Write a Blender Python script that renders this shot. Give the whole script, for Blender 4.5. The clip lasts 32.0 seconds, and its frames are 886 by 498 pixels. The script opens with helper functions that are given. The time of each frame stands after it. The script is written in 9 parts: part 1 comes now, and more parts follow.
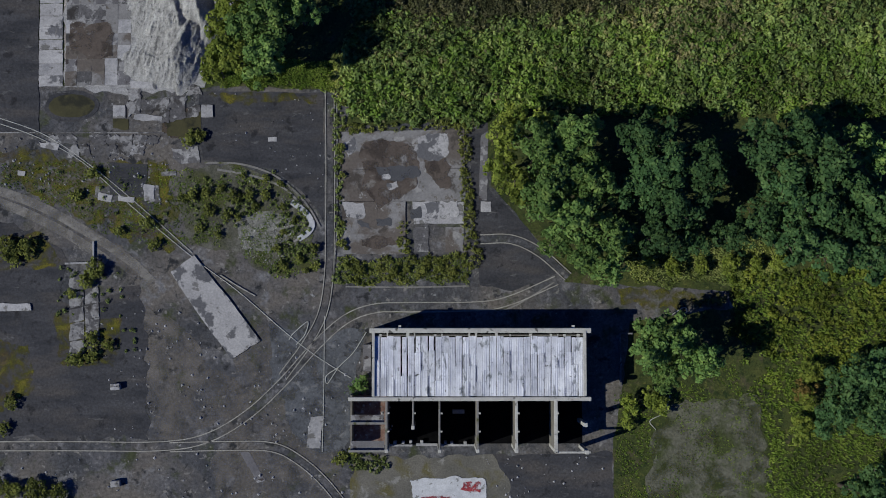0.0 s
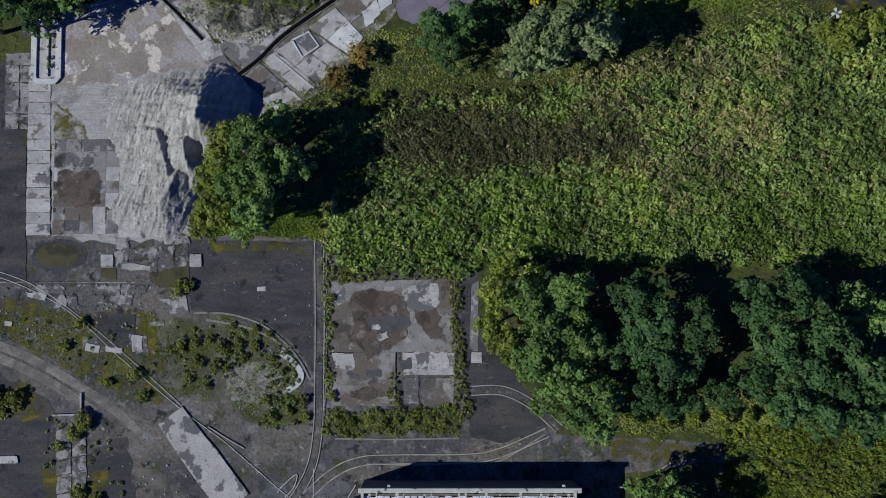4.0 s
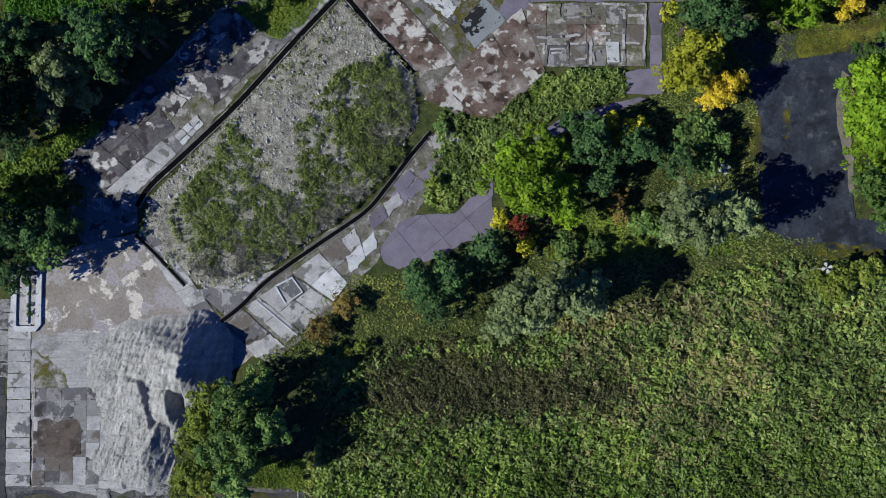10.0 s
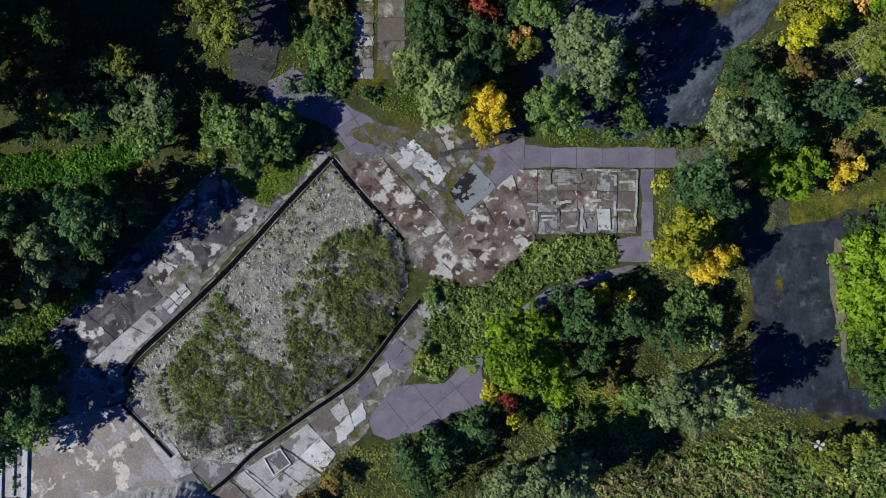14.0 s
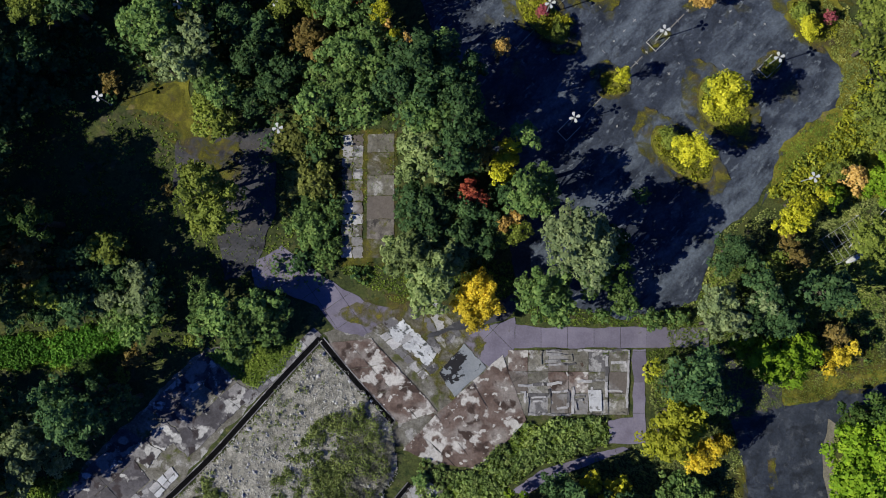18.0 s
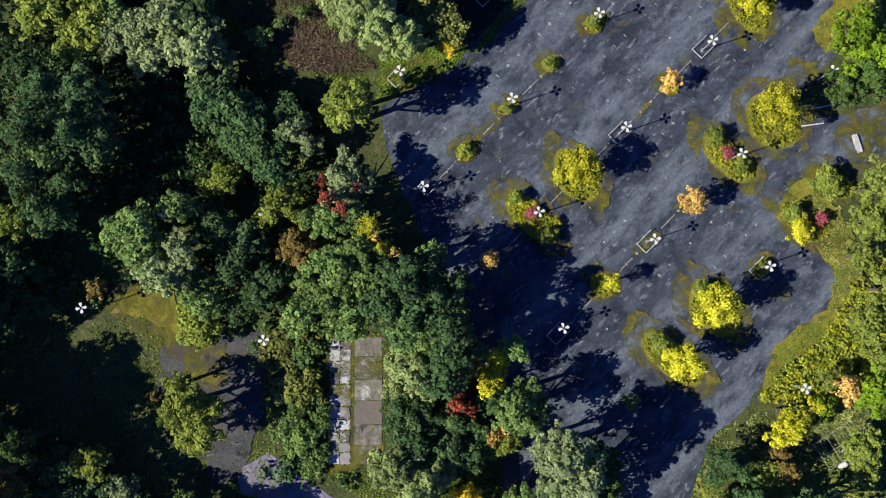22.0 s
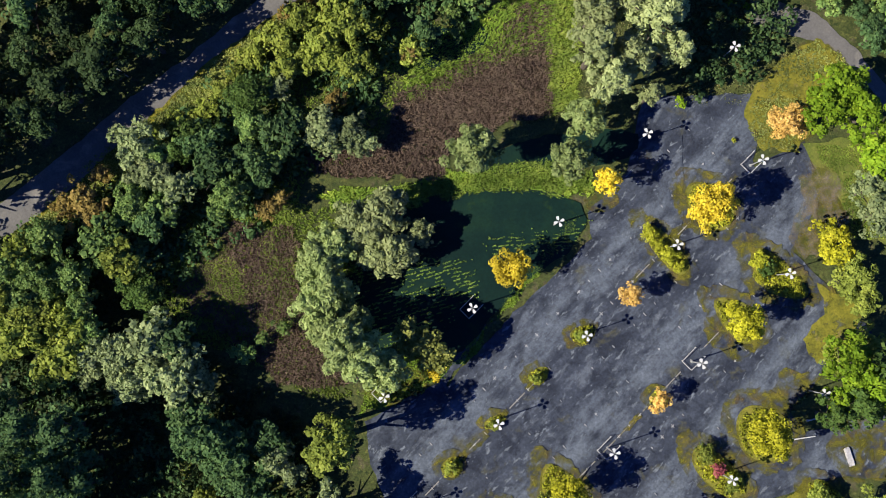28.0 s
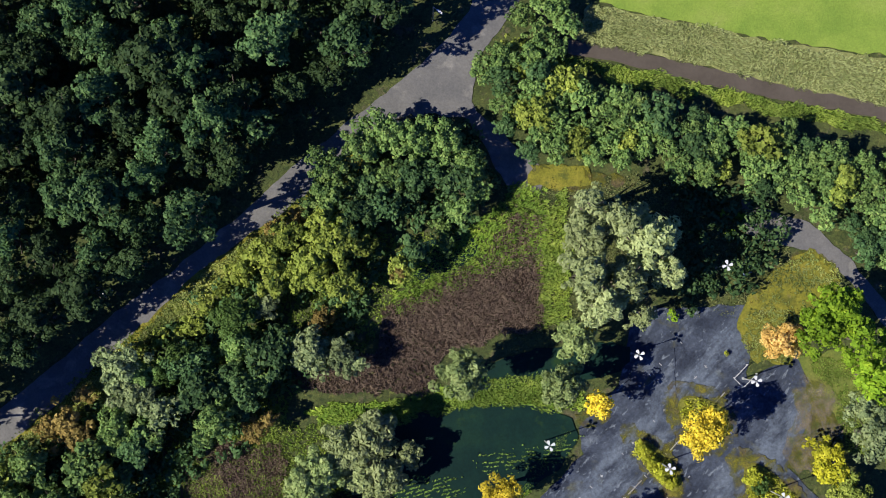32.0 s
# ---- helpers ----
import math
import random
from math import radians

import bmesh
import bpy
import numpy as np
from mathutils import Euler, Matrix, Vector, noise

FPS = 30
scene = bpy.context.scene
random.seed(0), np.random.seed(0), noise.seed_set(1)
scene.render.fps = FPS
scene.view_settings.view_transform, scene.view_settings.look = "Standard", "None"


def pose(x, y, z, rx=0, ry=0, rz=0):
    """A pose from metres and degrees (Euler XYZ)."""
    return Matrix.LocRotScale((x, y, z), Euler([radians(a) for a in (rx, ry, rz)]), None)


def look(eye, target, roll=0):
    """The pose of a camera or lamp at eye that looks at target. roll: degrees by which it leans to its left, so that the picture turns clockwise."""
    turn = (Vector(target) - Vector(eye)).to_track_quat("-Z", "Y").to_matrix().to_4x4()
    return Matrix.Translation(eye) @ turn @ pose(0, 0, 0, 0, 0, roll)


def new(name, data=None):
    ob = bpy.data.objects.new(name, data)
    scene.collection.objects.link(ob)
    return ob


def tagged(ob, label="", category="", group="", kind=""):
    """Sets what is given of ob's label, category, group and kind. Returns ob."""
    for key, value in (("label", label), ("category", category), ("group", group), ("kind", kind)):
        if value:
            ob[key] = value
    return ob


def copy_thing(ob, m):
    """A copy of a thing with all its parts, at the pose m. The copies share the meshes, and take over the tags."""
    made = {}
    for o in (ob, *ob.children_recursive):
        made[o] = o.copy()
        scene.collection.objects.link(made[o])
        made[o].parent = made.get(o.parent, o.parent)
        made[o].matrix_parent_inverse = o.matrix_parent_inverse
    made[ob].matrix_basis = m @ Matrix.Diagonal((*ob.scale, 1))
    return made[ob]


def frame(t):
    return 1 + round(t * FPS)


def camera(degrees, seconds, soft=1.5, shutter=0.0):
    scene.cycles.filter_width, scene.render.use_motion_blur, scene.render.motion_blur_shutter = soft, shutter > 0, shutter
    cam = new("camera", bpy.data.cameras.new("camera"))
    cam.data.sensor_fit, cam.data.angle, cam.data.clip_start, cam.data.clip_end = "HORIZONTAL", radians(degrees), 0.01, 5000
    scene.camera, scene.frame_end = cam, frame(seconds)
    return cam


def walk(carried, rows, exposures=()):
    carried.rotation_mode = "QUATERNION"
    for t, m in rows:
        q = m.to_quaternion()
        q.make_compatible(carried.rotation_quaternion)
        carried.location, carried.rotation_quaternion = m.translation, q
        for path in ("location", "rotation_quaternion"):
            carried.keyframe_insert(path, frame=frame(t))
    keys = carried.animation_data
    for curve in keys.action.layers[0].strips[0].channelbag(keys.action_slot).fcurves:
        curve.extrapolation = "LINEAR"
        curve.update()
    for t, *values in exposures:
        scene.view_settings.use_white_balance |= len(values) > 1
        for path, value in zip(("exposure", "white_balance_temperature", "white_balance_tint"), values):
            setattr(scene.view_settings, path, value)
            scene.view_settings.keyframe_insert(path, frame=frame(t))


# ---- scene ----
from mathutils.geometry import delaunay_2d_cdt

# ---- camera ----
cam = camera(47.2, 32.0, soft=1.0)
ROWS = [
    (0, 0.00, 0.00, 165.00, 3.20, -0.63, -0.00),
    (0.5, 0.21, 3.16, 165.00, 3.17, -0.62, 0.01),
    (1, 0.41, 6.29, 165.00, 3.15, -0.61, 0.03),
    (1.5, 0.61, 9.41, 165.00, 3.12, -0.60, 0.04),
    (2, 0.85, 12.56, 164.99, 3.10, -0.59, 0.05),
    (2.5, 1.06, 15.67, 164.99, 3.07, -0.58, 0.06),
    (3, 1.28, 18.79, 164.99, 3.05, -0.57, 0.08),
    (3.5, 1.54, 21.91, 164.99, 3.03, -0.56, 0.09),
    (5.5, 2.45, 34.90, 164.98, 2.96, -0.54, 0.13),
    (6, 2.70, 38.33, 164.98, 2.94, -0.53, 0.14),
    (6.5, 2.93, 41.75, 164.98, 2.93, -0.53, 0.14),
    (7, 3.13, 45.28, 164.98, 2.91, -0.52, 0.15),
    (7.5, 3.33, 48.76, 164.98, 2.90, -0.52, 0.16),
    (8, 3.52, 52.22, 164.97, 2.89, -0.52, 0.17),
    (8.5, 3.69, 55.67, 164.97, 2.88, -0.52, 0.17),
    (9, 3.85, 59.11, 164.97, 2.87, -0.52, 0.18),
    (9.5, 4.07, 62.55, 164.97, 2.86, -0.52, 0.19),
    (10, 4.21, 65.92, 164.97, 2.86, -0.52, 0.19),
    (10.5, 4.45, 69.38, 164.97, 2.85, -0.52, 0.20),
    (11, 4.65, 72.79, 164.96, 2.85, -0.52, 0.20),
    (11.5, 4.85, 76.24, 164.96, 2.84, -0.52, 0.20),
    (12, 5.03, 79.71, 164.96, 2.84, -0.52, 0.21),
    (12.5, 5.20, 83.16, 164.96, 2.84, -0.53, 0.21),
    (13, 5.39, 86.62, 164.96, 2.84, -0.53, 0.21),
    (13.5, 5.56, 90.08, 164.95, 2.84, -0.53, 0.22),
    (14, 5.75, 93.54, 164.95, 2.84, -0.54, 0.22),
    (14.5, 5.95, 97.03, 164.95, 2.84, -0.55, 0.22),
    (16.5, 6.62, 111.42, 164.94, 2.86, -0.58, 0.22),
    (17, 6.76, 115.17, 164.94, 2.87, -0.58, 0.22),
    (17.5, 6.93, 118.93, 164.94, 2.88, -0.59, 0.22),
    (18, 7.11, 122.81, 164.94, 2.89, -0.60, 0.22),
    (18.5, 7.28, 126.71, 164.93, 2.90, -0.61, 0.21),
    (19, 7.52, 130.71, 164.93, 2.91, -0.63, 0.21),
    (19.5, 7.70, 134.74, 164.93, 2.92, -0.64, 0.21),
    (20, 7.91, 138.85, 164.93, 2.94, -0.65, 0.20),
    (20.5, 8.05, 142.99, 164.93, 2.95, -0.66, 0.20),
    (21, 8.22, 147.20, 164.92, 2.97, -0.68, 0.20),
    (21.5, 8.39, 151.44, 164.92, 2.99, -0.69, 0.19),
    (22, 8.58, 155.69, 164.92, 3.00, -0.71, 0.19),
    (22.5, 8.80, 159.97, 164.92, 3.02, -0.72, 0.18),
    (23, 8.91, 164.28, 164.91, 3.04, -0.74, 0.17),
    (23.5, 9.08, 168.55, 164.91, 3.07, -0.76, 0.17),
    (24, 9.22, 172.74, 164.91, 3.09, -0.78, 0.16),
    (24.5, 9.36, 176.92, 164.91, 3.11, -0.79, 0.15),
    (25, 9.49, 181.06, 164.91, 3.14, -0.81, 0.14),
    (25.5, 9.58, 185.20, 164.90, 3.16, -0.83, 0.14),
    (27.5, 10.05, 201.81, 164.89, 3.28, -0.92, 0.10),
    (28, 10.11, 205.97, 164.89, 3.31, -0.94, 0.09),
    (28.5, 10.21, 210.20, 164.89, 3.34, -0.96, 0.08),
    (29, 10.32, 214.46, 164.89, 3.37, -0.99, 0.06),
    (29.5, 10.47, 218.67, 164.88, 3.41, -1.01, 0.05),
    (30, 10.60, 222.96, 164.88, 3.44, -1.04, 0.04),
    (30.5, 10.75, 227.23, 164.88, 3.48, -1.06, 0.03),
    (31, 10.88, 231.51, 164.88, 3.52, -1.09, 0.01),
    (31.5, 11.03, 235.81, 164.87, 3.55, -1.12, -0.00),
    (32, 11.18, 240.10, 164.87, 3.59, -1.15, -0.01),
]
walk(cam, [(t, pose(*row)) for t, *row in ROWS], exposures=[(0, -0.25, 6600, 2), (3, -0.18, 6600, 2), (6, 0.2, 6450, 2), (9, 0.25, 6500, 2), (13, 0.18, 6650, 3), (19, 0.42, 6900, 5), (22, 0.93, 7150, 7), (24, 1.04, 7500, 8), (29, 1.05, 7300, 8), (32, 1.0, 6900, 8)])

# ---- sky and sun ----
SUN_AZ, SUN_EL = radians(18.6), radians(39)
world = bpy.data.worlds.new("sky")
scene.world = world
world.use_nodes = True
sky = world.node_tree.nodes.new("ShaderNodeTexSky")
sky.sky_type, sky.sun_disc = "NISHITA", False
sky.sun_elevation, sky.sun_rotation = SUN_EL, radians(251.4)
sky.ozone_density, sky.dust_density, sky.air_density = 10.0, 0.1, 1.0
back = world.node_tree.nodes["Background"]
back.inputs[1].default_value = 0.056
deep = world.node_tree.nodes.new("ShaderNodeMix")
deep.data_type, deep.blend_type = "RGBA", "MULTIPLY"
deep.inputs[0].default_value, deep.inputs[7].default_value = 1.0, (0.36, 0.66, 1.38, 1)
world.node_tree.links.new(sky.outputs[0], deep.inputs[6])
world.node_tree.links.new(deep.outputs[2], back.inputs[0])
sun = new("sun", bpy.data.lights.new("sun", "SUN"))
sun.data.energy, sun.data.angle, sun.data.color = 5.0, radians(0.5), (1.0, 0.97, 0.9)
sun.matrix_world = look((0, 0, 60), (math.cos(SUN_AZ) * math.cos(SUN_EL), math.sin(SUN_AZ) * math.cos(SUN_EL), 60 - math.sin(SUN_EL)))


# ---- materials ----
def shader(name, rough=0.9, specular=0.25):
    m = bpy.data.materials.new(name)
    m.use_nodes = True
    nt = m.node_tree
    bsdf = nt.nodes["Principled BSDF"]
    bsdf.inputs["Roughness"].default_value = rough
    bsdf.inputs["Specular IOR Level"].default_value = specular
    return m, nt, bsdf


def node(nt, kind, **values):
    n = nt.nodes.new(kind)
    for key, value in values.items():
        n.inputs[key].default_value = value
    return n


def grain(nt, where, scale, detail=6.0, rough=0.6, twist=0.0):
    n = node(nt, "ShaderNodeTexNoise", Scale=scale, Detail=detail, Roughness=rough, Distortion=twist)
    nt.links.new(where, n.inputs["Vector"])
    return n.outputs["Fac"]


def ramp(nt, fac, stops):
    n = nt.nodes.new("ShaderNodeValToRGB")
    e = n.color_ramp.elements
    while len(e) < len(stops):
        e.new(0.5)
    for one, (at, colour) in zip(e, stops):
        one.position, one.color = at, (*colour, 1) if len(colour) == 3 else colour
    nt.links.new(fac, n.inputs["Fac"])
    return n.outputs["Color"]


def mixed(nt, fac, a, b, mode="MIX"):
    n = nt.nodes.new("ShaderNodeMix")
    n.data_type, n.blend_type = "RGBA", mode
    for value, slot in ((fac, n.inputs[0]), (a, n.inputs[6]), (b, n.inputs[7])):
        if isinstance(value, (int, float)):
            slot.default_value = value
        elif isinstance(value, tuple):
            slot.default_value = (*value, 1)
        else:
            nt.links.new(value, slot)
    return n.outputs[2]


def surface(name, colours, scale=0.25, fine=0.35, fine_scale=5.0, stains=(), bump=0.3, rough=0.9, specular=0.25, streak=None, pieces=0.0, cover=None, lanes=None):
    """Ground, stone and paint: broad tones, stains with ragged edges, grain and relief, by place in metres."""
    m, nt, bsdf = shader(name, rough, specular)
    where = nt.nodes.new("ShaderNodeNewGeometry").outputs["Position"]
    if streak:
        turn = node(nt, "ShaderNodeMapping", Rotation=(0, 0, radians(streak[0])), Scale=(1 / streak[1], 1 / streak[2], 1))
        turn.vector_type = "TEXTURE"
        nt.links.new(where, turn.inputs["Vector"])
        long = turn.outputs["Vector"]
    else:
        long = where
    stops = [(0.3 + 0.4 * i / max(1, len(colours) - 1), c) for i, c in enumerate(colours)]
    out = ramp(nt, grain(nt, long, scale, 8), stops)
    for k, (colour, size, low, high, *crisp) in enumerate(stains):
        shift = node(nt, "ShaderNodeMapping", Location=(31.7 * k + 11, 17.3 * k, 5.1 * k))
        nt.links.new(where if k % 2 else long, shift.inputs["Vector"])
        mask = ramp(nt, grain(nt, shift.outputs["Vector"], size, *(crisp[0], 0.5, 0.1) if crisp else (7, 0.62, 0.3)), [(low, (0, 0, 0)), (high, (1, 1, 1))])
        out = mixed(nt, mask, out, colour)
    if lanes:
        (nx, ny), shift, pitch, colour = lanes
        across = node(nt, "ShaderNodeVectorMath")
        across.operation = "DOT_PRODUCT"
        nt.links.new(where, across.inputs[0])
        across.inputs[1].default_value = (nx, ny, 0)
        wave = node(nt, "ShaderNodeMath")
        wave.operation = "PINGPONG"
        add = node(nt, "ShaderNodeMath")
        add.operation = "SUBTRACT"
        nt.links.new(across.outputs["Value"], add.inputs[0])
        add.inputs[1].default_value = shift
        nt.links.new(add.outputs[0], wave.inputs[0])
        wave.inputs[1].default_value = pitch / 2
        worn = ramp(nt, grain(nt, long, 0.3, 7, 0.65), [(0.38, (0, 0, 0)), (0.62, (1, 1, 1))])
        band = node(nt, "ShaderNodeMapRange")
        band.interpolation_type = "SMOOTHSTEP"
        nt.links.new(wave.outputs[0], band.inputs["Value"])
        band.inputs["From Min"].default_value, band.inputs["From Max"].default_value = pitch * 0.22, pitch * 0.42
        out = mixed(nt, mixed(nt, 1.0, band.outputs[0], worn, "MULTIPLY"), out, colour)
    speck = grain(nt, where, fine_scale, 5, 0.75)
    out = mixed(nt, 1.0, out, ramp(nt, speck, [(0.25, (1 - fine,) * 3), (0.75, (1 + fine,) * 3)]), "MULTIPLY")
    if pieces:
        each = nt.nodes.new("ShaderNodeObjectInfo").outputs["Random"]
        out = mixed(nt, 1.0, out, ramp(nt, each, [(0, (1 - pieces,) * 3), (1, (1 + pieces,) * 3)]), "MULTIPLY")
    nt.links.new(out, bsdf.inputs["Base Color"])
    if cover:
        thin = ramp(nt, grain(nt, where, cover[0], 8, 0.7, 0.4), [(cover[1], (0, 0, 0)), (cover[2], (1, 1, 1))])
        nt.links.new(thin, bsdf.inputs["Alpha"])
    if bump:
        b = node(nt, "ShaderNodeBump", Strength=bump, Distance=0.12)
        nt.links.new(speck, b.inputs["Height"])
        nt.links.new(b.outputs[0], bsdf.inputs["Normal"])
    return m


def foliage(name, colours, spread=0.45, shine=0.12, clear=0.36, lively=2.1, drift=0.0):
    """Leaves: each one takes its own tint, lumps of the crown and whole plants vary too, and light comes through."""
    m, nt, bsdf = shader(name, 0.7, shine)
    geo = nt.nodes.new("ShaderNodeNewGeometry")
    stops = [(i / max(1, len(colours) - 1), tuple(lively * v for v in c)) for i, c in enumerate(colours)]
    lump = grain(nt, geo.outputs["Position"], 0.55, 3, 0.6)
    pick = node(nt, "ShaderNodeMath")
    pick.operation = "MULTIPLY_ADD"
    nt.links.new(geo.outputs["Random Per Island"], pick.inputs[0])
    pick.inputs[1].default_value = 0.34
    half = node(nt, "ShaderNodeMath")
    half.operation = "MULTIPLY_ADD"
    nt.links.new(lump, half.inputs[0])
    half.inputs[1].default_value, half.inputs[2].default_value = 1.3, -0.3
    nt.links.new(half.outputs[0], pick.inputs[2])
    out = ramp(nt, pick.outputs[0], stops)
    each = nt.nodes.new("ShaderNodeObjectInfo").outputs["Random"]
    out = mixed(nt, 1.0, out, ramp(nt, each, [(0, (1 - spread * 0.6,) * 3), (1, (1 + spread * 0.6,) * 3)]), "MULTIPLY")
    if drift:
        broad = ramp(nt, grain(nt, geo.outputs["Position"], 0.1, 4, 0.6), [(0.36, (1 - drift, 1 - drift, 1 - drift)), (0.5, (1, 1, 1)), (0.64, (1 + drift * 1.3, 1 + drift, 1 + drift * 0.6))])
        out = mixed(nt, 1.0, out, broad, "MULTIPLY")
    nt.links.new(out, bsdf.inputs["Base Color"])
    glow = nt.nodes.new("ShaderNodeBsdfTranslucent")
    nt.links.new(out, glow.inputs["Color"])
    mix = node(nt, "ShaderNodeMixShader", Fac=clear)
    nt.links.new(bsdf.outputs[0], mix.inputs[1])
    nt.links.new(glow.outputs[0], mix.inputs[2])
    nt.links.new(mix.outputs[0], nt.nodes["Material Output"].inputs["Surface"])
    return m


SOIL = surface("soil", [(0.022, 0.03, 0.009), (0.04, 0.052, 0.014), (0.065, 0.07, 0.02)], 0.2, 0.7, 2.4, [((0.06, 0.055, 0.03), 0.35, 0.56, 0.66), ((0.018, 0.03, 0.008), 0.8, 0.54, 0.62), ((0.085, 0.09, 0.025), 1.4, 0.58, 0.66)], bump=1.0)
YARD = surface("worn_tarmac_yard", [(0.03, 0.032, 0.039), (0.056, 0.057, 0.066), (0.092, 0.09, 0.1)], 0.2, 0.65, 2.0,
               [((0.108, 0.097, 0.091), 0.07, 0.45, 0.62), ((0.04, 0.046, 0.024), 0.24, 0.55, 0.66), ((0.13, 0.128, 0.14), 0.34, 0.55, 0.66), ((0.021, 0.022, 0.026), 0.5, 0.57, 0.65), ((0.16, 0.152, 0.15), 0.95, 0.6, 0.67), ((0.22, 0.22, 0.235), 0.8, 0.68, 0.71)], 0.5)
TARMAC = surface("dark_tarmac", [(0.022, 0.0235, 0.03), (0.038, 0.0385, 0.046), (0.056, 0.056, 0.064)], 0.22, 0.5, 2.4,
                 [((0.06, 0.055, 0.056), 0.13, 0.5, 0.66), ((0.018, 0.018, 0.022), 0.4, 0.58, 0.66), ((0.085, 0.084, 0.09), 0.7, 0.62, 0.68)], 0.4, streak=(0, 0.5, 1.8))
CARPARK = surface("car_park_asphalt", [(0.0155, 0.0205, 0.034), (0.0265, 0.034, 0.052), (0.042, 0.052, 0.075)], 0.3, 0.5, 2.2,
                  [((0.066, 0.079, 0.104), 0.36, 0.53, 0.64), ((0.0125, 0.017, 0.029), 0.3, 0.5, 0.62), ((0.098, 0.114, 0.14), 1.0, 0.59, 0.65), ((0.05, 0.05, 0.03), 0.18, 0.6, 0.7)], 0.25, streak=[46, 0.55, 1.25],
                  lanes=((0.7145, -0.6997), -96.6, 15.75, (0.078, 0.095, 0.124)))
WETLANE = surface("dark_wet_lane", [(0.013, 0.017, 0.027), (0.024, 0.03, 0.044), (0.04, 0.047, 0.062)], 0.3, 0.5, 2.2, [((0.066, 0.072, 0.086), 0.5, 0.56, 0.66), ((0.012, 0.015, 0.022), 0.3, 0.52, 0.62)], 0.3, rough=0.6)
PALEEARTH = surface("pale_earth", [(0.11, 0.1, 0.08), (0.18, 0.165, 0.135)], 0.5, 0.4, 4.0, bump=0.6)
ROAD = surface("road_asphalt", [(0.072, 0.072, 0.076), (0.112, 0.108, 0.108)], 0.2, 0.25, 3.0, [((0.16, 0.152, 0.144), 0.25, 0.55, 0.7)], 0.2)
MOSS = surface("moss", [(0.052, 0.052, 0.009), (0.092, 0.088, 0.011), (0.13, 0.108, 0.02)], 0.35, 0.45, 4.0, [((0.075, 0.058, 0.03), 0.3, 0.5, 0.64)], 0.6, cover=[0.4, 0.42, 0.62])
LAWN = surface("short_grass", [(0.05, 0.075, 0.015), (0.09, 0.11, 0.02), (0.13, 0.13, 0.03)], 0.3, 0.5, 4.0, bump=0.7)
FIELD = surface("pasture", [(0.10, 0.16, 0.022), (0.14, 0.2, 0.03), (0.17, 0.21, 0.045)], 0.12, 0.25, 3.0, bump=0.5)
DUST = surface("dusty_track", [(0.115, 0.105, 0.1), (0.165, 0.15, 0.144)], 0.25, 0.25, 4.0, [((0.06, 0.059, 0.06), 0.3, 0.55, 0.68)], 0.15, cover=[0.25, 0.4, 0.75])
CONCRETE = surface("pale_concrete", [(0.1971, 0.1971, 0.2173), (0.2867, 0.2822, 0.3002), (0.3584, 0.3494, 0.3674)], 0.4, 0.35, 3.0,
                   [((0.1344, 0.1299, 0.131), 0.35, 0.57, 0.60), ((0.06272, 0.05376, 0.04838), 0.9, 0.68, 0.72)], 0.3, pieces=0.12)
STAINED = surface("brown_stained_concrete", [(0.1469, 0.1435, 0.1492), (0.209, 0.2034, 0.2124)], 0.4, 0.3, 3.0,
                  [((0.1, 0.086, 0.08), 0.085, 0.47, 0.52), ((0.0565, 0.04859, 0.0452), 0.3, 0.57, 0.64), ((0.2373, 0.2316, 0.235), 0.35, 0.61, 0.635), ((0.113, 0.09944, 0.0904), 0.7, 0.58, 0.62)], 0.3, pieces=0.07)
SPOTTED = surface("lichen_spotted_concrete", [(0.055, 0.036, 0.032), (0.1, 0.07, 0.062), (0.15, 0.118, 0.11)], 0.35, 0.4, 2.4,
                  [((0.18, 0.158, 0.152), 0.2, 0.49, 0.58, 5), ((0.038, 0.025, 0.022), 0.4, 0.54, 0.62, 5), ((0.37, 0.355, 0.35), 0.33, 0.56, 0.61, 5), ((0.34, 0.325, 0.32), 0.85, 0.61, 0.65, 4)], 0.3, pieces=0.12)
BROWNSLAB = surface("brown_mossy_slab", [(0.07, 0.062, 0.058), (0.125, 0.112, 0.104), (0.18, 0.168, 0.158)], 0.6, 0.5, 2.6, [((0.04, 0.036, 0.036), 0.5, 0.54, 0.62), ((0.08, 0.078, 0.022), 0.6, 0.6, 0.7)], 0.4)
BROKEN = surface("broken_dirty_concrete", [(0.06, 0.058, 0.064), (0.1, 0.097, 0.104)], 0.3, 0.5, 2.4,
                 [((0.2, 0.196, 0.205), 0.3, 0.5, 0.53), ((0.04, 0.037, 0.038), 0.25, 0.56, 0.62), ((0.24, 0.235, 0.245), 0.7, 0.62, 0.645)], 0.3, pieces=0.18)
BLEACHED = surface("bleached_concrete", [(0.26, 0.255, 0.27), (0.36, 0.352, 0.368)], 0.3, 0.35, 3.0,
                   [((0.1, 0.1, 0.112), 0.14, 0.52, 0.545), ((0.15, 0.145, 0.15), 0.5, 0.62, 0.65)], 0.3, pieces=0.08)
GREYSPOT = surface("grey_spotted_concrete", [(0.036, 0.034, 0.04), (0.062, 0.058, 0.068), (0.095, 0.09, 0.1)], 0.3, 0.45, 2.2,
                   [((0.17, 0.163, 0.172), 0.3, 0.53, 0.58, 5), ((0.035, 0.028, 0.032), 0.4, 0.56, 0.61, 4), ((0.34, 0.335, 0.34), 0.42, 0.58, 0.62, 5)], 0.3, pieces=0.18)
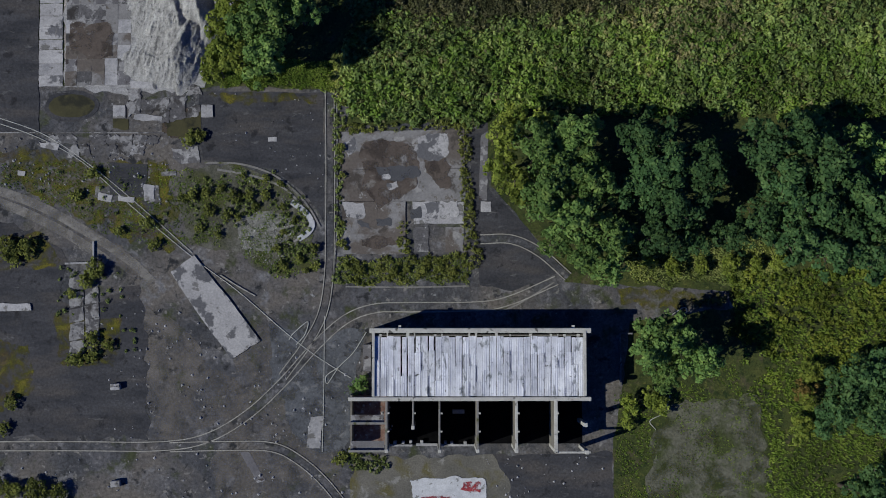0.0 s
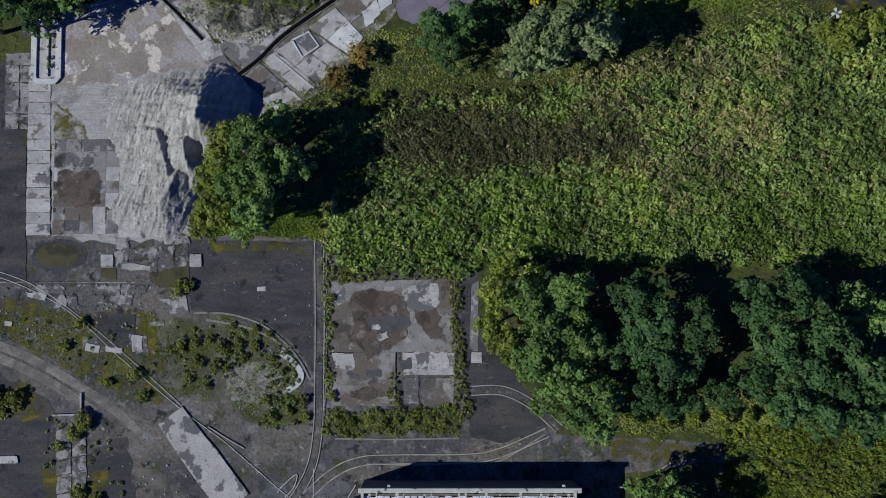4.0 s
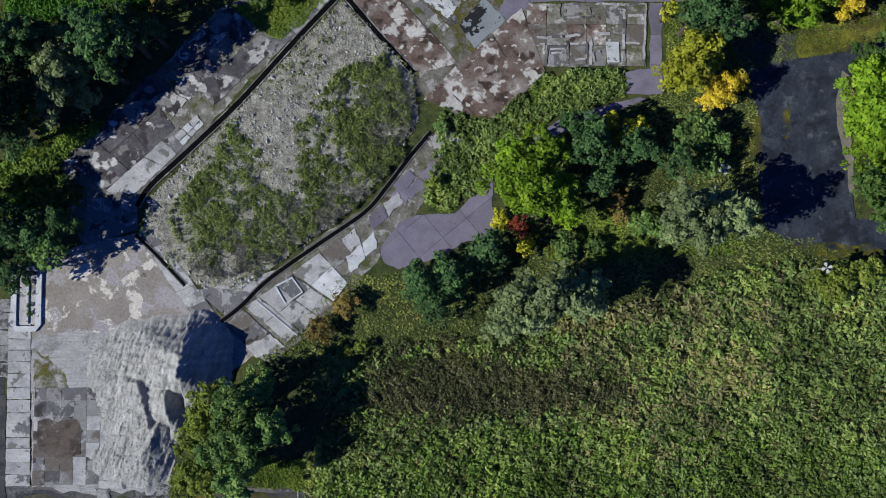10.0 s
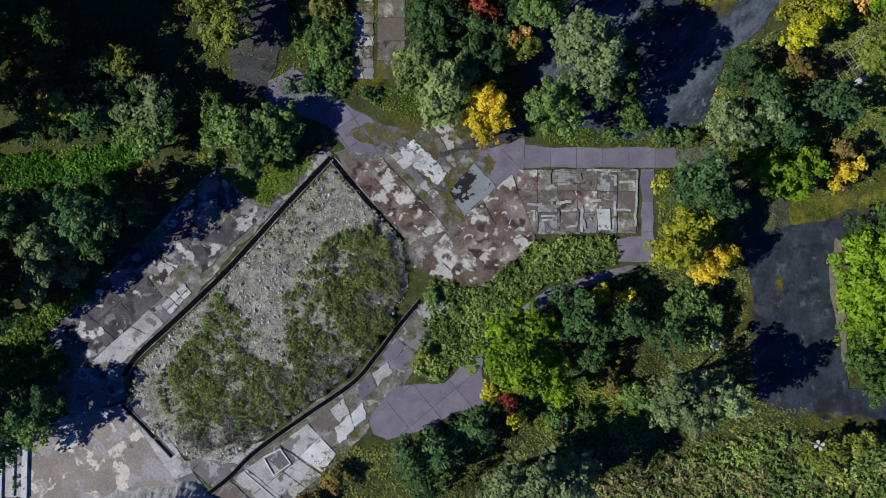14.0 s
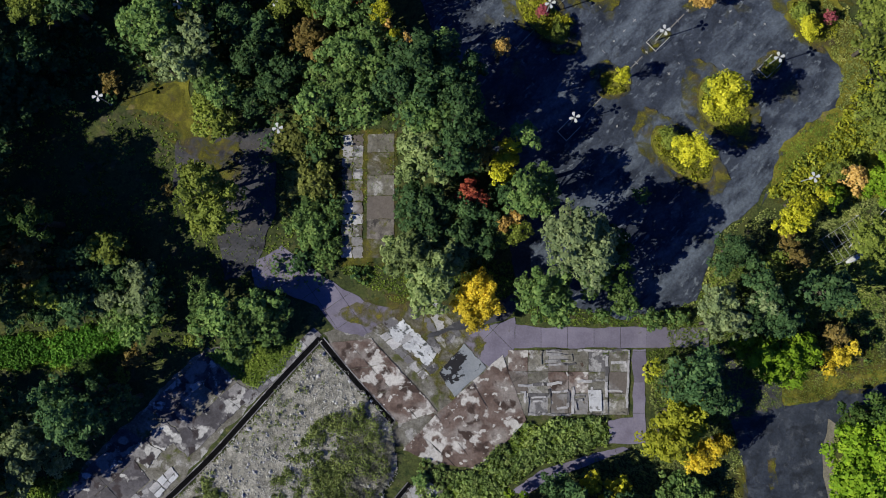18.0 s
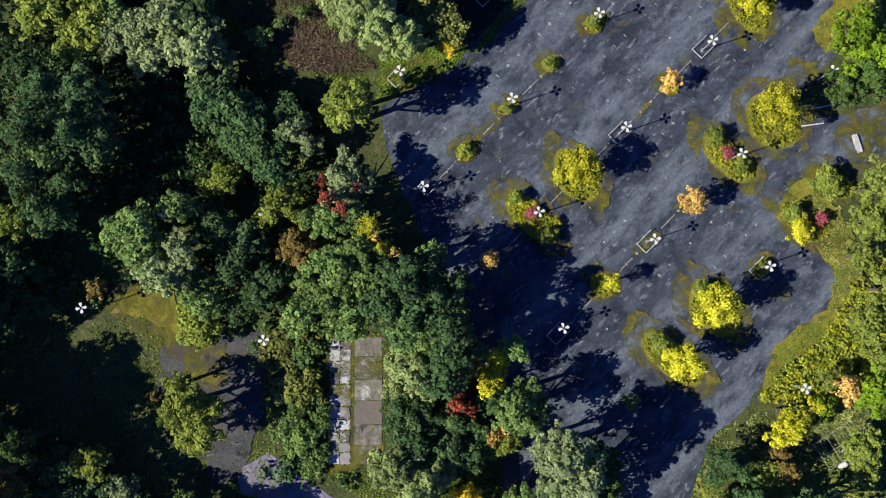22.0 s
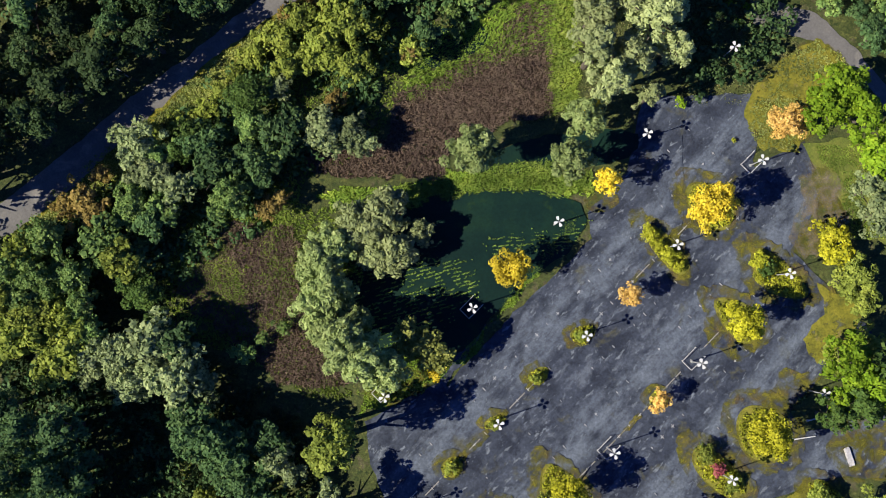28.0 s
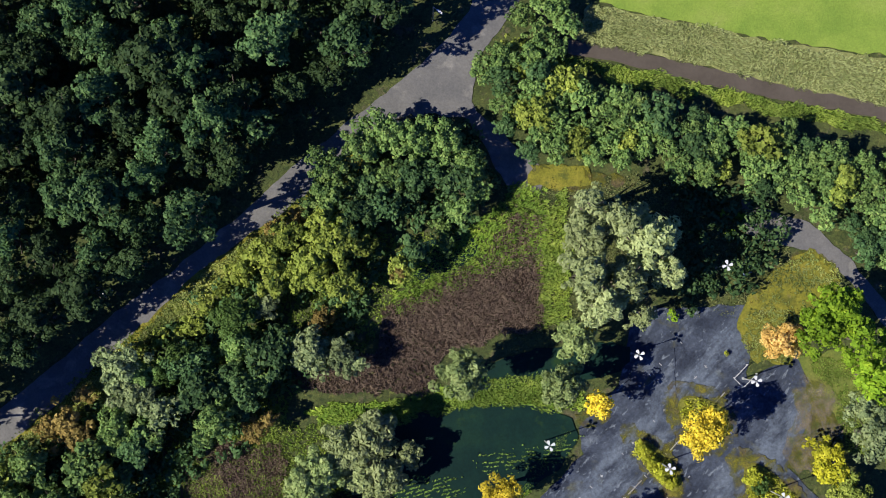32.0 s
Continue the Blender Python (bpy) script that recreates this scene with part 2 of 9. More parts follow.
PAD = surface("blotched_grey_pad", [(0.15, 0.165, 0.19), (0.2, 0.215, 0.24)], 0.3, 0.2, 4.0, [((0.012, 0.012, 0.015), 0.26, 0.52, 0.535)], 0.2)
SPECKLED = surface("speckled_white_floor", [(0.3, 0.31, 0.34), (0.5, 0.51, 0.55)], 0.8, 0.3, 4.0, [((0.07, 0.075, 0.08), 1.1, 0.55, 0.6)], 0.3, pieces=0.1)
MOSSFLOOR = surface("mossy_room_floor", [(0.07, 0.064, 0.052), (0.12, 0.113, 0.1), (0.17, 0.164, 0.154)], 0.4, 0.6, 2.2,
                    [((0.24, 0.235, 0.235), 0.4, 0.56, 0.6), ((0.06, 0.066, 0.022), 0.35, 0.55, 0.64), ((0.055, 0.036, 0.028), 0.28, 0.62, 0.66)], 0.4, pieces=0.15)
ISLAND = surface("stony_island_soil", [(0.04, 0.042, 0.03), (0.075, 0.074, 0.06), (0.13, 0.126, 0.115)], 0.4, 0.6, 3.0, [((0.05, 0.055, 0.018), 0.25, 0.45, 0.6)], 0.8)
EARTH = surface("brown_earth", [(0.05, 0.038, 0.03), (0.09, 0.07, 0.055)], 0.4, 0.4, 4.0, bump=0.6, cover=[0.5, 0.36, 0.56])
VERGE = surface("mossy_verge", [(0.07, 0.07, 0.010), (0.125, 0.12, 0.014), (0.17, 0.15, 0.022)], 0.35, 0.55, 3.0, [((0.15, 0.115, 0.06), 0.25, 0.62, 0.72), ((0.06, 0.07, 0.012), 0.5, 0.56, 0.66)], 0.7, cover=[0.3, 0.32, 0.46])
DIRT = surface("pinkish_dirt", [(0.12, 0.1, 0.07), (0.18, 0.15, 0.11)], 0.3, 0.35, 4.0, [((0.09, 0.095, 0.02), 0.25, 0.46, 0.6)], 0.4, cover=[0.25, 0.42, 0.68])
BROWNSTAIN = surface("brown_damp_stain", [(0.06, 0.047, 0.042), (0.095, 0.078, 0.07)], 0.3, 0.35, 3.0, [((0.15, 0.14, 0.135), 0.4, 0.58, 0.64), ((0.045, 0.036, 0.033), 0.25, 0.55, 0.62)], 0.3, cover=[0.3, 0.36, 0.5])
WETDARK = surface("damp_dark_stain", [(0.05, 0.052, 0.062), (0.075, 0.076, 0.086)], 0.5, 0.25, 4.0, bump=0.1, cover=[0.6, 0.3, 0.42])
BLUEPAINT = surface("chalky_blue_paint", [(0.1, 0.13, 0.24), (0.15, 0.19, 0.32)], 1.0, 0.15, 6.0, bump=0.05, rough=0.6)
DARKSLAB = surface("dirty_concrete", [(0.088, 0.084, 0.095), (0.136, 0.132, 0.143)], 0.4, 0.3, 4.0,
                   [((0.224, 0.22, 0.233), 0.4, 0.55, 0.58), ((0.04, 0.0336, 0.0346), 0.5, 0.58, 0.62)], 0.3, pieces=0.14)
WHITE = surface("limewashed_concrete", [(0.336, 0.344, 0.378), (0.48, 0.488, 0.529)], 0.6, 0.25, 5.0, [((0.16, 0.16, 0.168), 0.8, 0.6, 0.64)], 0.3, pieces=0.15)
YARDCON = surface("worn_concrete_yard", [(0.168, 0.1476, 0.1404), (0.24, 0.2184, 0.2074)], 0.2, 0.4, 2.6,
                  [((0.444, 0.4133, 0.3902), 0.16, 0.55, 0.57), ((0.252, 0.2362, 0.2563), 0.2, 0.56, 0.58), ((0.096, 0.07085, 0.06106), 0.3, 0.66, 0.69)], 0.3)
MAUVE = surface("mauve_paving", [(0.1, 0.0896, 0.127), (0.128, 0.116, 0.16), (0.152, 0.14, 0.189)], 0.3, 0.2, 4.0, [((0.072, 0.068, 0.0566), 0.4, 0.64, 0.7)], 0.2, pieces=0.15)
GRAVEL = surface("crushed_stone", [(0.19, 0.186, 0.186), (0.28, 0.275, 0.275), (0.4, 0.394, 0.392)], 0.6, 0.42, 4.0, bump=0.8, streak=(68, 0.4, 2.0))
RUBBLE = surface("rubble_ground", [(0.0855, 0.0828, 0.0714), (0.19, 0.1812, 0.1613), (0.2945, 0.2806, 0.252)], 0.7, 0.8, 2.2, bump=1.0)
STONE = surface("loose_stone", [(0.14, 0.138, 0.13), (0.3, 0.293, 0.276), (0.5, 0.488, 0.46)], 1.2, 0.2, 6.0, bump=0.2)
# Silt in the drain channels; on the shed floor it paints in shade.
BLACK = surface("black_silt_and_floor_shade", [(0.002, 0.002, 0.0025), (0.006, 0.006, 0.007)], 0.6, 0.3, 4.0, bump=0.1, rough=0.95, specular=0.03)
POND = surface("dark_green_pond", [(0.0018, 0.0105, 0.0098), (0.003, 0.0145, 0.012), (0.005, 0.02, 0.0125)], 0.12, 0.3, 2.0, [((0.012, 0.03, 0.01), 0.2, 0.6, 0.72)], bump=0.05, rough=0.6, specular=0.08)
SCUM = surface("stagnant_puddle", [(0.036, 0.034, 0.016), (0.06, 0.055, 0.026)], 0.4, 0.2, 3.0, [((0.02, 0.02, 0.012), 0.25, 0.52, 0.6)], bump=0.05, rough=0.4)
APRON = surface("spilt_gravel", [(0.22, 0.216, 0.226), (0.33, 0.325, 0.335)], 0.8, 0.45, 5.0, bump=0.6, streak=(0, 0.5, 3.0), cover=[0.3, 0.24, 0.48])
DITCH = surface("muddy_ditch_water", [(0.055, 0.045, 0.035), (0.075, 0.062, 0.05)], 0.3, 0.15, 2.0, bump=0.05, rough=0.4)
SHEET = surface("weathered_roof_sheet", [(0.4104, 0.4218, 0.4902), (0.57, 0.5814, 0.6498), (0.7068, 0.7182, 0.7752)], 0.5, 0.2, 5.0,
                [((0.228, 0.2394, 0.2679), 0.7, 0.56, 0.63), ((0.0798, 0.08208, 0.0912), 1.2, 0.66, 0.7)], 0.1, rough=0.6, streak=(0, 1.4, 0.6), pieces=0.12)
BEAM = surface("weathered_white_beam", [(0.304, 0.296, 0.288), (0.44, 0.432, 0.416)], 0.7, 0.25, 6.0, [((0.096, 0.092, 0.088), 0.9, 0.6, 0.64)], 0.2)
WALLS = surface("grimy_wall", [(0.11, 0.10, 0.09), (0.18, 0.17, 0.155)], 0.6, 0.3, 5.0, bump=0.3)
BRICKRED = surface("brick_rubble", [(0.10, 0.06, 0.05), (0.17, 0.10, 0.085), (0.22, 0.2, 0.18)], 1.0, 0.5, 5.0, bump=0.8)
REDPAINT = surface("faded_red_paint", [(0.16, 0.02, 0.03), (0.3, 0.05, 0.06)], 1.0, 0.25, 8.0, bump=0.1, cover=[0.9, 0.42, 0.52])
STEEL = surface("rusted_rail", [(0.17, 0.16, 0.15), (0.32, 0.31, 0.295)], 0.8, 0.3, 6.0, bump=0.2, rough=0.7)
PAINT = surface("worn_white_paint", [(0.3, 0.3, 0.3), (0.5, 0.5, 0.5)], 1.5, 0.25, 8.0, bump=0.1)
FADED = surface("faded_road_paint", [(0.2, 0.205, 0.22), (0.36, 0.365, 0.38)], 1.5, 0.25, 8.0, bump=0.1)
LAMPWHITE = surface("white_lamp_shell", [(0.4, 0.408, 0.416), (0.464, 0.472, 0.48)], 1.0, 0.05, 6.0, bump=0.0, rough=0.45)
GALV = surface("galvanised_pole", [(0.2, 0.205, 0.21), (0.28, 0.285, 0.29)], 1.0, 0.15, 6.0, bump=0.05, rough=0.5)
KERB = surface("kerb_stone", [(0.136, 0.132, 0.13), (0.208, 0.2, 0.199)], 0.6, 0.25, 6.0, [((0.064, 0.068, 0.0259), 0.5, 0.55, 0.65)], 0.2)
CABLE = surface("bleached_cable", [(0.28, 0.28, 0.27), (0.38, 0.38, 0.37)], 1.0, 0.1, 6.0, bump=0.0)
BARK = surface("bark", [(0.05, 0.04, 0.03), (0.1, 0.085, 0.07)], 1.5, 0.3, 8.0, bump=0.6)
BED = surface("planting_bed", [(0.07, 0.075, 0.012), (0.13, 0.13, 0.02), (0.17, 0.15, 0.025)], 0.6, 0.4, 4.0, bump=0.7)

LEAF = {
    "dark": foliage("dark_green_leaves", [(0.0115, 0.0275, 0.011), (0.025, 0.051, 0.019), (0.07, 0.11, 0.038)]),
    "deep": foliage("deep_green_leaves", [(0.007, 0.016, 0.00665), (0.016, 0.03, 0.0114), (0.036, 0.056, 0.019)]),
    "mid": foliage("green_leaves", [(0.024, 0.049, 0.0165), (0.055, 0.094, 0.027), (0.138, 0.183, 0.054)]),
    "lime": foliage("bright_green_leaves", [(0.035, 0.07, 0.00576), (0.07, 0.12, 0.00864), (0.1536, 0.2063, 0.018)]),
    "olive": foliage("yellow_green_leaves", [(0.042, 0.058, 0.012), (0.084, 0.107, 0.02), (0.172, 0.19, 0.038)]),
    "grey": foliage("grey_green_leaves", [(0.045, 0.066, 0.0323), (0.085, 0.11, 0.0494), (0.1792, 0.2063, 0.095)]),
    "willow": foliage("silvery_willow_leaves", [(0.0672, 0.0882, 0.038), (0.1218, 0.1445, 0.06232), (0.1764, 0.1974, 0.095)]),
    "sallow": foliage("pale_green_willow_leaves", [(0.0484, 0.0704, 0.02508), (0.0968, 0.1276, 0.04598), (0.1915, 0.22, 0.08883)]),
    "blue": foliage("blue_green_leaves", [(0.014, 0.0304, 0.008027), (0.028, 0.05225, 0.01235), (0.056, 0.0855, 0.01976)]),
    "yellow": foliage("yellow_leaves", [(0.075, 0.085, 0.01), (0.2, 0.198, 0.014), (0.39, 0.355, 0.036)]),
    "gold": foliage("golden_leaves", [(0.11, 0.088, 0.01), (0.27, 0.21, 0.018), (0.44, 0.35, 0.045)]),
    "orange": foliage("orange_leaves", [(0.13, 0.085, 0.02), (0.27, 0.175, 0.05), (0.38, 0.27, 0.1)]),
    "red": foliage("red_leaves", [(0.07, 0.02, 0.012), (0.14, 0.03, 0.02), (0.18, 0.07, 0.03)]),
    "pink": foliage("crimson_leaves", [(0.09, 0.02, 0.025), (0.17, 0.04, 0.055), (0.22, 0.08, 0.07)]),
    "rust": foliage("russet_leaves", [(0.05, 0.042, 0.012), (0.095, 0.072, 0.022), (0.15, 0.105, 0.035)]),
    "meadow": foliage("meadow_leaves", [(0.035, 0.055, 0.010), (0.085, 0.11, 0.018), (0.16, 0.165, 0.036)], drift=0.35),
    "tussock": foliage("meadow_tufts", [(0.025, 0.042, 0.014), (0.068, 0.098, 0.03), (0.148, 0.175, 0.064)], 0.0, lively=2.75, drift=0.4),
    "straw": foliage("straw_tufts", [(0.055, 0.06, 0.026), (0.12, 0.118, 0.055), (0.21, 0.195, 0.1)], 0.0, drift=0.25),
    "herb": foliage("dark_brown_herb_tufts", [(0.02, 0.026, 0.012), (0.05, 0.054, 0.026), (0.1, 0.09, 0.055)], 0.0, drift=0.3),
    "lush": foliage("lush_tufts", [(0.028, 0.058, 0.012), (0.07, 0.115, 0.022), (0.14, 0.18, 0.042)], 0.0, drift=0.3),
    "nettle": foliage("nettle_leaves", [(0.016, 0.05, 0.007), (0.038, 0.1, 0.013), (0.085, 0.165, 0.028)], 0.0, drift=0.3),
    "amber": foliage("amber_green_leaves", [(0.06, 0.072, 0.009), (0.135, 0.145, 0.014), (0.26, 0.25, 0.03)]),
    "broom": foliage("olive_shrub_leaves", [(0.034, 0.042, 0.012), (0.074, 0.084, 0.021), (0.15, 0.154, 0.044)]),
    "heath": foliage("scrub_leaves", [(0.03, 0.043, 0.014), (0.074, 0.093, 0.03), (0.15, 0.168, 0.06)]),
}
GRASS = foliage("meadow_blades", [(0.024, 0.04, 0.014), (0.08, 0.1, 0.03), (0.18, 0.186, 0.075)], 0.0, lively=2.2, drift=0.45)
NETTLE = foliage("dark_herb_blades", [(0.03375, 0.0455, 0.0182), (0.06075, 0.0715, 0.026), (0.1013, 0.0845, 0.0455)], 0.0)
REED = foliage("brown_reed_blades", [(0.03, 0.021, 0.017), (0.058, 0.042, 0.033), (0.095, 0.072, 0.052)], 0.0)
PALEREED = foliage("pale_reed_blades", [(0.12, 0.15, 0.05), (0.19, 0.215, 0.085), (0.26, 0.28, 0.125)], 0.0, lively=1.3)
LUSH = foliage("lush_blades", [(0.03, 0.066, 0.010), (0.072, 0.118, 0.018), (0.14, 0.175, 0.034)], 0.0, drift=0.3)
DRYSTEM = foliage("dead_grey_stems", [(0.03, 0.032, 0.026), (0.085, 0.084, 0.07), (0.19, 0.185, 0.165)], 0.0)
GREENHERB = foliage("green_herb_blades", [(0.03, 0.055, 0.010), (0.068, 0.1, 0.018), (0.12, 0.15, 0.034)], 0.0, drift=0.35)


# ---- makers ----
def thing(name, at, label, category, group="", kind=""):
    ob = new(name)
    ob.location = at if len(at) == 3 else (*at, 0)
    ob.empty_display_size = 0.5
    return tagged(ob, label, category, group, kind)


def part(name, bm, material, parent=None, label=""):
    """Links a bmesh, or a finished mesh, as one object under a thing or a part; places are the parent's own."""
    if isinstance(bm, bpy.types.Mesh):
        me = bm
    else:
        me = bpy.data.meshes.new(name)
        bm.to_mesh(me)
        bm.free()
    if material and not me.materials:
        me.materials.append(material)
    ob = new(name, me)
    ob.parent = parent
    return tagged(ob, label) if label else ob


def raw_mesh(name, verts, sides):
    """A mesh of faces that all have the same number of corners, in order of the verts."""
    me = bpy.data.meshes.new(name)
    n, faces = len(verts), len(verts) // sides
    me.vertices.add(n)
    me.vertices.foreach_set("co", np.ascontiguousarray(verts, np.float32).ravel())
    me.loops.add(n)
    me.loops.foreach_set("vertex_index", np.arange(n, dtype=np.int32))
    me.polygons.add(faces)
    me.polygons.foreach_set("loop_start", np.arange(0, n, sides, dtype=np.int32))
    me.update(calc_edges=True)
    return me


def box(bm, centre, size, turn=0.0):
    m = pose(*centre, 0, 0, turn) @ Matrix.Diagonal((*size, 1))
    return bmesh.ops.create_cube(bm, size=1, matrix=m)["verts"]


def rod(bm, a, b, r1, r2=None, sides=8):
    a, b = Vector(a), Vector(b)
    m = Matrix.Translation((a + b) / 2) @ (b - a).to_track_quat("Z", "Y").to_matrix().to_4x4()
    bmesh.ops.create_cone(bm, cap_ends=True, segments=sides, radius1=r1, radius2=r1 if r2 is None else r2, depth=(b - a).length, matrix=m)


def tube(bm, line, r, sides=6):
    """A round bar through places, in one skin."""
    rings = []
    for i, p in enumerate(line):
        d = (line[min(i + 1, len(line) - 1)] - line[max(i - 1, 0)]).normalized()
        side = d.cross(Vector((0, 0, 1))).normalized()
        up = side.cross(d)
        rings.append([bm.verts.new(p + side * r * math.cos(6.2832 * k / sides) + up * r * math.sin(6.2832 * k / sides)) for k in range(sides)])
    for a, c in zip(rings, rings[1:]):
        for k in range(sides):
            bm.faces.new((a[k], a[(k + 1) % sides], c[(k + 1) % sides], c[k]))
    bm.faces.new(rings[0]), bm.faces.new(rings[-1])
    bmesh.ops.recalc_face_normals(bm, faces=bm.faces[:])


def ragged(points, step=1.0, rough=0.4, seed=0):
    """An outline with its long sides broken up into small uneven ones."""
    out, n = [], len(points)
    for i in range(n):
        a, b = Vector(points[i]), Vector(points[(i + 1) % n])
        side = Vector((a.y - b.y, b.x - a.x)).normalized() if (b - a).length > 0 else Vector((0, 0))
        count = max(1, int((b - a).length / step))
        for k in range(count):
            p = a.lerp(b, k / count)
            off = noise.noise((p.x * 0.35, p.y * 0.35, seed)) + 0.6 * noise.noise((p.x * 1.3, p.y * 1.3, seed + 9))
            out.append(p + side * rough * off * (0.3 if k == 0 else 1))
    return out


def smooth(points, rounds=2):
    for _ in range(rounds):
        out = []
        for i, p in enumerate(points):
            q = points[(i + 1) % len(points)]
            out += [(0.75 * p[0] + 0.25 * q[0], 0.75 * p[1] + 0.25 * q[1]), (0.25 * p[0] + 0.75 * q[0], 0.25 * p[1] + 0.75 * q[1])]
        points = out
    return points


def prism(bm, points, low, high):
    """A flat-topped block over an outline."""
    under = [bm.verts.new((p[0], p[1], low)) for p in points]
    over = [bm.verts.new((p[0], p[1], high)) for p in points]
    n = len(points)
    for i in range(n):
        bm.faces.new((under[i], under[(i + 1) % n], over[(i + 1) % n], over[i]))
    if n > 4:
        ring = [Vector((p[0], p[1])) for p in points]
        spots, _, faces, *_ = delaunay_2d_cdt(ring, [], [list(range(n))], 1, 1e-5)
        verts = [over[i] if i < n else bm.verts.new((p.x, p.y, high)) for i, p in enumerate(spots)]
        for f in faces:
            bm.faces.new([verts[i] for i in f])
    else:
        bm.faces.new(over)
    bmesh.ops.recalc_face_normals(bm, faces=bm.faces[:])


LAYER = [0.0]


def ground_patch(name, points, material, high, label, category, step=1.0, rough=0.5, seed=0, kind="structure", curved=0):
    bm = bmesh.new()
    pts = smooth(list(points), curved) if curved else list(points)
    LAYER[0] += 0.002
    prism(bm, ragged(pts, step, rough, seed), -0.05, 0.012 + LAYER[0])
    return tagged(part(name, bm, material), label, category, "", kind)


def spline(points, per=8):
    """A smooth line through points."""
    p = [Vector(q) for q in points]
    p = [2 * p[0] - p[1]] + p + [2 * p[-1] - p[-2]]
    out = []
    for i in range(1, len(p) - 2):
        for k in range(per):
            t = k / per
            out.append(0.5 * (2 * p[i] + (p[i + 1] - p[i - 1]) * t + (2 * p[i - 1] - 5 * p[i] + 4 * p[i + 1] - p[i + 2]) * t * t
                              + (3 * p[i] - p[i - 1] - 3 * p[i + 1] + p[i + 2]) * t ** 3))
    return out + [p[-2]]


def strip(bm, line, width, low, high, shift=0.0):
    """A bar along a line of places on the ground, moved sideways by shift."""
    rows = []
    for i, p in enumerate(line):
        d = (line[min(i + 1, len(line) - 1)] - line[max(i - 1, 0)]).normalized()
        side = Vector((-d.y, d.x))
        a, b = p + side * (shift - width / 2), p + side * (shift + width / 2)
        rows.append([bm.verts.new((q.x, q.y, z)) for q, z in ((a, low), (a, high), (b, high), (b, low))])
    for r, s in zip(rows, rows[1:]):
        for k in range(3):
            bm.faces.new((r[k], r[k + 1], s[k + 1], s[k]))
    bm.faces.new(rows[0]), bm.faces.new(rows[-1])
    bmesh.ops.recalc_face_normals(bm, faces=bm.faces[:])


def inside(points, xy):
    """Which places lie within an outline."""
    p = np.array([tuple(q)[:2] for q in points])
    x, y, hit = xy[:, 0], xy[:, 1], np.zeros(len(xy), bool)
    for (ax, ay), (bx, by) in zip(p, np.roll(p, -1, 0)):
        hit ^= ((ay > y) != (by > y)) & (x < (bx - ax) * (y - ay) / (by - ay + 1e-12) + ax)
    return hit


def places(points, count, rng, rough=1.0):
    """Even random places within a ragged outline."""
    pts = ragged(points, 1.5, rough, 3)
    p = np.array([tuple(q)[:2] for q in pts])
    low, high, got = p.min(0), p.max(0), np.zeros((0, 2))
    while len(got) < count:
        xy = rng.uniform(low, high, (count * 2, 2))
        got = np.concatenate([got, xy[inside(pts, xy)]])
    return got[:count]


def blades(name, points, count, tall, wide, material, label, category, seed, lean=(0.3, 0.1), each=5, rough=1.5, gaps=0.0, base=0.0, stir=0.5, broad=0.2, clear=(), hummock=0.0, comb=0.0):
    """Standing grass, herbs or reeds: tufts of pointed blades that lean with the wind, thicker in drifts, on hummocks of taller growth."""
    rng = np.random.default_rng(seed)
    xy = places(points, count, rng, rough)
    for hole in clear:
        xy = xy[~inside(hole, xy)]
    if gaps:
        drift = np.array([noise.noise((x * broad, y * broad, seed)) + 0.5 * noise.noise((x * broad * 3, y * broad * 3, seed)) for x, y in xy])
        xy = xy[drift + rng.uniform(-0.15, 0.15, len(xy)) > gaps]
    n = len(xy)
    ang = rng.uniform(0, 2 * np.pi, (n, each))
    size = tall * rng.uniform(0.5, 1.25, (n, each))
    if hummock:
        crest = np.array([noise.noise((x * 0.5, y * 0.7, 2.0)) + 0.9 * noise.noise((x * 1.1, y * 1.5, 7.0)) for x, y in xy])
        size *= np.clip(1 + hummock * 1.6 * crest, 0.2, 2.0)[:, None]
    if comb:
        flow = np.array([3.0 * noise.noise((x * 0.11, y * 0.11, 3.0)) + 1.2 * noise.noise((x * 0.5, y * 0.5, 4.0)) - 1.1 for x, y in xy])
        ang = ang * (1 - comb) + comb * flow[:, None]
    foot = np.repeat(xy[:, None], each, 1) + rng.normal(0, wide * 0.7, (n, each, 2))
    swirl = np.array([noise.noise((x * 0.12, y * 0.12, seed + 5.0)) for x, y in xy])[:, None]
    reach = size * rng.uniform(0.35, 0.9, (n, each))
    tipx = foot[..., 0] + reach * np.cos(ang) + tall * (lean[0] + swirl * stir)
    tipy = foot[..., 1] + reach * np.sin(ang) + tall * (lean[1] - swirl * stir)
    side = ang + np.pi / 2
    w = wide * rng.uniform(0.5, 1.2, (n, each))
    v = np.empty((n, each, 3, 3))
    v[..., 0, :] = np.stack([foot[..., 0] - w * np.cos(side), foot[..., 1] - w * np.sin(side), np.full((n, each), base)], -1)
    v[..., 1, :] = np.stack([foot[..., 0] + w * np.cos(side), foot[..., 1] + w * np.sin(side), np.full((n, each), base)], -1)
    v[..., 2, :] = np.stack([tipx, tipy, base + size * 0.75], -1)
    return tagged(part(name, raw_mesh(name, v.reshape(-1, 3), 3), material), label, category, "", "stuff")


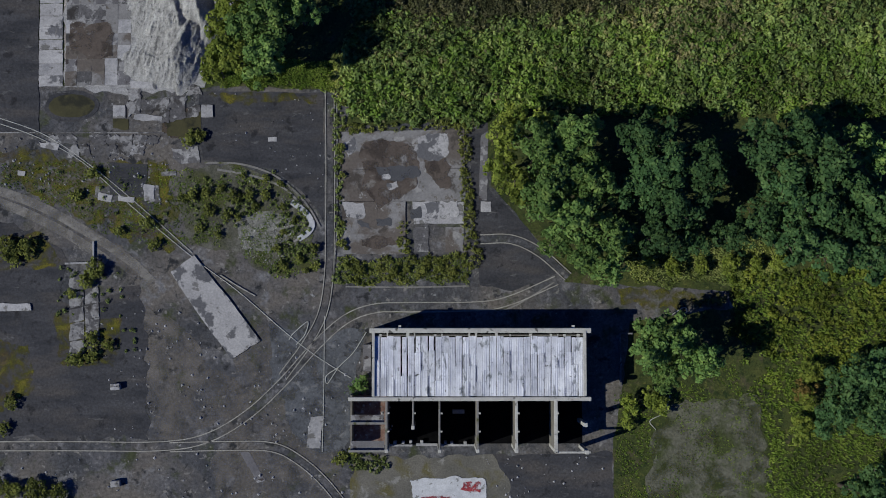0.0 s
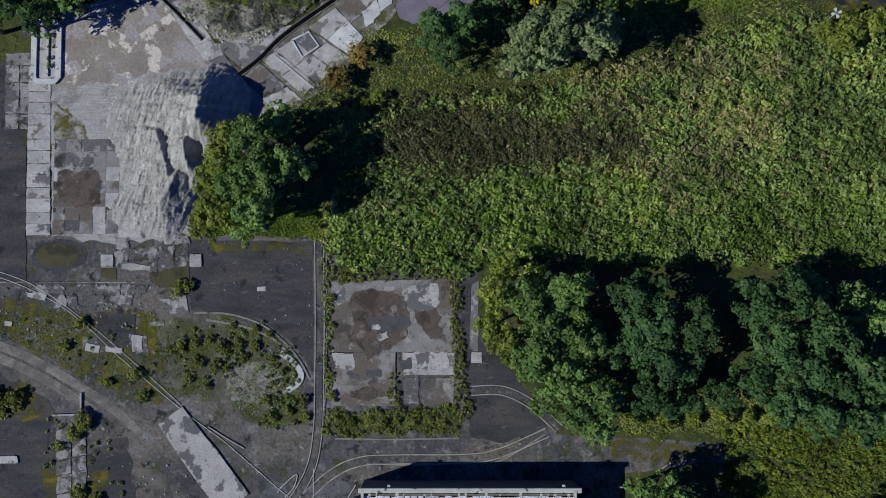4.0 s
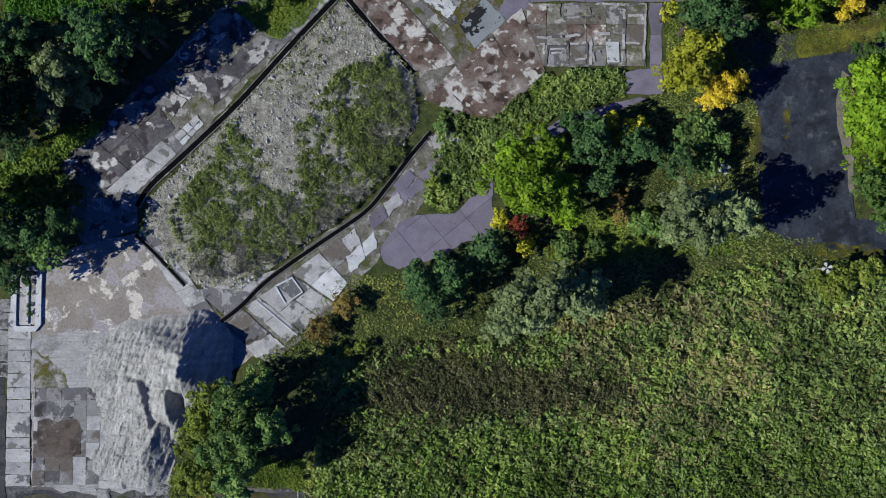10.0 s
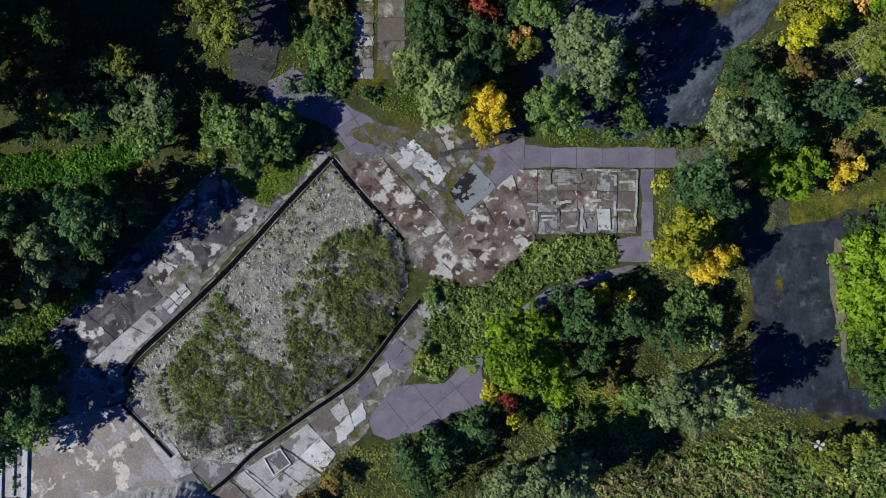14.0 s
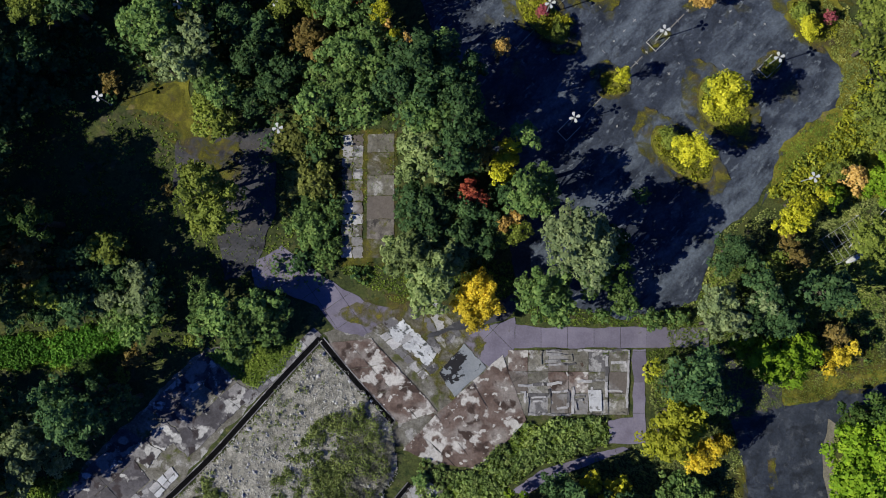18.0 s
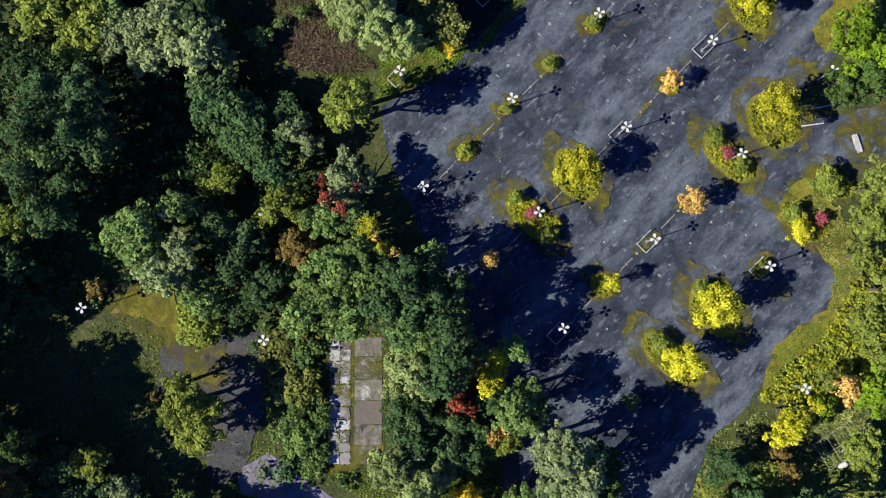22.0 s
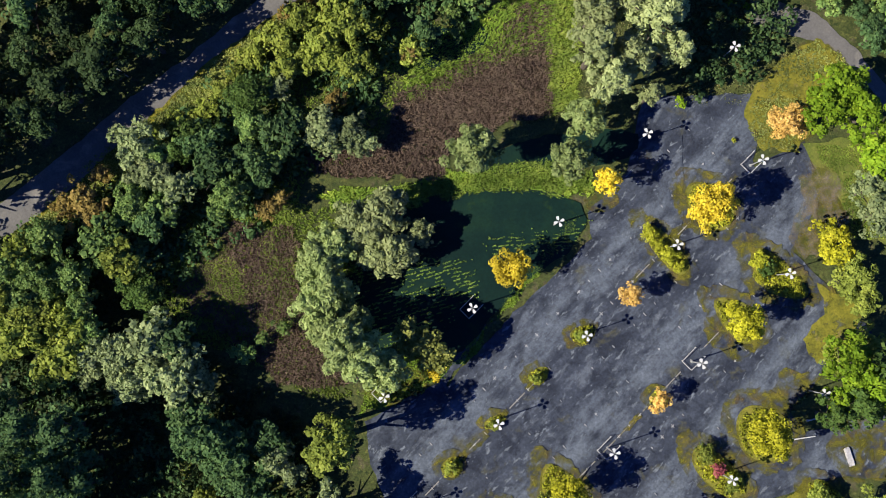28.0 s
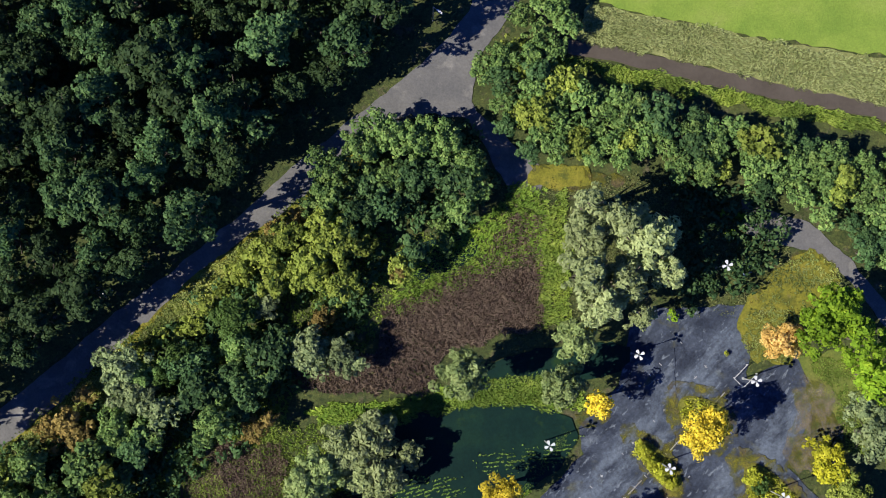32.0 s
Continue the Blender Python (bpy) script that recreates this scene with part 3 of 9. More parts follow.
def leaf_quads(centres, normals, size, rng, long=1.5):
    """Small leaf sprays at the centres, facing about along the normals."""
    n = len(centres)
    nrm = normals + rng.normal(0, 0.48, (n, 3))
    nrm /= np.linalg.norm(nrm, axis=1, keepdims=True) + 1e-9
    a = np.cross(nrm, rng.normal(0, 1, (n, 3)))
    a /= np.linalg.norm(a, axis=1, keepdims=True) + 1e-9
    b = np.cross(nrm, a)
    s = size * rng.uniform(0.55, 1.3, (n, 1))
    k = rng.uniform(-0.25, 0.25, (n, 1))
    return np.stack([centres - a * s * long * 0.5, centres + b * s * 0.5 + a * s * k, centres + a * s * long * 0.5, centres - b * s * 0.5 - a * s * k], 1).reshape(-1, 3)


def crown_mesh(name, radius, height, seed, leaf, count, form="round"):
    """A crown of leaf sprays on many uneven lobes, open between them."""
    rng = np.random.default_rng(seed)
    base = 0.22 * height
    if form == "cone":
        lobes = []
        for k in range(34):
            h = rng.uniform(0, 1)
            a = rng.uniform(0, 2 * np.pi)
            r = radius * (1 - h) ** 0.8 * rng.uniform(0.55, 0.9)
            lobes.append((r * np.cos(a), r * np.sin(a), base + (height - base) * (0.08 + 0.9 * h), radius * (0.13 + 0.2 * (1 - h))))
    else:
        mid, up = base + 0.5 * (height - base), 0.46 * (height - base)
        lobes = [(0, 0, mid + up * 0.35, radius * 0.45)]
        tilt = rng.uniform(0, 6.28, 4)
        for k in range(int(26 + 6 * radius)):
            d = rng.normal(0, 1, 3)
            d /= np.linalg.norm(d)
            d[2] = abs(d[2]) if rng.random() < 0.8 else d[2] * 0.6
            a = math.atan2(d[1], d[0])
            edge = 1 + 0.16 * math.sin(2 * a + tilt[0]) + 0.12 * math.sin(3 * a + tilt[1]) + 0.10 * math.sin(5 * a + tilt[2])
            f = rng.uniform(0.45, 0.92) * edge
            if form == "ball":
                f = rng.uniform(0.3, 0.84) * (1 + (edge - 1) * 0.35)
            drop = -0.25 * up * (f ** 2) if form == "weeping" else 0.0
            lobes.append((d[0] * radius * f, d[1] * radius * f, mid + d[2] * up * rng.uniform(0.55, 1.0) + drop, radius * (rng.uniform(0.16, 0.26) if form == "ball" else rng.uniform(0.12, 0.25))))
    lobes = np.array(lobes)
    share = lobes[:, 3] ** 2 / (lobes[:, 3] ** 2).sum()
    which = rng.choice(len(lobes), count, p=share)
    d = rng.normal(0, 1, (count, 3))
    d[:, 2] = np.where(rng.random(count) < 0.72, np.abs(d[:, 2]), d[:, 2])
    d /= np.linalg.norm(d, axis=1, keepdims=True)
    r = lobes[which, 3:4] * rng.uniform(0.5, 1.08, (count, 1)) ** 0.5
    flat = np.array([1, 1, 0.8])
    c = lobes[which, :3] + d * r * flat
    if form == "weeping":
        c[:, 2] -= rng.exponential(0.25, count)
    return raw_mesh(name, leaf_quads(c, d + np.array([0, 0, 0.35]), leaf, rng, 2.2 if form == "weeping" else 1.45), 4)


def trunk_mesh(name, radius, height, seed, limbs=6):
    rng = random.Random(seed)
    bm = bmesh.new()
    r = 0.03 * height + 0.03
    bend = (rng.uniform(-0.3, 0.3), rng.uniform(-0.3, 0.3))
    if limbs:
        rod(bm, (0, 0, -0.1), (bend[0], bend[1], 0.45 * height), r, r * 0.65, 7)
        rod(bm, (bend[0], bend[1], 0.44 * height), (bend[0] * 1.5, bend[1] * 1.5, 0.82 * height), r * 0.65, r * 0.2, 6)
    else:
        rod(bm, (0, 0, -0.1), (0, 0, 0.9 * height), r, r * 0.15, 7)
    for k in range(limbs):
        a, h = k * 1.05 + rng.uniform(-0.4, 0.4), rng.uniform(0.25, 0.6) * height
        f = rng.uniform(0.5, 0.75) * radius
        f0 = h / (0.45 * height) if h < 0.45 * height else 1
        rod(bm, (bend[0] * f0, bend[1] * f0, h), (f * math.cos(a), f * math.sin(a), h + 0.22 * height), r * 0.4, r * 0.12, 5)
    me = bpy.data.meshes.new(name)
    bm.to_mesh(me)
    bm.free()
    return me


TREES = {}
NAMES = {"dark": "oak_tree", "deep": "oak_tree", "mid": "ash_tree", "blue": "alder_tree", "grey": "sallow_tree", "willow": "willow_tree", "olive": "birch_tree", "lime": "lime_tree"}
SIZES = ((1.3, 260, 0.27), (2.6, 850, 0.34), (4.4, 2200, 0.42), (7.0, 4300, 0.5))


def plant(tint, x, y, r, label, category, tall=1.0, form="round", group="", rng=random.Random(5), lift=0.0):
    """A tree or shrub with trunk and crown; alike ones share their meshes."""
    size = min(range(4), key=lambda i: abs(math.log(SIZES[i][0] / r)))
    base_r, count, leaf = SIZES[size]
    kind = rng.randrange(3)
    name = category if category != "tree" else NAMES.get(tint, "maple_tree")
    key = (tint, size, kind, form, round(tall, 1), label)
    base_h = (1.1 * base_r + 0.6) * tall if category in ("shrub", "bush") else (1.7 * base_r + 4.5) * tall
    s = r / base_r
    m = pose(x, y, lift, 0, 0, rng.uniform(0, 360)) @ Matrix.Diagonal((s * rng.uniform(0.94, 1.06), s * rng.uniform(0.94, 1.06), s ** 0.7 * rng.uniform(0.9, 1.1), 1))
    if key in TREES:
        return copy_thing(TREES[key], m)
    mesh_key = (tint, size, kind, form, round(tall, 1), category)
    if mesh_key not in TREES:
        seed = 7 * kind + 31 * size + sum(map(ord, tint + form))
        TREES[mesh_key] = (trunk_mesh("trunk", base_r, base_h, seed, 0 if form == "cone" else 6), crown_mesh("crown", base_r, base_h, seed, leaf * {"weeping": 0.85, "ball": 0.74}.get(form, 1), int(count * {"weeping": 1.3, "ball": 1.7}.get(form, 1)), form))
    trunk, crown = TREES[mesh_key]
    ob = thing(name, (0, 0, 0), label, category, group)
    part("trunk", trunk, BARK, ob)
    part("crown", crown, LEAF[tint], ob)
    ob.matrix_basis = m
    TREES[key] = ob
    return ob


def grove(tint, spots, label, category="tree", tall=1.0, form="round", group=""):
    for x, y, r in spots:
        plant(tint, x, y, r, label, category, tall, form, group)


def scrub(name, points, lobes, size, leaf, tint, label, seed, low=0.0, gaps=-1.0, per=26, clear=(), long=1.5, hollow=0.0):
    """Low tangled growth over an area, too dense to count."""
    rng = np.random.default_rng(seed)
    xy = places(points, lobes, rng, 1.2)
    keep = np.array([noise.noise((x * 0.16, y * 0.16, seed)) + 0.6 * noise.noise((x * 0.6, y * 0.6, seed)) for x, y in xy]) + rng.uniform(-0.3, 0.3, len(xy)) > gaps
    for hole in clear:
        keep &= ~inside(hole, xy + rng.normal(0, 1.3, xy.shape))
    xy = xy[keep]
    n = len(xy)
    r = size * rng.uniform(0.5, 1.3, n)
    if hollow:
        r *= np.clip(1 + hollow * np.array([noise.noise((x * 0.55, y * 0.7, 2.0)) + 0.8 * noise.noise((x * 1.2, y * 1.5, 7.0)) for x, y in xy]), 0.35, 1.9)
    d = rng.normal(0, 1, (n, per, 3))
    d[..., 2] = np.abs(d[..., 2])
    d /= np.linalg.norm(d, axis=2, keepdims=True)
    c = np.concatenate([xy, (low + r * 0.4)[:, None] if np.ndim(low) else np.full((n, 1), low) + (r * 0.4)[:, None]], 1)[:, None] + d * r[:, None, None] * rng.uniform(0.6, 1.05, (n, per, 1))
    return tagged(part(name, raw_mesh(name, leaf_quads(c.reshape(-1, 3), d.reshape(-1, 3), leaf, rng, long), 4), LEAF[tint]), label, "undergrowth", "", "stuff")


def stones(name, points, count, size, material, label, seed, height=None, gaps=-1.0):
    """Loose broken stones and lumps on an area."""
    rng = np.random.default_rng(seed)
    xy = places(points, count, rng, 0.8)
    keep = np.array([noise.noise((x * 0.2, y * 0.2, seed)) for x, y in xy]) > gaps
    xy = xy[keep]
    n = len(xy)
    s = size * rng.uniform(0.35, 1.0, n) ** 1.6
    v = np.array([(1, 0, 0), (0, 1, 0), (-1, 0, 0), (0, -1, 0), (0, 0, 0.75), (0, 0, -0.6)], float)
    f = np.array([(0, 1, 4), (1, 2, 4), (2, 3, 4), (3, 0, 4), (1, 0, 5), (2, 1, 5), (3, 2, 5), (0, 3, 5)])
    a = rng.uniform(0, 6.28, n)
    p = v[None] * rng.uniform(0.55, 1.25, (n, 6, 1)) * s[:, None, None]
    q = p.copy()
    q[..., 0] = p[..., 0] * np.cos(a)[:, None] - p[..., 1] * np.sin(a)[:, None] + xy[:, None, 0]
    q[..., 1] = p[..., 0] * np.sin(a)[:, None] + p[..., 1] * np.cos(a)[:, None] + xy[:, None, 1]
    z = np.array([height(x, y) for x, y in xy]) if height else np.full(n, 0.05)
    q[..., 2] += (z + s * 0.2)[:, None]
    return tagged(part(name, raw_mesh(name, q[:, f].reshape(-1, 3), 3), material), label, "stones", "", "stuff")


def slab_field(name, corners, across, along, mats, label, category, seed, high=0.12, gap=0.06, missing=0.0, ragged_edge=0.06, sub=3):
    """A floor of cast slabs between four corners, with open joints; corners go round, across runs from the first to the second."""
    rng = random.Random(seed)
    cx, cy = sum(p[0] for p in corners) / 4, sum(p[1] for p in corners) / 4
    ob = thing(name, (cx, cy, 0), label, category)
    a, b, c, d = (Vector((p[0] - cx, p[1] - cy)) for p in corners)

    def at(u, v):
        return a.lerp(b, u).lerp(d.lerp(c, u), v)

    us = [0] + sorted((i + rng.uniform(-0.13, 0.13)) / across for i in range(1, across)) + [1]
    vs = [0] + sorted((i + rng.uniform(-0.13, 0.13)) / along for i in range(1, along)) + [1]
    wide, deep = (b - a).length, (d - a).length
    gu, gv = gap / wide / 2, gap / deep / 2
    for i in range(across):
        for j in range(along):
            if rng.random() < missing:
                continue
            u0, u1, v0, v1 = us[i] + gu, us[i + 1] - gu, vs[j] + gv, vs[j + 1] - gv
            ring = []
            for (s, t), (e, f) in zip(((u0, v0), (u1, v0), (u1, v1), (u0, v1)), ((u1, v0), (u1, v1), (u0, v1), (u0, v0))):
                for k in range(sub):
                    p = at(s + (e - s) * k / sub, t + (f - t) * k / sub)
                    ring.append(p + Vector((rng.uniform(-1, 1), rng.uniform(-1, 1))) * ragged_edge)
            bm = bmesh.new()
            prism(bm, ring, -0.05, high + rng.uniform(-0.03, 0.03))
            part("slab", bm, rng.choice(mats), ob)
    return ob


# ---- ground ----
bm = bmesh.new()
bmesh.ops.create_grid(bm, x_segments=60, y_segments=60, size=2400, matrix=pose(0, 130, 0))
tagged(part("ground", bm, SOIL), "rough ground of dark soil and short grass", "ground", "", "structure")

ground_patch("yard", [(-87.2, 36.1), (-17.1, 35.8), (-12.9, 36.3), (-14.1, 29.3), (8.9, 30.2), (9.6, 19.5), (16.2, 12.1), (21.7, 3.8), (48.5, 2.4), (49.3, -0.3), (32.2, -2.6), (30.8, -13.6), (29.3, -22.7), (29.1, -48.7), (-84.7, -48.3)], YARD, 0.02,
             "worn dark tarmac yard with moss and dust", "yard", 1.2, 0.5, 1)
for k, pts in enumerate(([(-10.7, 117.5), (-2.4, 120.8), (8.7, 121.7), (13.3, 120.4), (17.9, 114.8), (21.2, 112), (21.6, 103.7), (13.4, 96.3), (7.8, 96.3), (-0.5, 100.9), (-5.1, 108.2)], [(-56.8, 88.2), (-29.6, 114.9), (-25, 115.4), (-20.3, 107.9), (-35.7, 91.1), (-44.3, 80.9), (-52.8, 73.5), (-54.8, 80.8)],
                         [(-44.7, 77.2), (-35.4, 68.6), (-29.8, 62.6), (-22.6, 70), (-7.1, 81), (4.8, 94), (9.4, 92.2), (0.2, 78.3), (-11.6, 64.5), (-21.5, 55.4), (-35.2, 59.9)])):
    ground_patch("dirty_ground", pts, MOSSFLOOR, 0.02, "dirty concrete rubble and moss round old slabs", "ground", 0.8, 0.6, 120 + k)
ground_patch("pavement", [(-38.2, 35.1), (-17.8, 34.9), (-17.6, 13.5), (-18.8, 15.8), (-21.6, 19), (-26.2, 22.4), (-37.5, 23.8)], TARMAC, 0.035, "dark bitumen paving beside a disused rail line", "paving", 1.0, 0.2, 2)
ground_patch("pavement", [(-85.3, 64.4), (-65.2, 64.5), (-64.6, 35.5), (-84.5, 35.2)], TARMAC, 0.035, "dark bitumen strip beside a row of pale slabs", "paving", 1.0, 0.2, 3)
ground_patch("pavement", [(6.1, 28.6), (9.1, 30), (9.4, 19), (15.8, 12.6), (20.3, 5.2), (13, 2.4), (7.9, 3.3), (6.8, 9.3)], TARMAC, 0.035, "dark bitumen apron beside a slab foundation", "paving", 1.0, 0.3, 4)
ground_patch("pavement", [(8.7, -24), (29.1, -23.6), (28.9, -41.5), (8.7, -41.5)], TARMAC, 0.035, "dark bitumen apron in front of a ruined shed", "paving", 1.0, 0.5, 5)
ground_patch("ground_mossy", [(-12.6, -24.6), (9.7, -24), (12.4, -28), (10.5, -41.5), (-13.9, -41.4)], surface("mossy_dirt", [(0.085, 0.082, 0.075), (0.14, 0.132, 0.118)], 0.25, 0.4, 4.0, [((0.09, 0.08, 0.035), 0.2, 0.52, 0.64), ((0.2, 0.195, 0.19), 0.3, 0.6, 0.66)], 0.4),
             0.035, "mossy brown dirt in front of a ruined shed", "ground", 1.0, 0.8, 6)
for pts in ([(-75.8, 20.5), (-64.7, 16.6), (-56.4, 12.2), (-49, 7.3), (-45.3, 3.8)], [(-75.8, 18.7), (-66.5, 15.3), (-59.1, 11.6), (-52.6, 7.3)]):
    bm = bmesh.new()
    LAYER[0] += 0.002
    strip(bm, spline(pts, 8), 1.5, -0.05, 0.03 + LAYER[0])
    tagged(part("wheel_track", bm, surface("pale_dust", [(0.15, 0.14, 0.135), (0.21, 0.2, 0.192)], 0.5, 0.25, 4.0, bump=0.1, cover=[0.35, 0.3, 0.62])), "pale dusty wheel track across tarmac", "track", "", "structure")
ground_patch("track", [(-75.8, 21.2), (-64.7, 17.4), (-56.4, 13.1), (-50.4, 9.7), (-44.9, 5.6), (-47.6, 3.8), (-52.7, 7.9), (-60.1, 11.9), (-66.5, 15.5), (-75.7, 18)], DUST, 0.035, "pale dusty vehicle track across tarmac", "track", 1.0, 0.5, 7)
ground_patch("track", [(-52.6, 3.8), (-42.5, -1.7), (-31.4, -12.6), (-30.4, -17.2), (-39.5, -20.8), (-44.9, -22.5), (-48.6, -14.4), (-53.3, -5.3)], DUST, 0.03, "brown dusty patch of tarmac", "ground", 1.0, 1.2, 8)
ground_patch("track", [(-33.4, 0.1), (-24.2, -4.4), (-15, -13.6), (-14.5, -23.5), (-14.8, -41.4), (-31.1, -41.4), (-35.8, -25.3), (-31.3, -18.1)], DUST, 0, "pale dusty stretch of tarmac beside a shed", "ground", 1.0, 1.2, 140)
ground_patch("pavement", [(-75.1, 14), (-64.1, 11.7), (-59.5, 8.1), (-59.8, 0.8), (-53, 0.8), (-46.7, 4.4), (-45.5, -21.8), (-74.2, -21.6)], TARMAC, 0, "dark bitumen part of the yard", "paving", 1.0, 1.5, 155)
ground_patch("pavement", [(-26.5, -2.9), (-18.3, -4.7), (-11, -3.8), (-13.6, -23.7), (-18.2, -23.7), (-21.8, -21), (-25.5, -13.7)], surface("blue_grey_tarmac", [(0.06, 0.064, 0.075), (0.1, 0.105, 0.12)], 0.3, 0.45, 2.4, [((0.15, 0.15, 0.16), 0.5, 0.56, 0.66), ((0.04, 0.042, 0.048), 0.4, 0.56, 0.64)], 0.4, cover=[0.25, 0.34, 0.5]), 0, "blue-grey worn tarmac beside a shed", "paving", 1.0, 1.2, 156)
ground_patch("ground_mossy", [(-70.4, 25), (-56.6, 24.1), (-42.8, 22.2), (-41.7, 9.3), (-50.4, 11.1), (-64.8, 18), (-70.3, 20.3)], MOSS, 0.028, "thin moss over broken tarmac", "moss", 0.8, 2.0, 9)
for k, spots in enumerate(([(-73.7, 11.1), (-61.9, 11.6), (-60.9, 6.5), (-73.6, 5.6)], [(-71.5, -5.3), (-65.1, -6.3), (-64.1, -13.5), (-67.6, -16.2), (-71.2, -18)], [(-37.5, 34.8), (-19, 34.6), (-18.9, 33), (-33.7, 33.4)], [(-60.7, -0.8), (-49.8, -1.7), (-51.4, -9.9), (-60.5, -9.4)], [(30, 2.9), (48.5, 2), (48.4, -0.3), (40.1, -0.8), (30.9, 0.1)])):
    ground_patch("moss", spots, MOSS, 0.04, "yellow-green moss patch on tarmac", "moss", 0.6, 1.0, 20 + k)
ground_patch("bare_ground", [(38.1, -16.3), (52.8, -14.5), (55.3, -30.8), (51.4, -41.6), (33.2, -41.5), (35.2, -23.6)], surface("bare_grey_soil", [(0.075, 0.076, 0.054), (0.125, 0.123, 0.096)], 0.3, 0.6, 2.5, [((0.045, 0.055, 0.02), 0.2, 0.48, 0.6), ((0.11, 0.11, 0.09), 0.6, 0.6, 0.66)], 0.8, cover=[0.2, 0.32, 0.5]),
             0.02, "bare grey soil with thin grass", "ground", 1.0, 1.5, 10)
ground_patch("wet_rim", smooth([(-63.6, 32.6), (-61.9, 34.9), (-57.8, 35.4), (-54.8, 34.1), (-54.2, 32.4), (-56, 30.4), (-60, 29.9), (-62.7, 30.7)], 1), TARMAC, 0.05, "dark damp rim round a puddle", "ground", 0.6, 0.15, 16)
ground_patch("puddle", smooth([(-62.9, 32.7), (-61.4, 34.3), (-57.8, 34.7), (-55.4, 33.6), (-55, 32.4), (-56.6, 30.9), (-60, 30.7), (-62.1, 31.3)], 1), SCUM, 0.05, "round puddle of stagnant brown-green water", "water", 0.6, 0.1, 11)


ground_patch("island_soil", [(-40.1, 22.6), (-31.3, 22.9), (-26.2, 21.3), (-22.5, 18.5), (-19.7, 15.3), (-18.8, 5.6), (-26.1, 4.7), (-32.5, 9.3), (-39.9, 10.2), (-41.4, 17.6)], ISLAND, 0, "stony soil of an overgrown island", "ground", 0.8, 0.8, 19)


ground_patch("gravel_patch", [(-32.1, 13.4), (-29.9, 15), (-26.2, 15.6), (-23, 14.4), (-22.5, 12.1), (-24.3, 9.3), (-27, 8.4), (-30.7, 9.3)], surface("grey_gravel", [(0.12, 0.118, 0.11), (0.2, 0.197, 0.188)], 0.6, 0.6, 3.0, bump=0.8, cover=[0.4, 0.3, 0.5]), 0, "pale grey gravel on an overgrown island", "gravel", 0.6, 0.8, 157)


# ---- rail tracks ----
def rail_track(points, label):
    line = spline(points, 10)
    ob = thing("rail_track", (0, 0, 0), label, "rail track")
    for shift in (-0.72, 0.72):
        bm = bmesh.new()
        strip(bm, line, 0.16, 0.0, 0.16, shift)
        part("rail", bm, STEEL, ob)
    bm = bmesh.new()
    LAYER[0] += 0.003
    strip(bm, line, 1.0, 0.0, 0.02 + LAYER[0])
    part("bed", bm, YARD, ob, "dark earth between the rails")
    return ob


rail_track([(-74.7, -22.5), (-58.4, -22.5), (-43.1, -22.5), (-35.8, -21.1), (-29.5, -17.4), (-24.1, -12.4), (-18.7, -6.4), (-14.1, -2.3), (-9.6, -0.5), (-4, -0.2), (7, -0.1), (12.5, 0.8), (20.3, 4.1)], "disused rail track curving past a shed")
rail_track([(-42.1, -22.7), (-33.1, -22.5), (-25.8, -22.7), (-21.3, -24.8), (-16.7, -28.9), (-11.2, -36.1)], "disused rail track branching across the yard")
rail_track([(-16.8, 35.3), (-16.6, 22.3), (-16.6, 13), (-16.7, 5.6), (-17.6, -0.8), (-20, -5.8), (-24.1, -11.5)], "disused rail track beside a hedge strip")
rail_track([(7.9, 10.8), (13, 10.8), (17.6, 8.7), (22.2, 4.7)], "disused curved track beside a wood")


def kerb(points, width, label, high=0.16, material=KERB):
    bm = bmesh.new()
    strip(bm, spline(points, 8), width, 0.0, high)
    return tagged(part("kerb", bm, material), label, "kerb", "", "structure")


kerb([(-37.1, 23.3), (-31.3, 23.1), (-26.2, 21.5), (-22.5, 18.8), (-19.9, 15.8), (-18.2, 12.8)], 0.3, "curved pale stone kerb round an overgrown island")
kerb([(-35, 22.2), (-29, 21.1), (-24.4, 19.3), (-21.6, 16.7), (-19.9, 13.9), (-20.6, 11.7), (-22.5, 10.4)], 0.35, "inner curved kerb of an overgrown island")
kerb([(-22.9, 16.9), (-20.7, 15.3), (-19.5, 13.4), (-20.1, 11.9), (-21.7, 10.8)], 0.9, "broken pale concrete edging", 0.25, WHITE)
kerb([(-14, 3.1), (-4.1, 3), (6.1, 3.2)], 0.25, "straight kerb in front of a shrub bed")
kerb([(-70.5, 28.2), (-60.4, 28.2), (-49.4, 28.2), (-43.8, 28.2)], 0.16, "straight low kerb across the yard", 0.15, BROKEN)
kerb([(-15.7, 35.3), (-15.5, 26), (-15.5, 13), (-16, 3.8)], 0.2, "straight kerb along a rail line", 0.16, BROKEN)
for pts in ([(-8.8, -0.9), (-0.4, -1.1), (8.8, -0.6)], [(19.9, 3.8), (12.9, -0.3), (8.8, -0.8)]):
    kerb(pts, 0.22, "pale kerb along a track", 0.12)


# ---- cast slabs and foundations of the yard ----
def slab(points, material, label, high=0.15, rough=0.12, category="concrete slab"):
    cx, cy = sum(p[0] for p in points) / len(points), sum(p[1] for p in points) / len(points)
    ob = thing("concrete_slab", (cx, cy, 0), label, category)
    bm = bmesh.new()
    prism(bm, ragged([(p[0] - cx, p[1] - cy) for p in points], 0.5, rough, cx), -0.05, high)
    part("slab", bm, material, ob)
    return ob


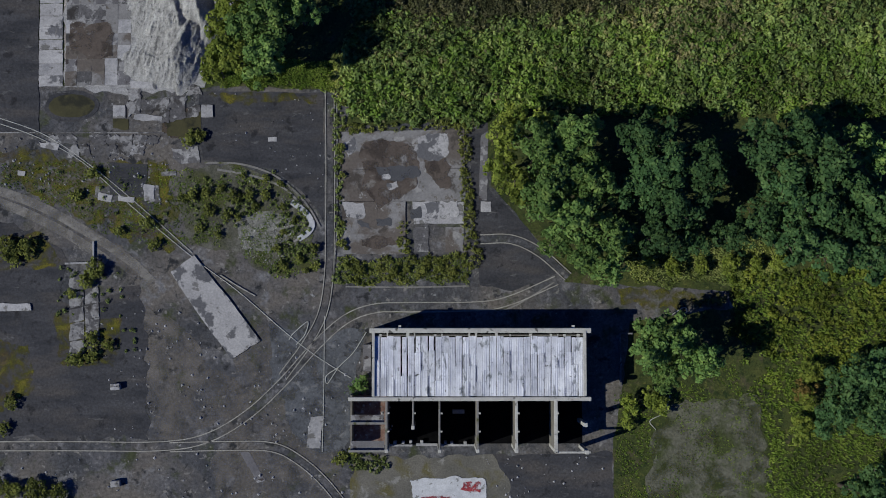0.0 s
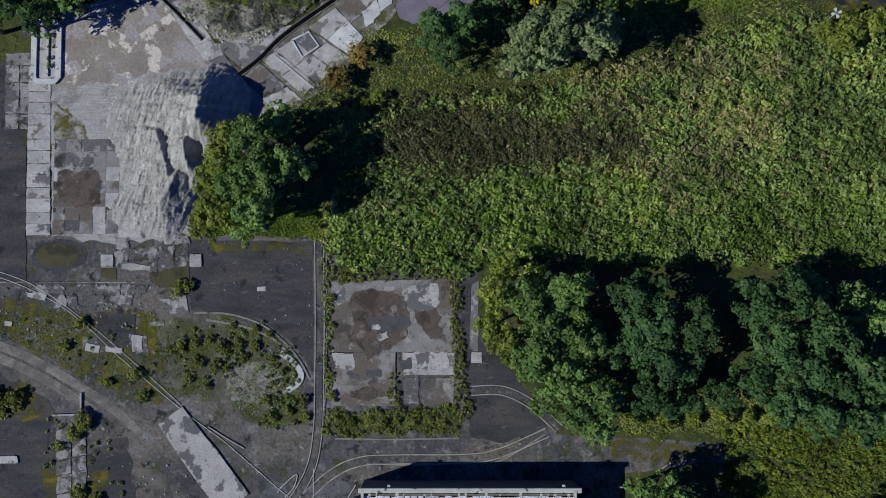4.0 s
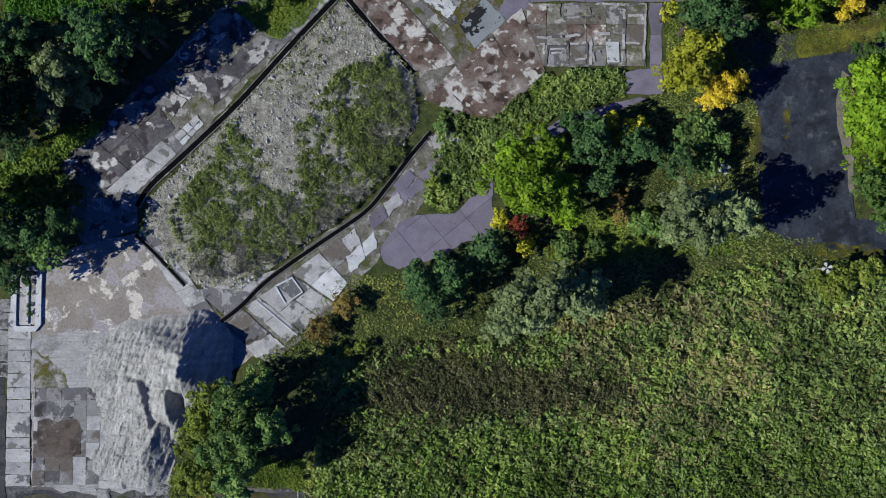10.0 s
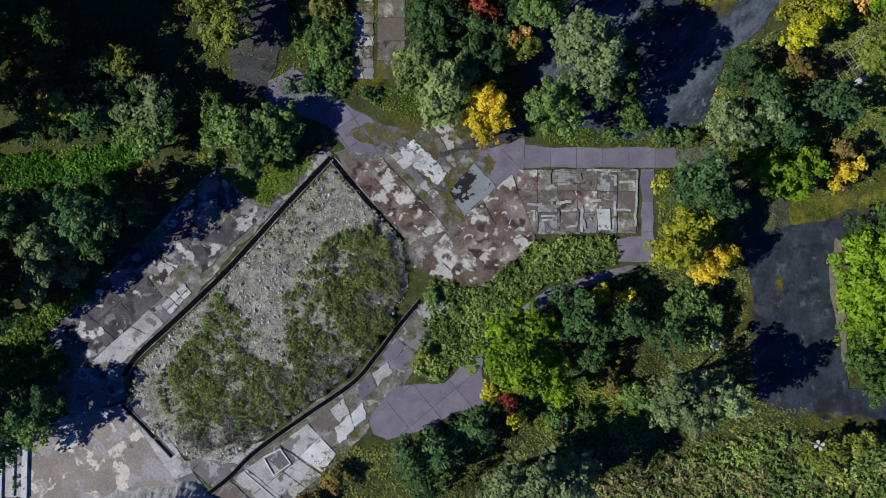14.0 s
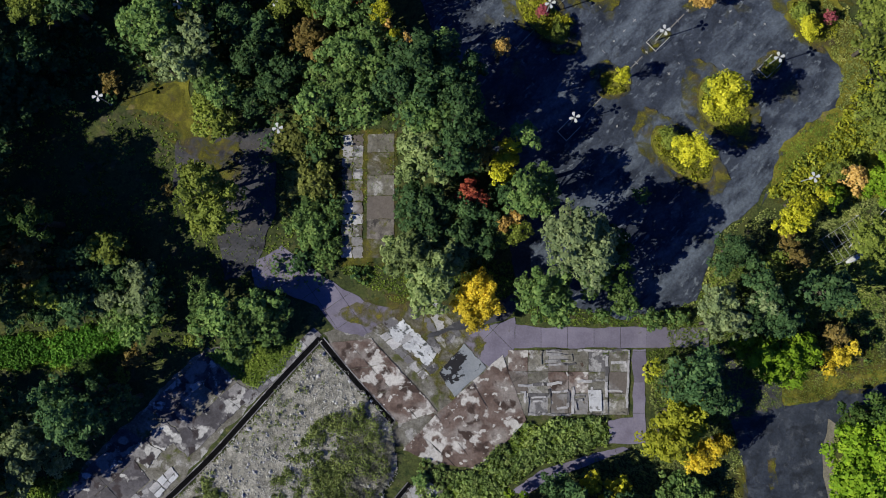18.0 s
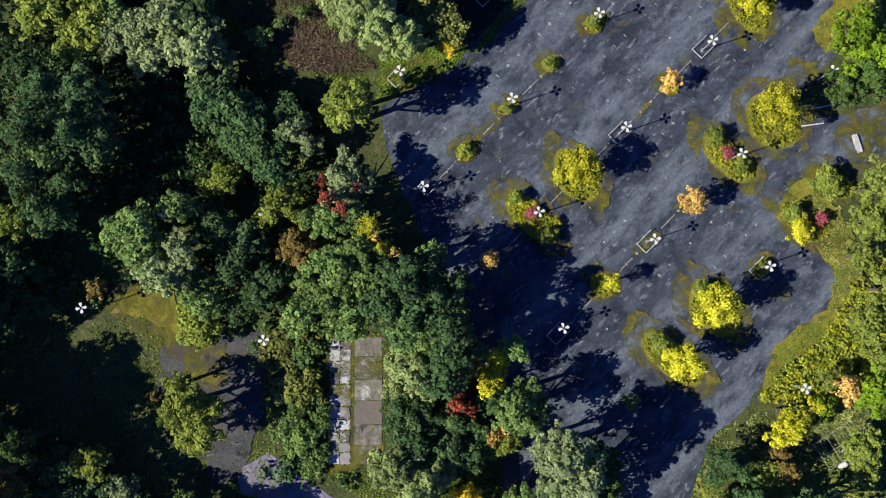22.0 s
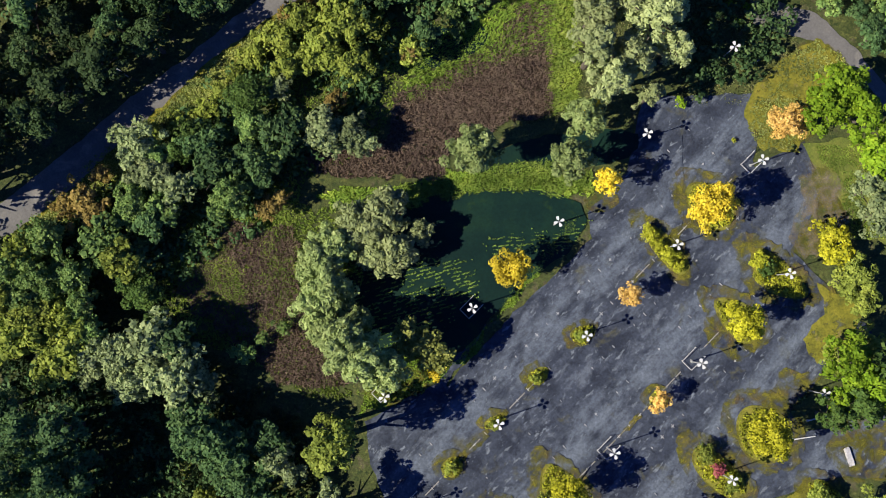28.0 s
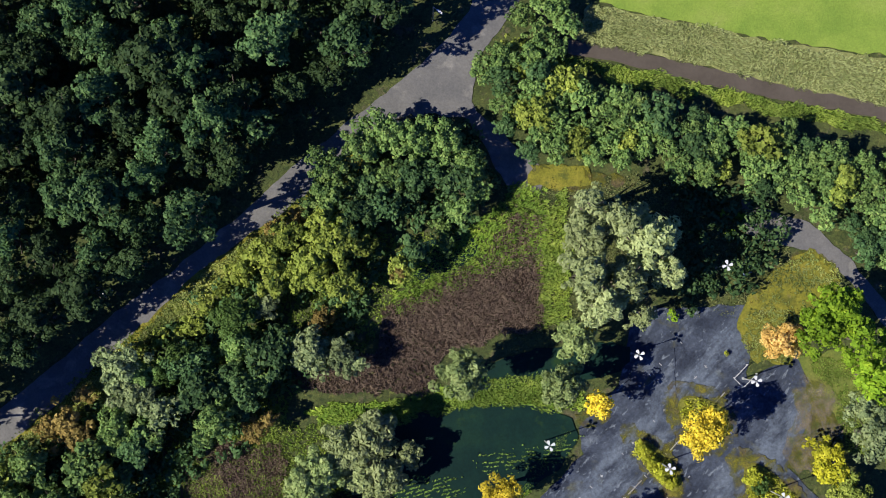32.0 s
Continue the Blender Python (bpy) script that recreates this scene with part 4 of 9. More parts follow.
field = slab_field("slab_foundation", [(-14.8, 28.4), (5.3, 28.9), (5.5, 17), (-14.6, 17)], 2, 2, [STAINED], "large concrete floor slab with brown stains", "foundation", 1, 0.2, 0.012, 0, 0.03, 8)
for k, (material, label, pts) in enumerate(((BROWNSTAIN, "large brown damp stain", [(-11.1, 26.5), (-8.8, 27.3), (-5.6, 26.7), (-3, 25.6), (-2.1, 23.6), (-2.4, 19.9), (-4.2, 18), (-6.5, 17.5), (-8.5, 15.4), (-9.7, 17.5), (-11.8, 18.7), (-11.1, 21.9), (-11.9, 24.7)]),
                                     (BROWNSTAIN, "brown damp stain", [(-1.4, 23.8), (2.2, 24.2), (3.3, 22.8), (2.5, 21.5), (3.2, 19.6), (1.3, 19.1), (0.1, 20.5), (-1, 21.7)]),
                                     (BLEACHED, "pale worn patch", [(-2.4, 27.9), (2.7, 28.2), (2.5, 24.7), (0.4, 23.8), (-1.7, 24.2), (-3, 25.4)]),
                                     (BLEACHED, "pale worn patch", [(-1.4, 16.8), (4.1, 17.1), (4.2, 14.5), (-0.8, 14)]),
                                     (BLEACHED, "pale worn patch", [(-14.4, 26.5), (-12.8, 27.6), (-12.2, 25.6), (-13.7, 24.2)]),
                                     (WETDARK, "dark damp patch", [(-3.5, 15.6), (-1.9, 16.2), (-1.7, 14.3), (-3.4, 14.1)]),
                                     (WETDARK, "dark damp patch", [(-9.3, 22.6), (-2.4, 22.8), (-2.1, 21.2), (-5.6, 20.5), (-8.9, 21)]),
                                     (WETDARK, "dark damp patch", [(-12.2, 13.8), (-10.3, 13.4), (-9.7, 12.3), (-11.4, 12.7)]),
                                     (WETDARK, "dark damp patch", [(-9.2, 14.1), (-6.8, 14.3), (-6.5, 13.2), (-8.9, 13)]),
                                     (BROWNSTAIN, "brown damp stain", [(-11.8, 11), (-6.5, 11.2), (-5.5, 9.9), (-9.2, 9.2), (-11.4, 9.7)]),
                                     (BLEACHED, "pale worn patch", [(-14.6, 16.8), (-11.1, 16.8), (-10.9, 14.5), (-14.2, 14.3)]),
                                     (BLEACHED, "pale worn patch", [(-7.4, 19.9), (-5.6, 20.4), (-5.4, 19.3), (-7, 18.9)]),
                                     (BLEACHED, "pale worn patch", [(-8.2, 21.2), (-7.1, 21.5), (-6.7, 20.8), (-7.8, 20.4)]))):
    bm = bmesh.new()
    prism(bm, ragged([(p[0] - field.location.x, p[1] - field.location.y) for p in pts], 0.3, 0.55, k), 0.1, 0.236 + 0.003 * k)
    part("stain", bm, material, field, label)
slab_field("slab_foundation", [(-14.6, 16.9), (-4.3, 17), (-4.3, 8.4), (-14.5, 8.4)], 2, 1, [STAINED], "grey concrete floor slab with dark damp stains", "foundation", 2, 0.2, 0.012, 0, 0.03, 8)
slab_field("slab_foundation", [(-3.2, 17), (5.3, 17), (5.3, 13.3), (-3, 13.3)], 2, 1, [CONCRETE], "pale concrete floor slab beside a mossy hollow", "foundation", 3, 0.2, 0.08, 0, 0.08)
slab_field("slab_foundation", [(-3, 12.8), (5.3, 12.8), (5.1, 8.7), (-3, 8.7)], 3, 1, [BROKEN, STAINED], "dark mossy concrete floor slab", "foundation", 4, 0.12, 0.1, 0.2, 0.1)
slab_field("slab_foundation", [(-42.4, 5.4), (-38.5, 8.2), (-27.6, -5.6), (-32.5, -8.7)], 1, 1, [BLEACHED], "long slanted pale concrete slab with grey stains", "foundation", 5, 0.3, 0.03, 0, 0.1, 6)
slab_field("slab_row", [(-64.5, 63.5), (-60.9, 63.5), (-60.4, 35.8), (-64.4, 35.8)], 1, 14, [CONCRETE, CONCRETE, BLEACHED], "row of pale weathered concrete slabs", "slab row", 6, 0.15, 0.08, 0, 0.06)
slab_field("slab_foundation", [(-49.9, 35.5), (-37.9, 36.2), (-37.9, 31.1), (-49.8, 28.3)], 5, 3, [BROKEN], "broken concrete floor with pale patches", "foundation", 8, 0.16, 0.1, 0.12, 0.25, 5)
ground_patch("earth", [(-43.9, 31.9), (-38.9, 32.5), (-38.3, 28.3), (-42.5, 27.2), (-44.3, 28.3)], EARTH, 0, "patch of brown earth", "ground", 0.6, 0.6, 18)
slab_field("slab_foundation", [(-62.7, 27.8), (-44.3, 27.8), (-45.2, 24.5), (-61.2, 24.2)], 8, 2, [BROKEN], "strip of dirty broken concrete", "foundation", 9, 0.14, 0.1, 0.2, 0.3, 5)
slab_field("slab_foundation", [(-58.8, 4.5), (-54, 5.8), (-53.5, -7.3), (-58.5, -8.1)], 2, 5, [BROKEN], "overgrown foundation of a small hut", "foundation", 10, 0.15, 0.2, 0.2, 0.12)
slab([(-69.8, 0.4), (-64.9, 0.3), (-64.7, -0.8), (-69.8, -0.9)], CONCRETE, "short pale concrete beam lying on the yard", 0.3)
slab([(-52.1, 32.7), (-50.2, 32.7), (-50.1, 30.6), (-52.1, 30.6)], CONCRETE, "small square concrete cover", 0.2)
slab([(-37.7, 32.8), (-35.9, 32.8), (-35.8, 30.8), (-37.7, 30.8)], CONCRETE, "small square pale concrete block", 0.3)
slab([(-26.8, 27.5), (-25.4, 27.6), (-25.4, 26.8), (-26.8, 26.8)], CONCRETE, "small concrete cover in tarmac", 0.1)
slab([(8, 17), (9.7, 17), (9.7, 15.3), (8, 15.3)], CONCRETE, "square pale concrete cover", 0.12)
slab([(8.1, 27.9), (9.2, 28.6), (9, 17.2), (7.7, 17.2)], DARKSLAB, "narrow grey concrete strip", 0.06)
slab([(-42.6, 25.8), (-38.3, 26.1), (-37.8, 23.3), (-41, 23), (-42.4, 23.9)], BROKEN, "broken grey slab", 0.12, 0.4)
slab([(-19.5, -17.9), (-17.5, -17.8), (-18, -22.9), (-20.3, -22.9)], CONCRETE, "narrow pale slab on the tarmac", 0.1, 0.25)
slab([(-44.2, 21.8), (-41.7, 21.9), (-41.7, 21.2), (-44.1, 21.1)], BROKEN, "small broken grey slab", 0.1, 0.1)
slab([(-46.6, 19.4), (-44.6, 19.6), (-44, 16.8), (-46.2, 16.7)], BROKEN, "broken grey slab on a dark surface", 0.1, 0.3)
slab([(-54.7, 19.4), (-50.1, 19.9), (-49.6, 17.4), (-52.8, 16.8), (-54.9, 17.6)], BROKEN, "broken grey slab in thin moss", 0.08, 0.5)
slab([(-3.5, -28), (3.3, -27.4), (8.6, -27.9), (8.9, -33), (-2.6, -33.4)], WHITE, "white painted slab splashed with red", 0.15, 0.5)
slab([(5.1, -28.2), (8, -28), (7.8, -30), (4.6, -29.5)], REDPAINT, "splash of red paint on white concrete", 0.17, 0.4, "paint")
slab([(-1.7, -30.7), (3.3, -30.4), (3.3, -32.5), (-1.7, -33)], REDPAINT, "faded red paint on white concrete", 0.17, 0.5, "paint")
slab([(-30.8, -23.5), (-29.4, -23.5), (-26.7, -28), (-28, -28.4)], DARKSLAB, "narrow grey concrete strip", 0.05, 0.1)

for x, y in ((-50.8, -13), (-50.5, -28.4)):
    ob = thing("concrete_block", (x, y), "pale concrete block with a steel loop on the yard", "block", "blocks on the yard")
    bm = bmesh.new()
    box(bm, (0, 0, 0.45), (1.5, 1.0, 0.9), 5)
    bmesh.ops.bevel(bm, geom=bm.edges[:], offset=0.06, segments=1, affect="EDGES")
    part("block", bm, CONCRETE, ob)
    bm = bmesh.new()
    rod(bm, (-0.2, 0, 0.9), (-0.2, 0, 1.05), 0.03), rod(bm, (0.2, 0, 0.9), (0.2, 0, 1.05), 0.03), rod(bm, (-0.22, 0, 1.05), (0.22, 0, 1.05), 0.03)
    part("lifting_loop", bm, STEEL, ob)


def low_wall(points, wide, high, material, label):
    ob = thing("low_wall", (0, 0, 0), label, "wall")
    bm = bmesh.new()
    strip(bm, [Vector(p) for p in points], wide, -0.05, high)
    part("wall", bm, material, ob)
    return ob


low_wall([(-54.9, 10.4), (-54.8, 7), (-59.4, 6.8)], 0.3, 0.4, CONCRETE, "low L-shaped remnant of a concrete wall")
low_wall([(30.5, -4.5), (30.5, -12.9)], 0.25, 0.9, DARKSLAB, "low grey wall beside a tree")
low_wall([(30.5, -4.5), (32.5, -4.5)], 0.25, 0.9, DARKSLAB, "short low grey wall beside a tree")


def cable(points, r, label, material=CABLE):
    """A cable or thin pole that lies on the ground."""
    bm = bmesh.new()
    tube(bm, [Vector((p.x, p.y, r + 0.03)) for p in spline(points, 8)], r)
    return tagged(part("cable", bm, material), label, "cable")


cable([(-72.4, 31.2), (-63.1, 27.8), (-54.8, 22.2), (-47.3, 16), (-38.9, 8.6)], 0.075, "long bleached cable lying across the yard")
cable([(-72.4, 30.3), (-64, 27.3), (-56.6, 23.1), (-48.2, 15.6), (-38.5, 7.6), (-31.5, 2.4), (-23.3, -4.6), (-18.7, -8.1), (-13, -11.7)], 0.075, "long bleached cable running to a shed")
cable([(-34.3, 5), (-31.6, 3.3), (-28.6, 1.6)], 0.12, "short steel pole on the tarmac", STEEL)
cable([(-23.1, -5.5), (-22.3, -4.4), (-20.1, -2.6), (-20.5, -4.6), (-21.9, -6.3)], 0.09, "looped end of a bleached cable")
cable([(-10.6, -4.3), (-12.7, -7.6), (-15, -9.9), (-16.8, -12.5), (-17, -11.3), (-15, -9.9)], 0.08, "thin bleached cable beside a shed")
cable([(-17.4, -1.7), (-17.4, -12.6), (-17.6, -23.5)], 0.07, "thin straight pipe along a shed")
cable([(38.7, -1.7), (41, -0.3), (41.5, -1), (40.1, -1.3)], 0.08, "pale bent branch beside a tree")
cable([(38.6, -14.5), (37.6, -17.2), (35.3, -18.6), (36.2, -20)], 0.07, "bare pale branch in scrub")

ground_patch("pavement", [(-52.6, 23.3), (-46.4, 23), (-46.5, 17.7), (-52.4, 17.9)], TARMAC, 0.045, "dark bitumen floor of a vanished room", "paving", 0.8, 0.25, 311)
for k, (pts, mat) in enumerate((([(-54.2, 18.5), (-51.9, 18), (-52.2, 16.8), (-54.3, 17.3)], BLEACHED), ([(-51.1, 17.9), (-48.4, 17.6), (-48.5, 16.7), (-51, 17)], BLEACHED),
        ([(-46.9, 19.7), (-45.1, 19.5), (-45.2, 17.3), (-46.7, 17)], CONCRETE), ([(-64.2, 26.8), (-60.7, 26.3), (-61, 25.3), (-63.8, 25.8)], BLEACHED),
        ([(-67.4, 22), (-66.2, 21.8), (-66.3, 21.1), (-67.4, 21.2)], CONCRETE), ([(-48.6, 31.2), (-44.1, 30.9), (-44.2, 30.2), (-48.8, 30.5)], CONCRETE),
        ([(-49.4, 36.8), (-45, 36.5), (-45.2, 35.4), (-49.2, 35.6)], BLEACHED))):
    slab(pts, mat, "pale broken remnant of a concrete floor", 0.19 + 0.004 * k, 0.3)
for k, pts in enumerate(([(-46.4, 23.8), (-44.7, 23.6), (-44.7, 19.6), (-46.2, 19.7)], [(-52.2, 30.6), (-49.6, 30.4), (-49.6, 28.8), (-52.2, 29)], [(-43.6, 31.6), (-37.8, 31.8), (-38, 27.4), (-43.2, 27.7)])):
    ground_patch("moss", pts, SCUM if k else MOSS, 0.18 + 0.004 * k, "dark mossy hollow in a broken floor", "moss", 0.6, 0.4, 320 + k)

# ---- ruined shed ----
shed = thing("ruined_shed", (0, 0, 0), "long ruined industrial shed with weathered pale sheet roof", "building")
N, S, W, E, TOP, FRONT = -3.85, -14.3, -9.2, 23.9, 7.5, -22.5


def piece(name, boxes, material, parent, label="", bevel=0.0):
    bm = bmesh.new()
    for centre, size in boxes:
        box(bm, centre, size)
    if bevel:
        bmesh.ops.bevel(bm, geom=bm.edges[:], offset=bevel, segments=1, affect="EDGES")
    return part(name, bm, material, parent, label)


# Floor coloured near black for the shade between the tall walls.
piece("floor", [((7.5, -12.9, 0.03), (33.6, 18.6, 0.06))], BLACK, shed, "concrete floor with the shed's shade coloured in black")
piece("wall", [((7.55, N + 0.15, 3.45), (33.7, 0.35, 6.9))], WALLS, shed, "grimy rear wall")
piece("wall", [((W + 0.2, -8.9, 3.45), (0.35, 10.4, 6.9))], WALLS, shed, "grimy end wall")
piece("wall", [((E - 0.1, -8.9, 3.45), (0.35, 10.4, 6.9))], WALLS, shed, "grimy end wall")
piece("eaves_beam", [((7.55, N, 7.2), (34.4, 0.75, 0.55))], BEAM, shed, "weathered white concrete eaves beam", 0.05)
piece("eaves_beam", [((5.9, S - 0.1, 7.15), (37.6, 0.6, 0.6))], BEAM, shed, "weathered white concrete eaves beam", 0.05)
piece("verge_beam", [((W + 0.15, -8.9, 7.3), (0.4, 10.2, 0.4))], BEAM, shed, "weathered end beam")
piece("verge_beam", [((E - 0.2, -8.9, 7.4), (0.45, 10.0, 0.4))], BEAM, shed, "weathered end beam")
for i in range(7):
    piece("purlin", [((7.5, -4.6 - 1.5 * i, 6.75), (33.0, 0.2, 0.3))], WALLS, shed)
for x, top, end, wide in ((-7.0, 7.0, FRONT, 0.36), (-2.9, 7.2, -18.9, 0.26), (1.2, 7.3, FRONT, 0.28), (7.1, 7.3, FRONT, 0.34), (13.1, 7.4, FRONT, 0.42), (19.2, 7.5, FRONT, 0.52)):
    mid, deep = (S + end) / 2 - 0.2, S - end - 0.4
    short = end > FRONT
    wall = piece("cross_wall", [((x, mid, top / 2 - 0.2), (wide - 0.05, deep, top - 0.4))], WALLS, shed, "tall cross wall with a white coping")
    piece("coping", [((x, mid, top - 0.2), (wide, deep + 0.3, 0.4))], BEAM if x > 10 else KERB, wall, "", 0.04)
    piece("column", [((x, end + 0.1, top / 2), (0.5, 0.55, top + 0.1))], BEAM, wall, "white concrete column", 0.04)
    for y in (-16.6, -19.4):
        if y > end:
            piece("bracket", [((x + 0.3, y, top - 0.15), (0.3, 0.25, 0.35))], BEAM, wall)
for x, y in ((24.0, -22.6), (23.8, -18.4)):
    piece("column", [((x, y, 3.7), (0.6, 0.6, 7.4))], BEAM, shed, "free-standing white concrete column", 0.04)
piece("lintel", [((21.8, -22.6, 7.2), (5.4, 0.3, 0.35))], BEAM, shed, "thin white lintel")
piece("sill_wall", [((-4.9, -22.4, 0.35), (3.6, 0.3, 0.7))], CONCRETE, shed, "low broken front wall")
for centre, size in (((4.1, -22.4, 0.3), (5.4, 0.3, 0.6)), ((-0.8, -22.3, 0.3), (3.4, 0.4, 0.6))):
    piece("sill_wall", [(centre, size)], CONCRETE, shed, "low broken front wall")
for x, y in ((3.2, -22.0), (5.4, -22.0), (-1.6, -21.8), (-4.6, -21.9), (-5.9, -21.9), (2.2, -21.9), (-3.4, -21.8)):
    piece("pier_stub", [((x, y, 0.42), (0.5, 0.5, 0.84))], CONCRETE, shed, "", 0.05)
piece("machine_base", [((4.3, -17.0, 0.5), (1.9, 0.6, 0.8))], CONCRETE, shed, "pale concrete machine base")
annex = piece("annex_wall", [((-12.7, -18.4, 1.9), (0.3, 8.6, 3.8))], WALLS, shed, "wall of a roofless side room")
for y, z in ((-14.35, 7.1), (-18.2, 6.4), (-22.5, 6.2)):
    piece("annex_beam", [((-9.9, y, z), (6.0, 0.35, 0.4))], KERB, shed, "pale beam over a roofless side room")
piece("annex_roof", [((-10.0, -17.6, 5.9), (5.2, 1.3, 0.15))], DARKSLAB, shed, "remnant of a grey flat roof")
piece("annex_roof", [((-10.0, -21.7, 5.7), (5.2, 1.4, 0.15))], DARKSLAB, shed, "remnant of a grey flat roof")
piece("annex_floor", [((-10.0, -18.4, 0.06), (5.4, 8.0, 0.12))], BRICKRED, shed, "floor strewn with red brick rubble")
piece("outbuilding", [((-10.3, -8.3, 1.4), (1.2, 4.2, 2.8))], DARKSLAB, shed, "small lean-to with a grey roof")
for x in (-5.0, 22.0):
    piece("wall_bracket", [((x, N + 0.6, 6.9), (0.45, 0.45, 0.3))], BEAM, shed)

# roof sheets: ribbed boards in two or three overlapping lengths, some gone
bm = bmesh.new()
box(bm, (0, 0, 0), (0.96, 1, 0.03))
for k in range(3):
    box(bm, (-0.33 + 0.33 * k, 0, 0.04), (0.05, 0.998, 0.07))
sheet_mesh = bpy.data.meshes.new("roof_sheet")
bm.to_mesh(sheet_mesh)
bm.free()
sheet_mesh.materials.append(SHEET)
rng = random.Random(4)
count = 31
pitch = (E - W - 1.3) / (count - 1)
for i in range(count):
    x = W + 0.7 + i * pitch
    y, n = -4.75 - rng.uniform(0, 0.25), 0
    gone = 2 < i < 9 and i % 2 == 0
    end = -13.95
    cuts = sorted(rng.uniform(-12.4, -7.0) for _ in range(rng.choice((1, 1, 2))))[::-1] + [end]
    for cut in cuts:
        if y - cut < 0.8:
            continue
        ob = part("roof_sheet", sheet_mesh, None, shed)
        wide = rng.uniform(0.92, 0.99) * pitch / 0.96
        ob.location = (x + rng.uniform(-0.04, 0.04), (y + cut) / 2, 7.0 + 0.13 * (n % 2) + rng.uniform(0, 0.03))
        ob.scale = (wide * (0.72 if gone and n == 0 else 1), y - cut + 0.1, 1)
        ob.rotation_euler = (0, rng.uniform(-0.05, 0.05), rng.uniform(-0.008, 0.008))
        y, n = cut, n + 1
for i in range(count):
    if rng.random() < 0.6:
        piece("sheet_clip", [((W + 0.7 + (i + 0.5) * pitch, -4.6, 6.95), (rng.uniform(0.15, 0.5), rng.uniform(0.3, 0.9), 0.06))], BEAM, shed)

# ---- crushed stone heap ----
def heap_height(x, y):
    """Two joined ridges of crushed stone, steep towards the east."""
    z = 0.0
    for (ax, ay), (bx, by), tall, west, east, ends in (
            ((-35.1, 57.2), (-35.4, 53.7), 7.8, 18.5, 7.2, 7.4), ((-38.1, 50.9), (-37.7, 47.7), 4.4, 13.5, 3.4, 5.4),
            ((-42.7, 52.5), (-41.1, 46.3), 3.4, 11.5, 2.8, 5.0), ((-39.7, 45.4), (-41.9, 39.9), 3.0, 12.0, 4.0, 5.6)):
        dx, dy = bx - ax, by - ay
        t = min(1, max(0, ((x - ax) * dx + (y - ay) * dy) / (dx * dx + dy * dy)))
        px, py = x - ax - t * dx, y - ay - t * dy
        d = math.hypot(px / (east if px > 0 else west), py / ends) + 0.07 * noise.noise((x * 0.3, y * 0.3, 7)) + 0.035 * noise.noise((x * 0.5, y * 1.3, 8))
        z = max(z, tall * max(0.0, 1 - d) ** (1.0 if px > 0 else 2.0))
    u, v = 0.93 * x - 0.37 * y, 0.37 * x + 0.93 * y
    z += 0.26 * min(z, 1.0) * (1.1 * noise.noise((u * 1.1, v * 0.3, 2)) + 1.1 * noise.noise((u * 2.5, v * 0.7, 4)) + 0.7 * noise.noise((u * 4.0, v * 2.2, 5)))
    return z


bm = bmesh.new()
bmesh.ops.create_grid(bm, x_segments=210, y_segments=240, size=0.5, matrix=pose(-44.0, 50.0, 0) @ Matrix.Diagonal((42, 48, 1, 1)))
for v in bm.verts:
    v.co.z = heap_height(v.co.x, v.co.y) - 0.06
bmesh.ops.delete(bm, geom=[v for v in bm.verts if v.co.z < -0.05], context="VERTS")
for f in bm.faces:
    f.smooth = True
heap = tagged(part("gravel_mound", bm, GRAVEL), "long steep heap of pale crushed stone", "gravel heap")
stones("loose_gravel", [(-51.5, 58.7), (-38.7, 62.5), (-36.7, 56.9), (-37.5, 50.5), (-39.4, 48.6), (-37.4, 43.1), (-38.2, 35.8), (-50.6, 36.7), (-50.4, 50.4)], 11000, 0.16, GRAVEL, "pale broken stones on a gravel heap", 31, lambda x, y: max(0.0, heap_height(x, y) - 0.1))

# ---- concrete yard round the heap ----
ground_patch("concrete_yard", [(-59.6, 72.2), (-53.2, 74.5), (-46.3, 76), (-44.2, 76.6), (-36.4, 68.7), (-30.8, 62.1), (-24.3, 57.4), (-28.4, 54.2), (-38.1, 59.7), (-46, 59.7), (-49, 50.9), (-49.2, 35.8), (-60.1, 35.7), (-60.7, 60.6)], YARDCON, 0.06,
             "worn concrete yard with pale patches", "yard", 1.0, 0.4, 12)
ground_patch("spilt_gravel", [(-62.5, 59.6), (-46, 61.1), (-40.5, 62.5), (-37.6, 56.9), (-37.3, 35.8), (-50.1, 34.4), (-60.1, 35.7), (-60.3, 50.4), (-62.3, 52.2)], APRON, 0, "thin spread of spilt gravel over concrete", "gravel", 1.0, 1.0, 17)
slab_field("slab_foundation", [(-60, 51.5), (-49.5, 51.6), (-49.4, 36.1), (-60.1, 35.9)], 5, 7, [STAINED, DARKSLAB, STAINED, BROKEN, CONCRETE], "concrete floor of square bays with brown stains", "foundation", 21, 0.14, 0.02, 0, 0.06)
slab_field("slab_row", [(-68.3, 71.2), (-64.1, 71.2), (-64, 53.1), (-68.3, 53.1)], 2, 7, [BROKEN], "double row of small broken slabs", "slab row", 23, 0.12, 0.15, 0.2, 0.12)
slab_field("slab_row", [(-63.6, 60.5), (-60.7, 60.6), (-60.5, 53.3), (-63.7, 53.3)], 1, 3, [BROKEN], "row of broken grey slabs", "slab row", 24, 0.12, 0.15, 0.1, 0.12)
ground_patch("moss", [(-60.4, 57.8), (-57.8, 56.9), (-55, 53.2), (-54, 50.2), (-60.1, 50.1)], MOSS, 0.09, "thin grass at the foot of a gravel heap", "moss", 0.5, 1.0, 33)
ground_patch("pavement", [(-81.5, 50.3), (-64.7, 50.4), (-64.1, 28.4), (-80.8, 28.4)], TARMAC, 0.035, "dark bitumen beside a slab row", "paving", 1.0, 0.3, 13)

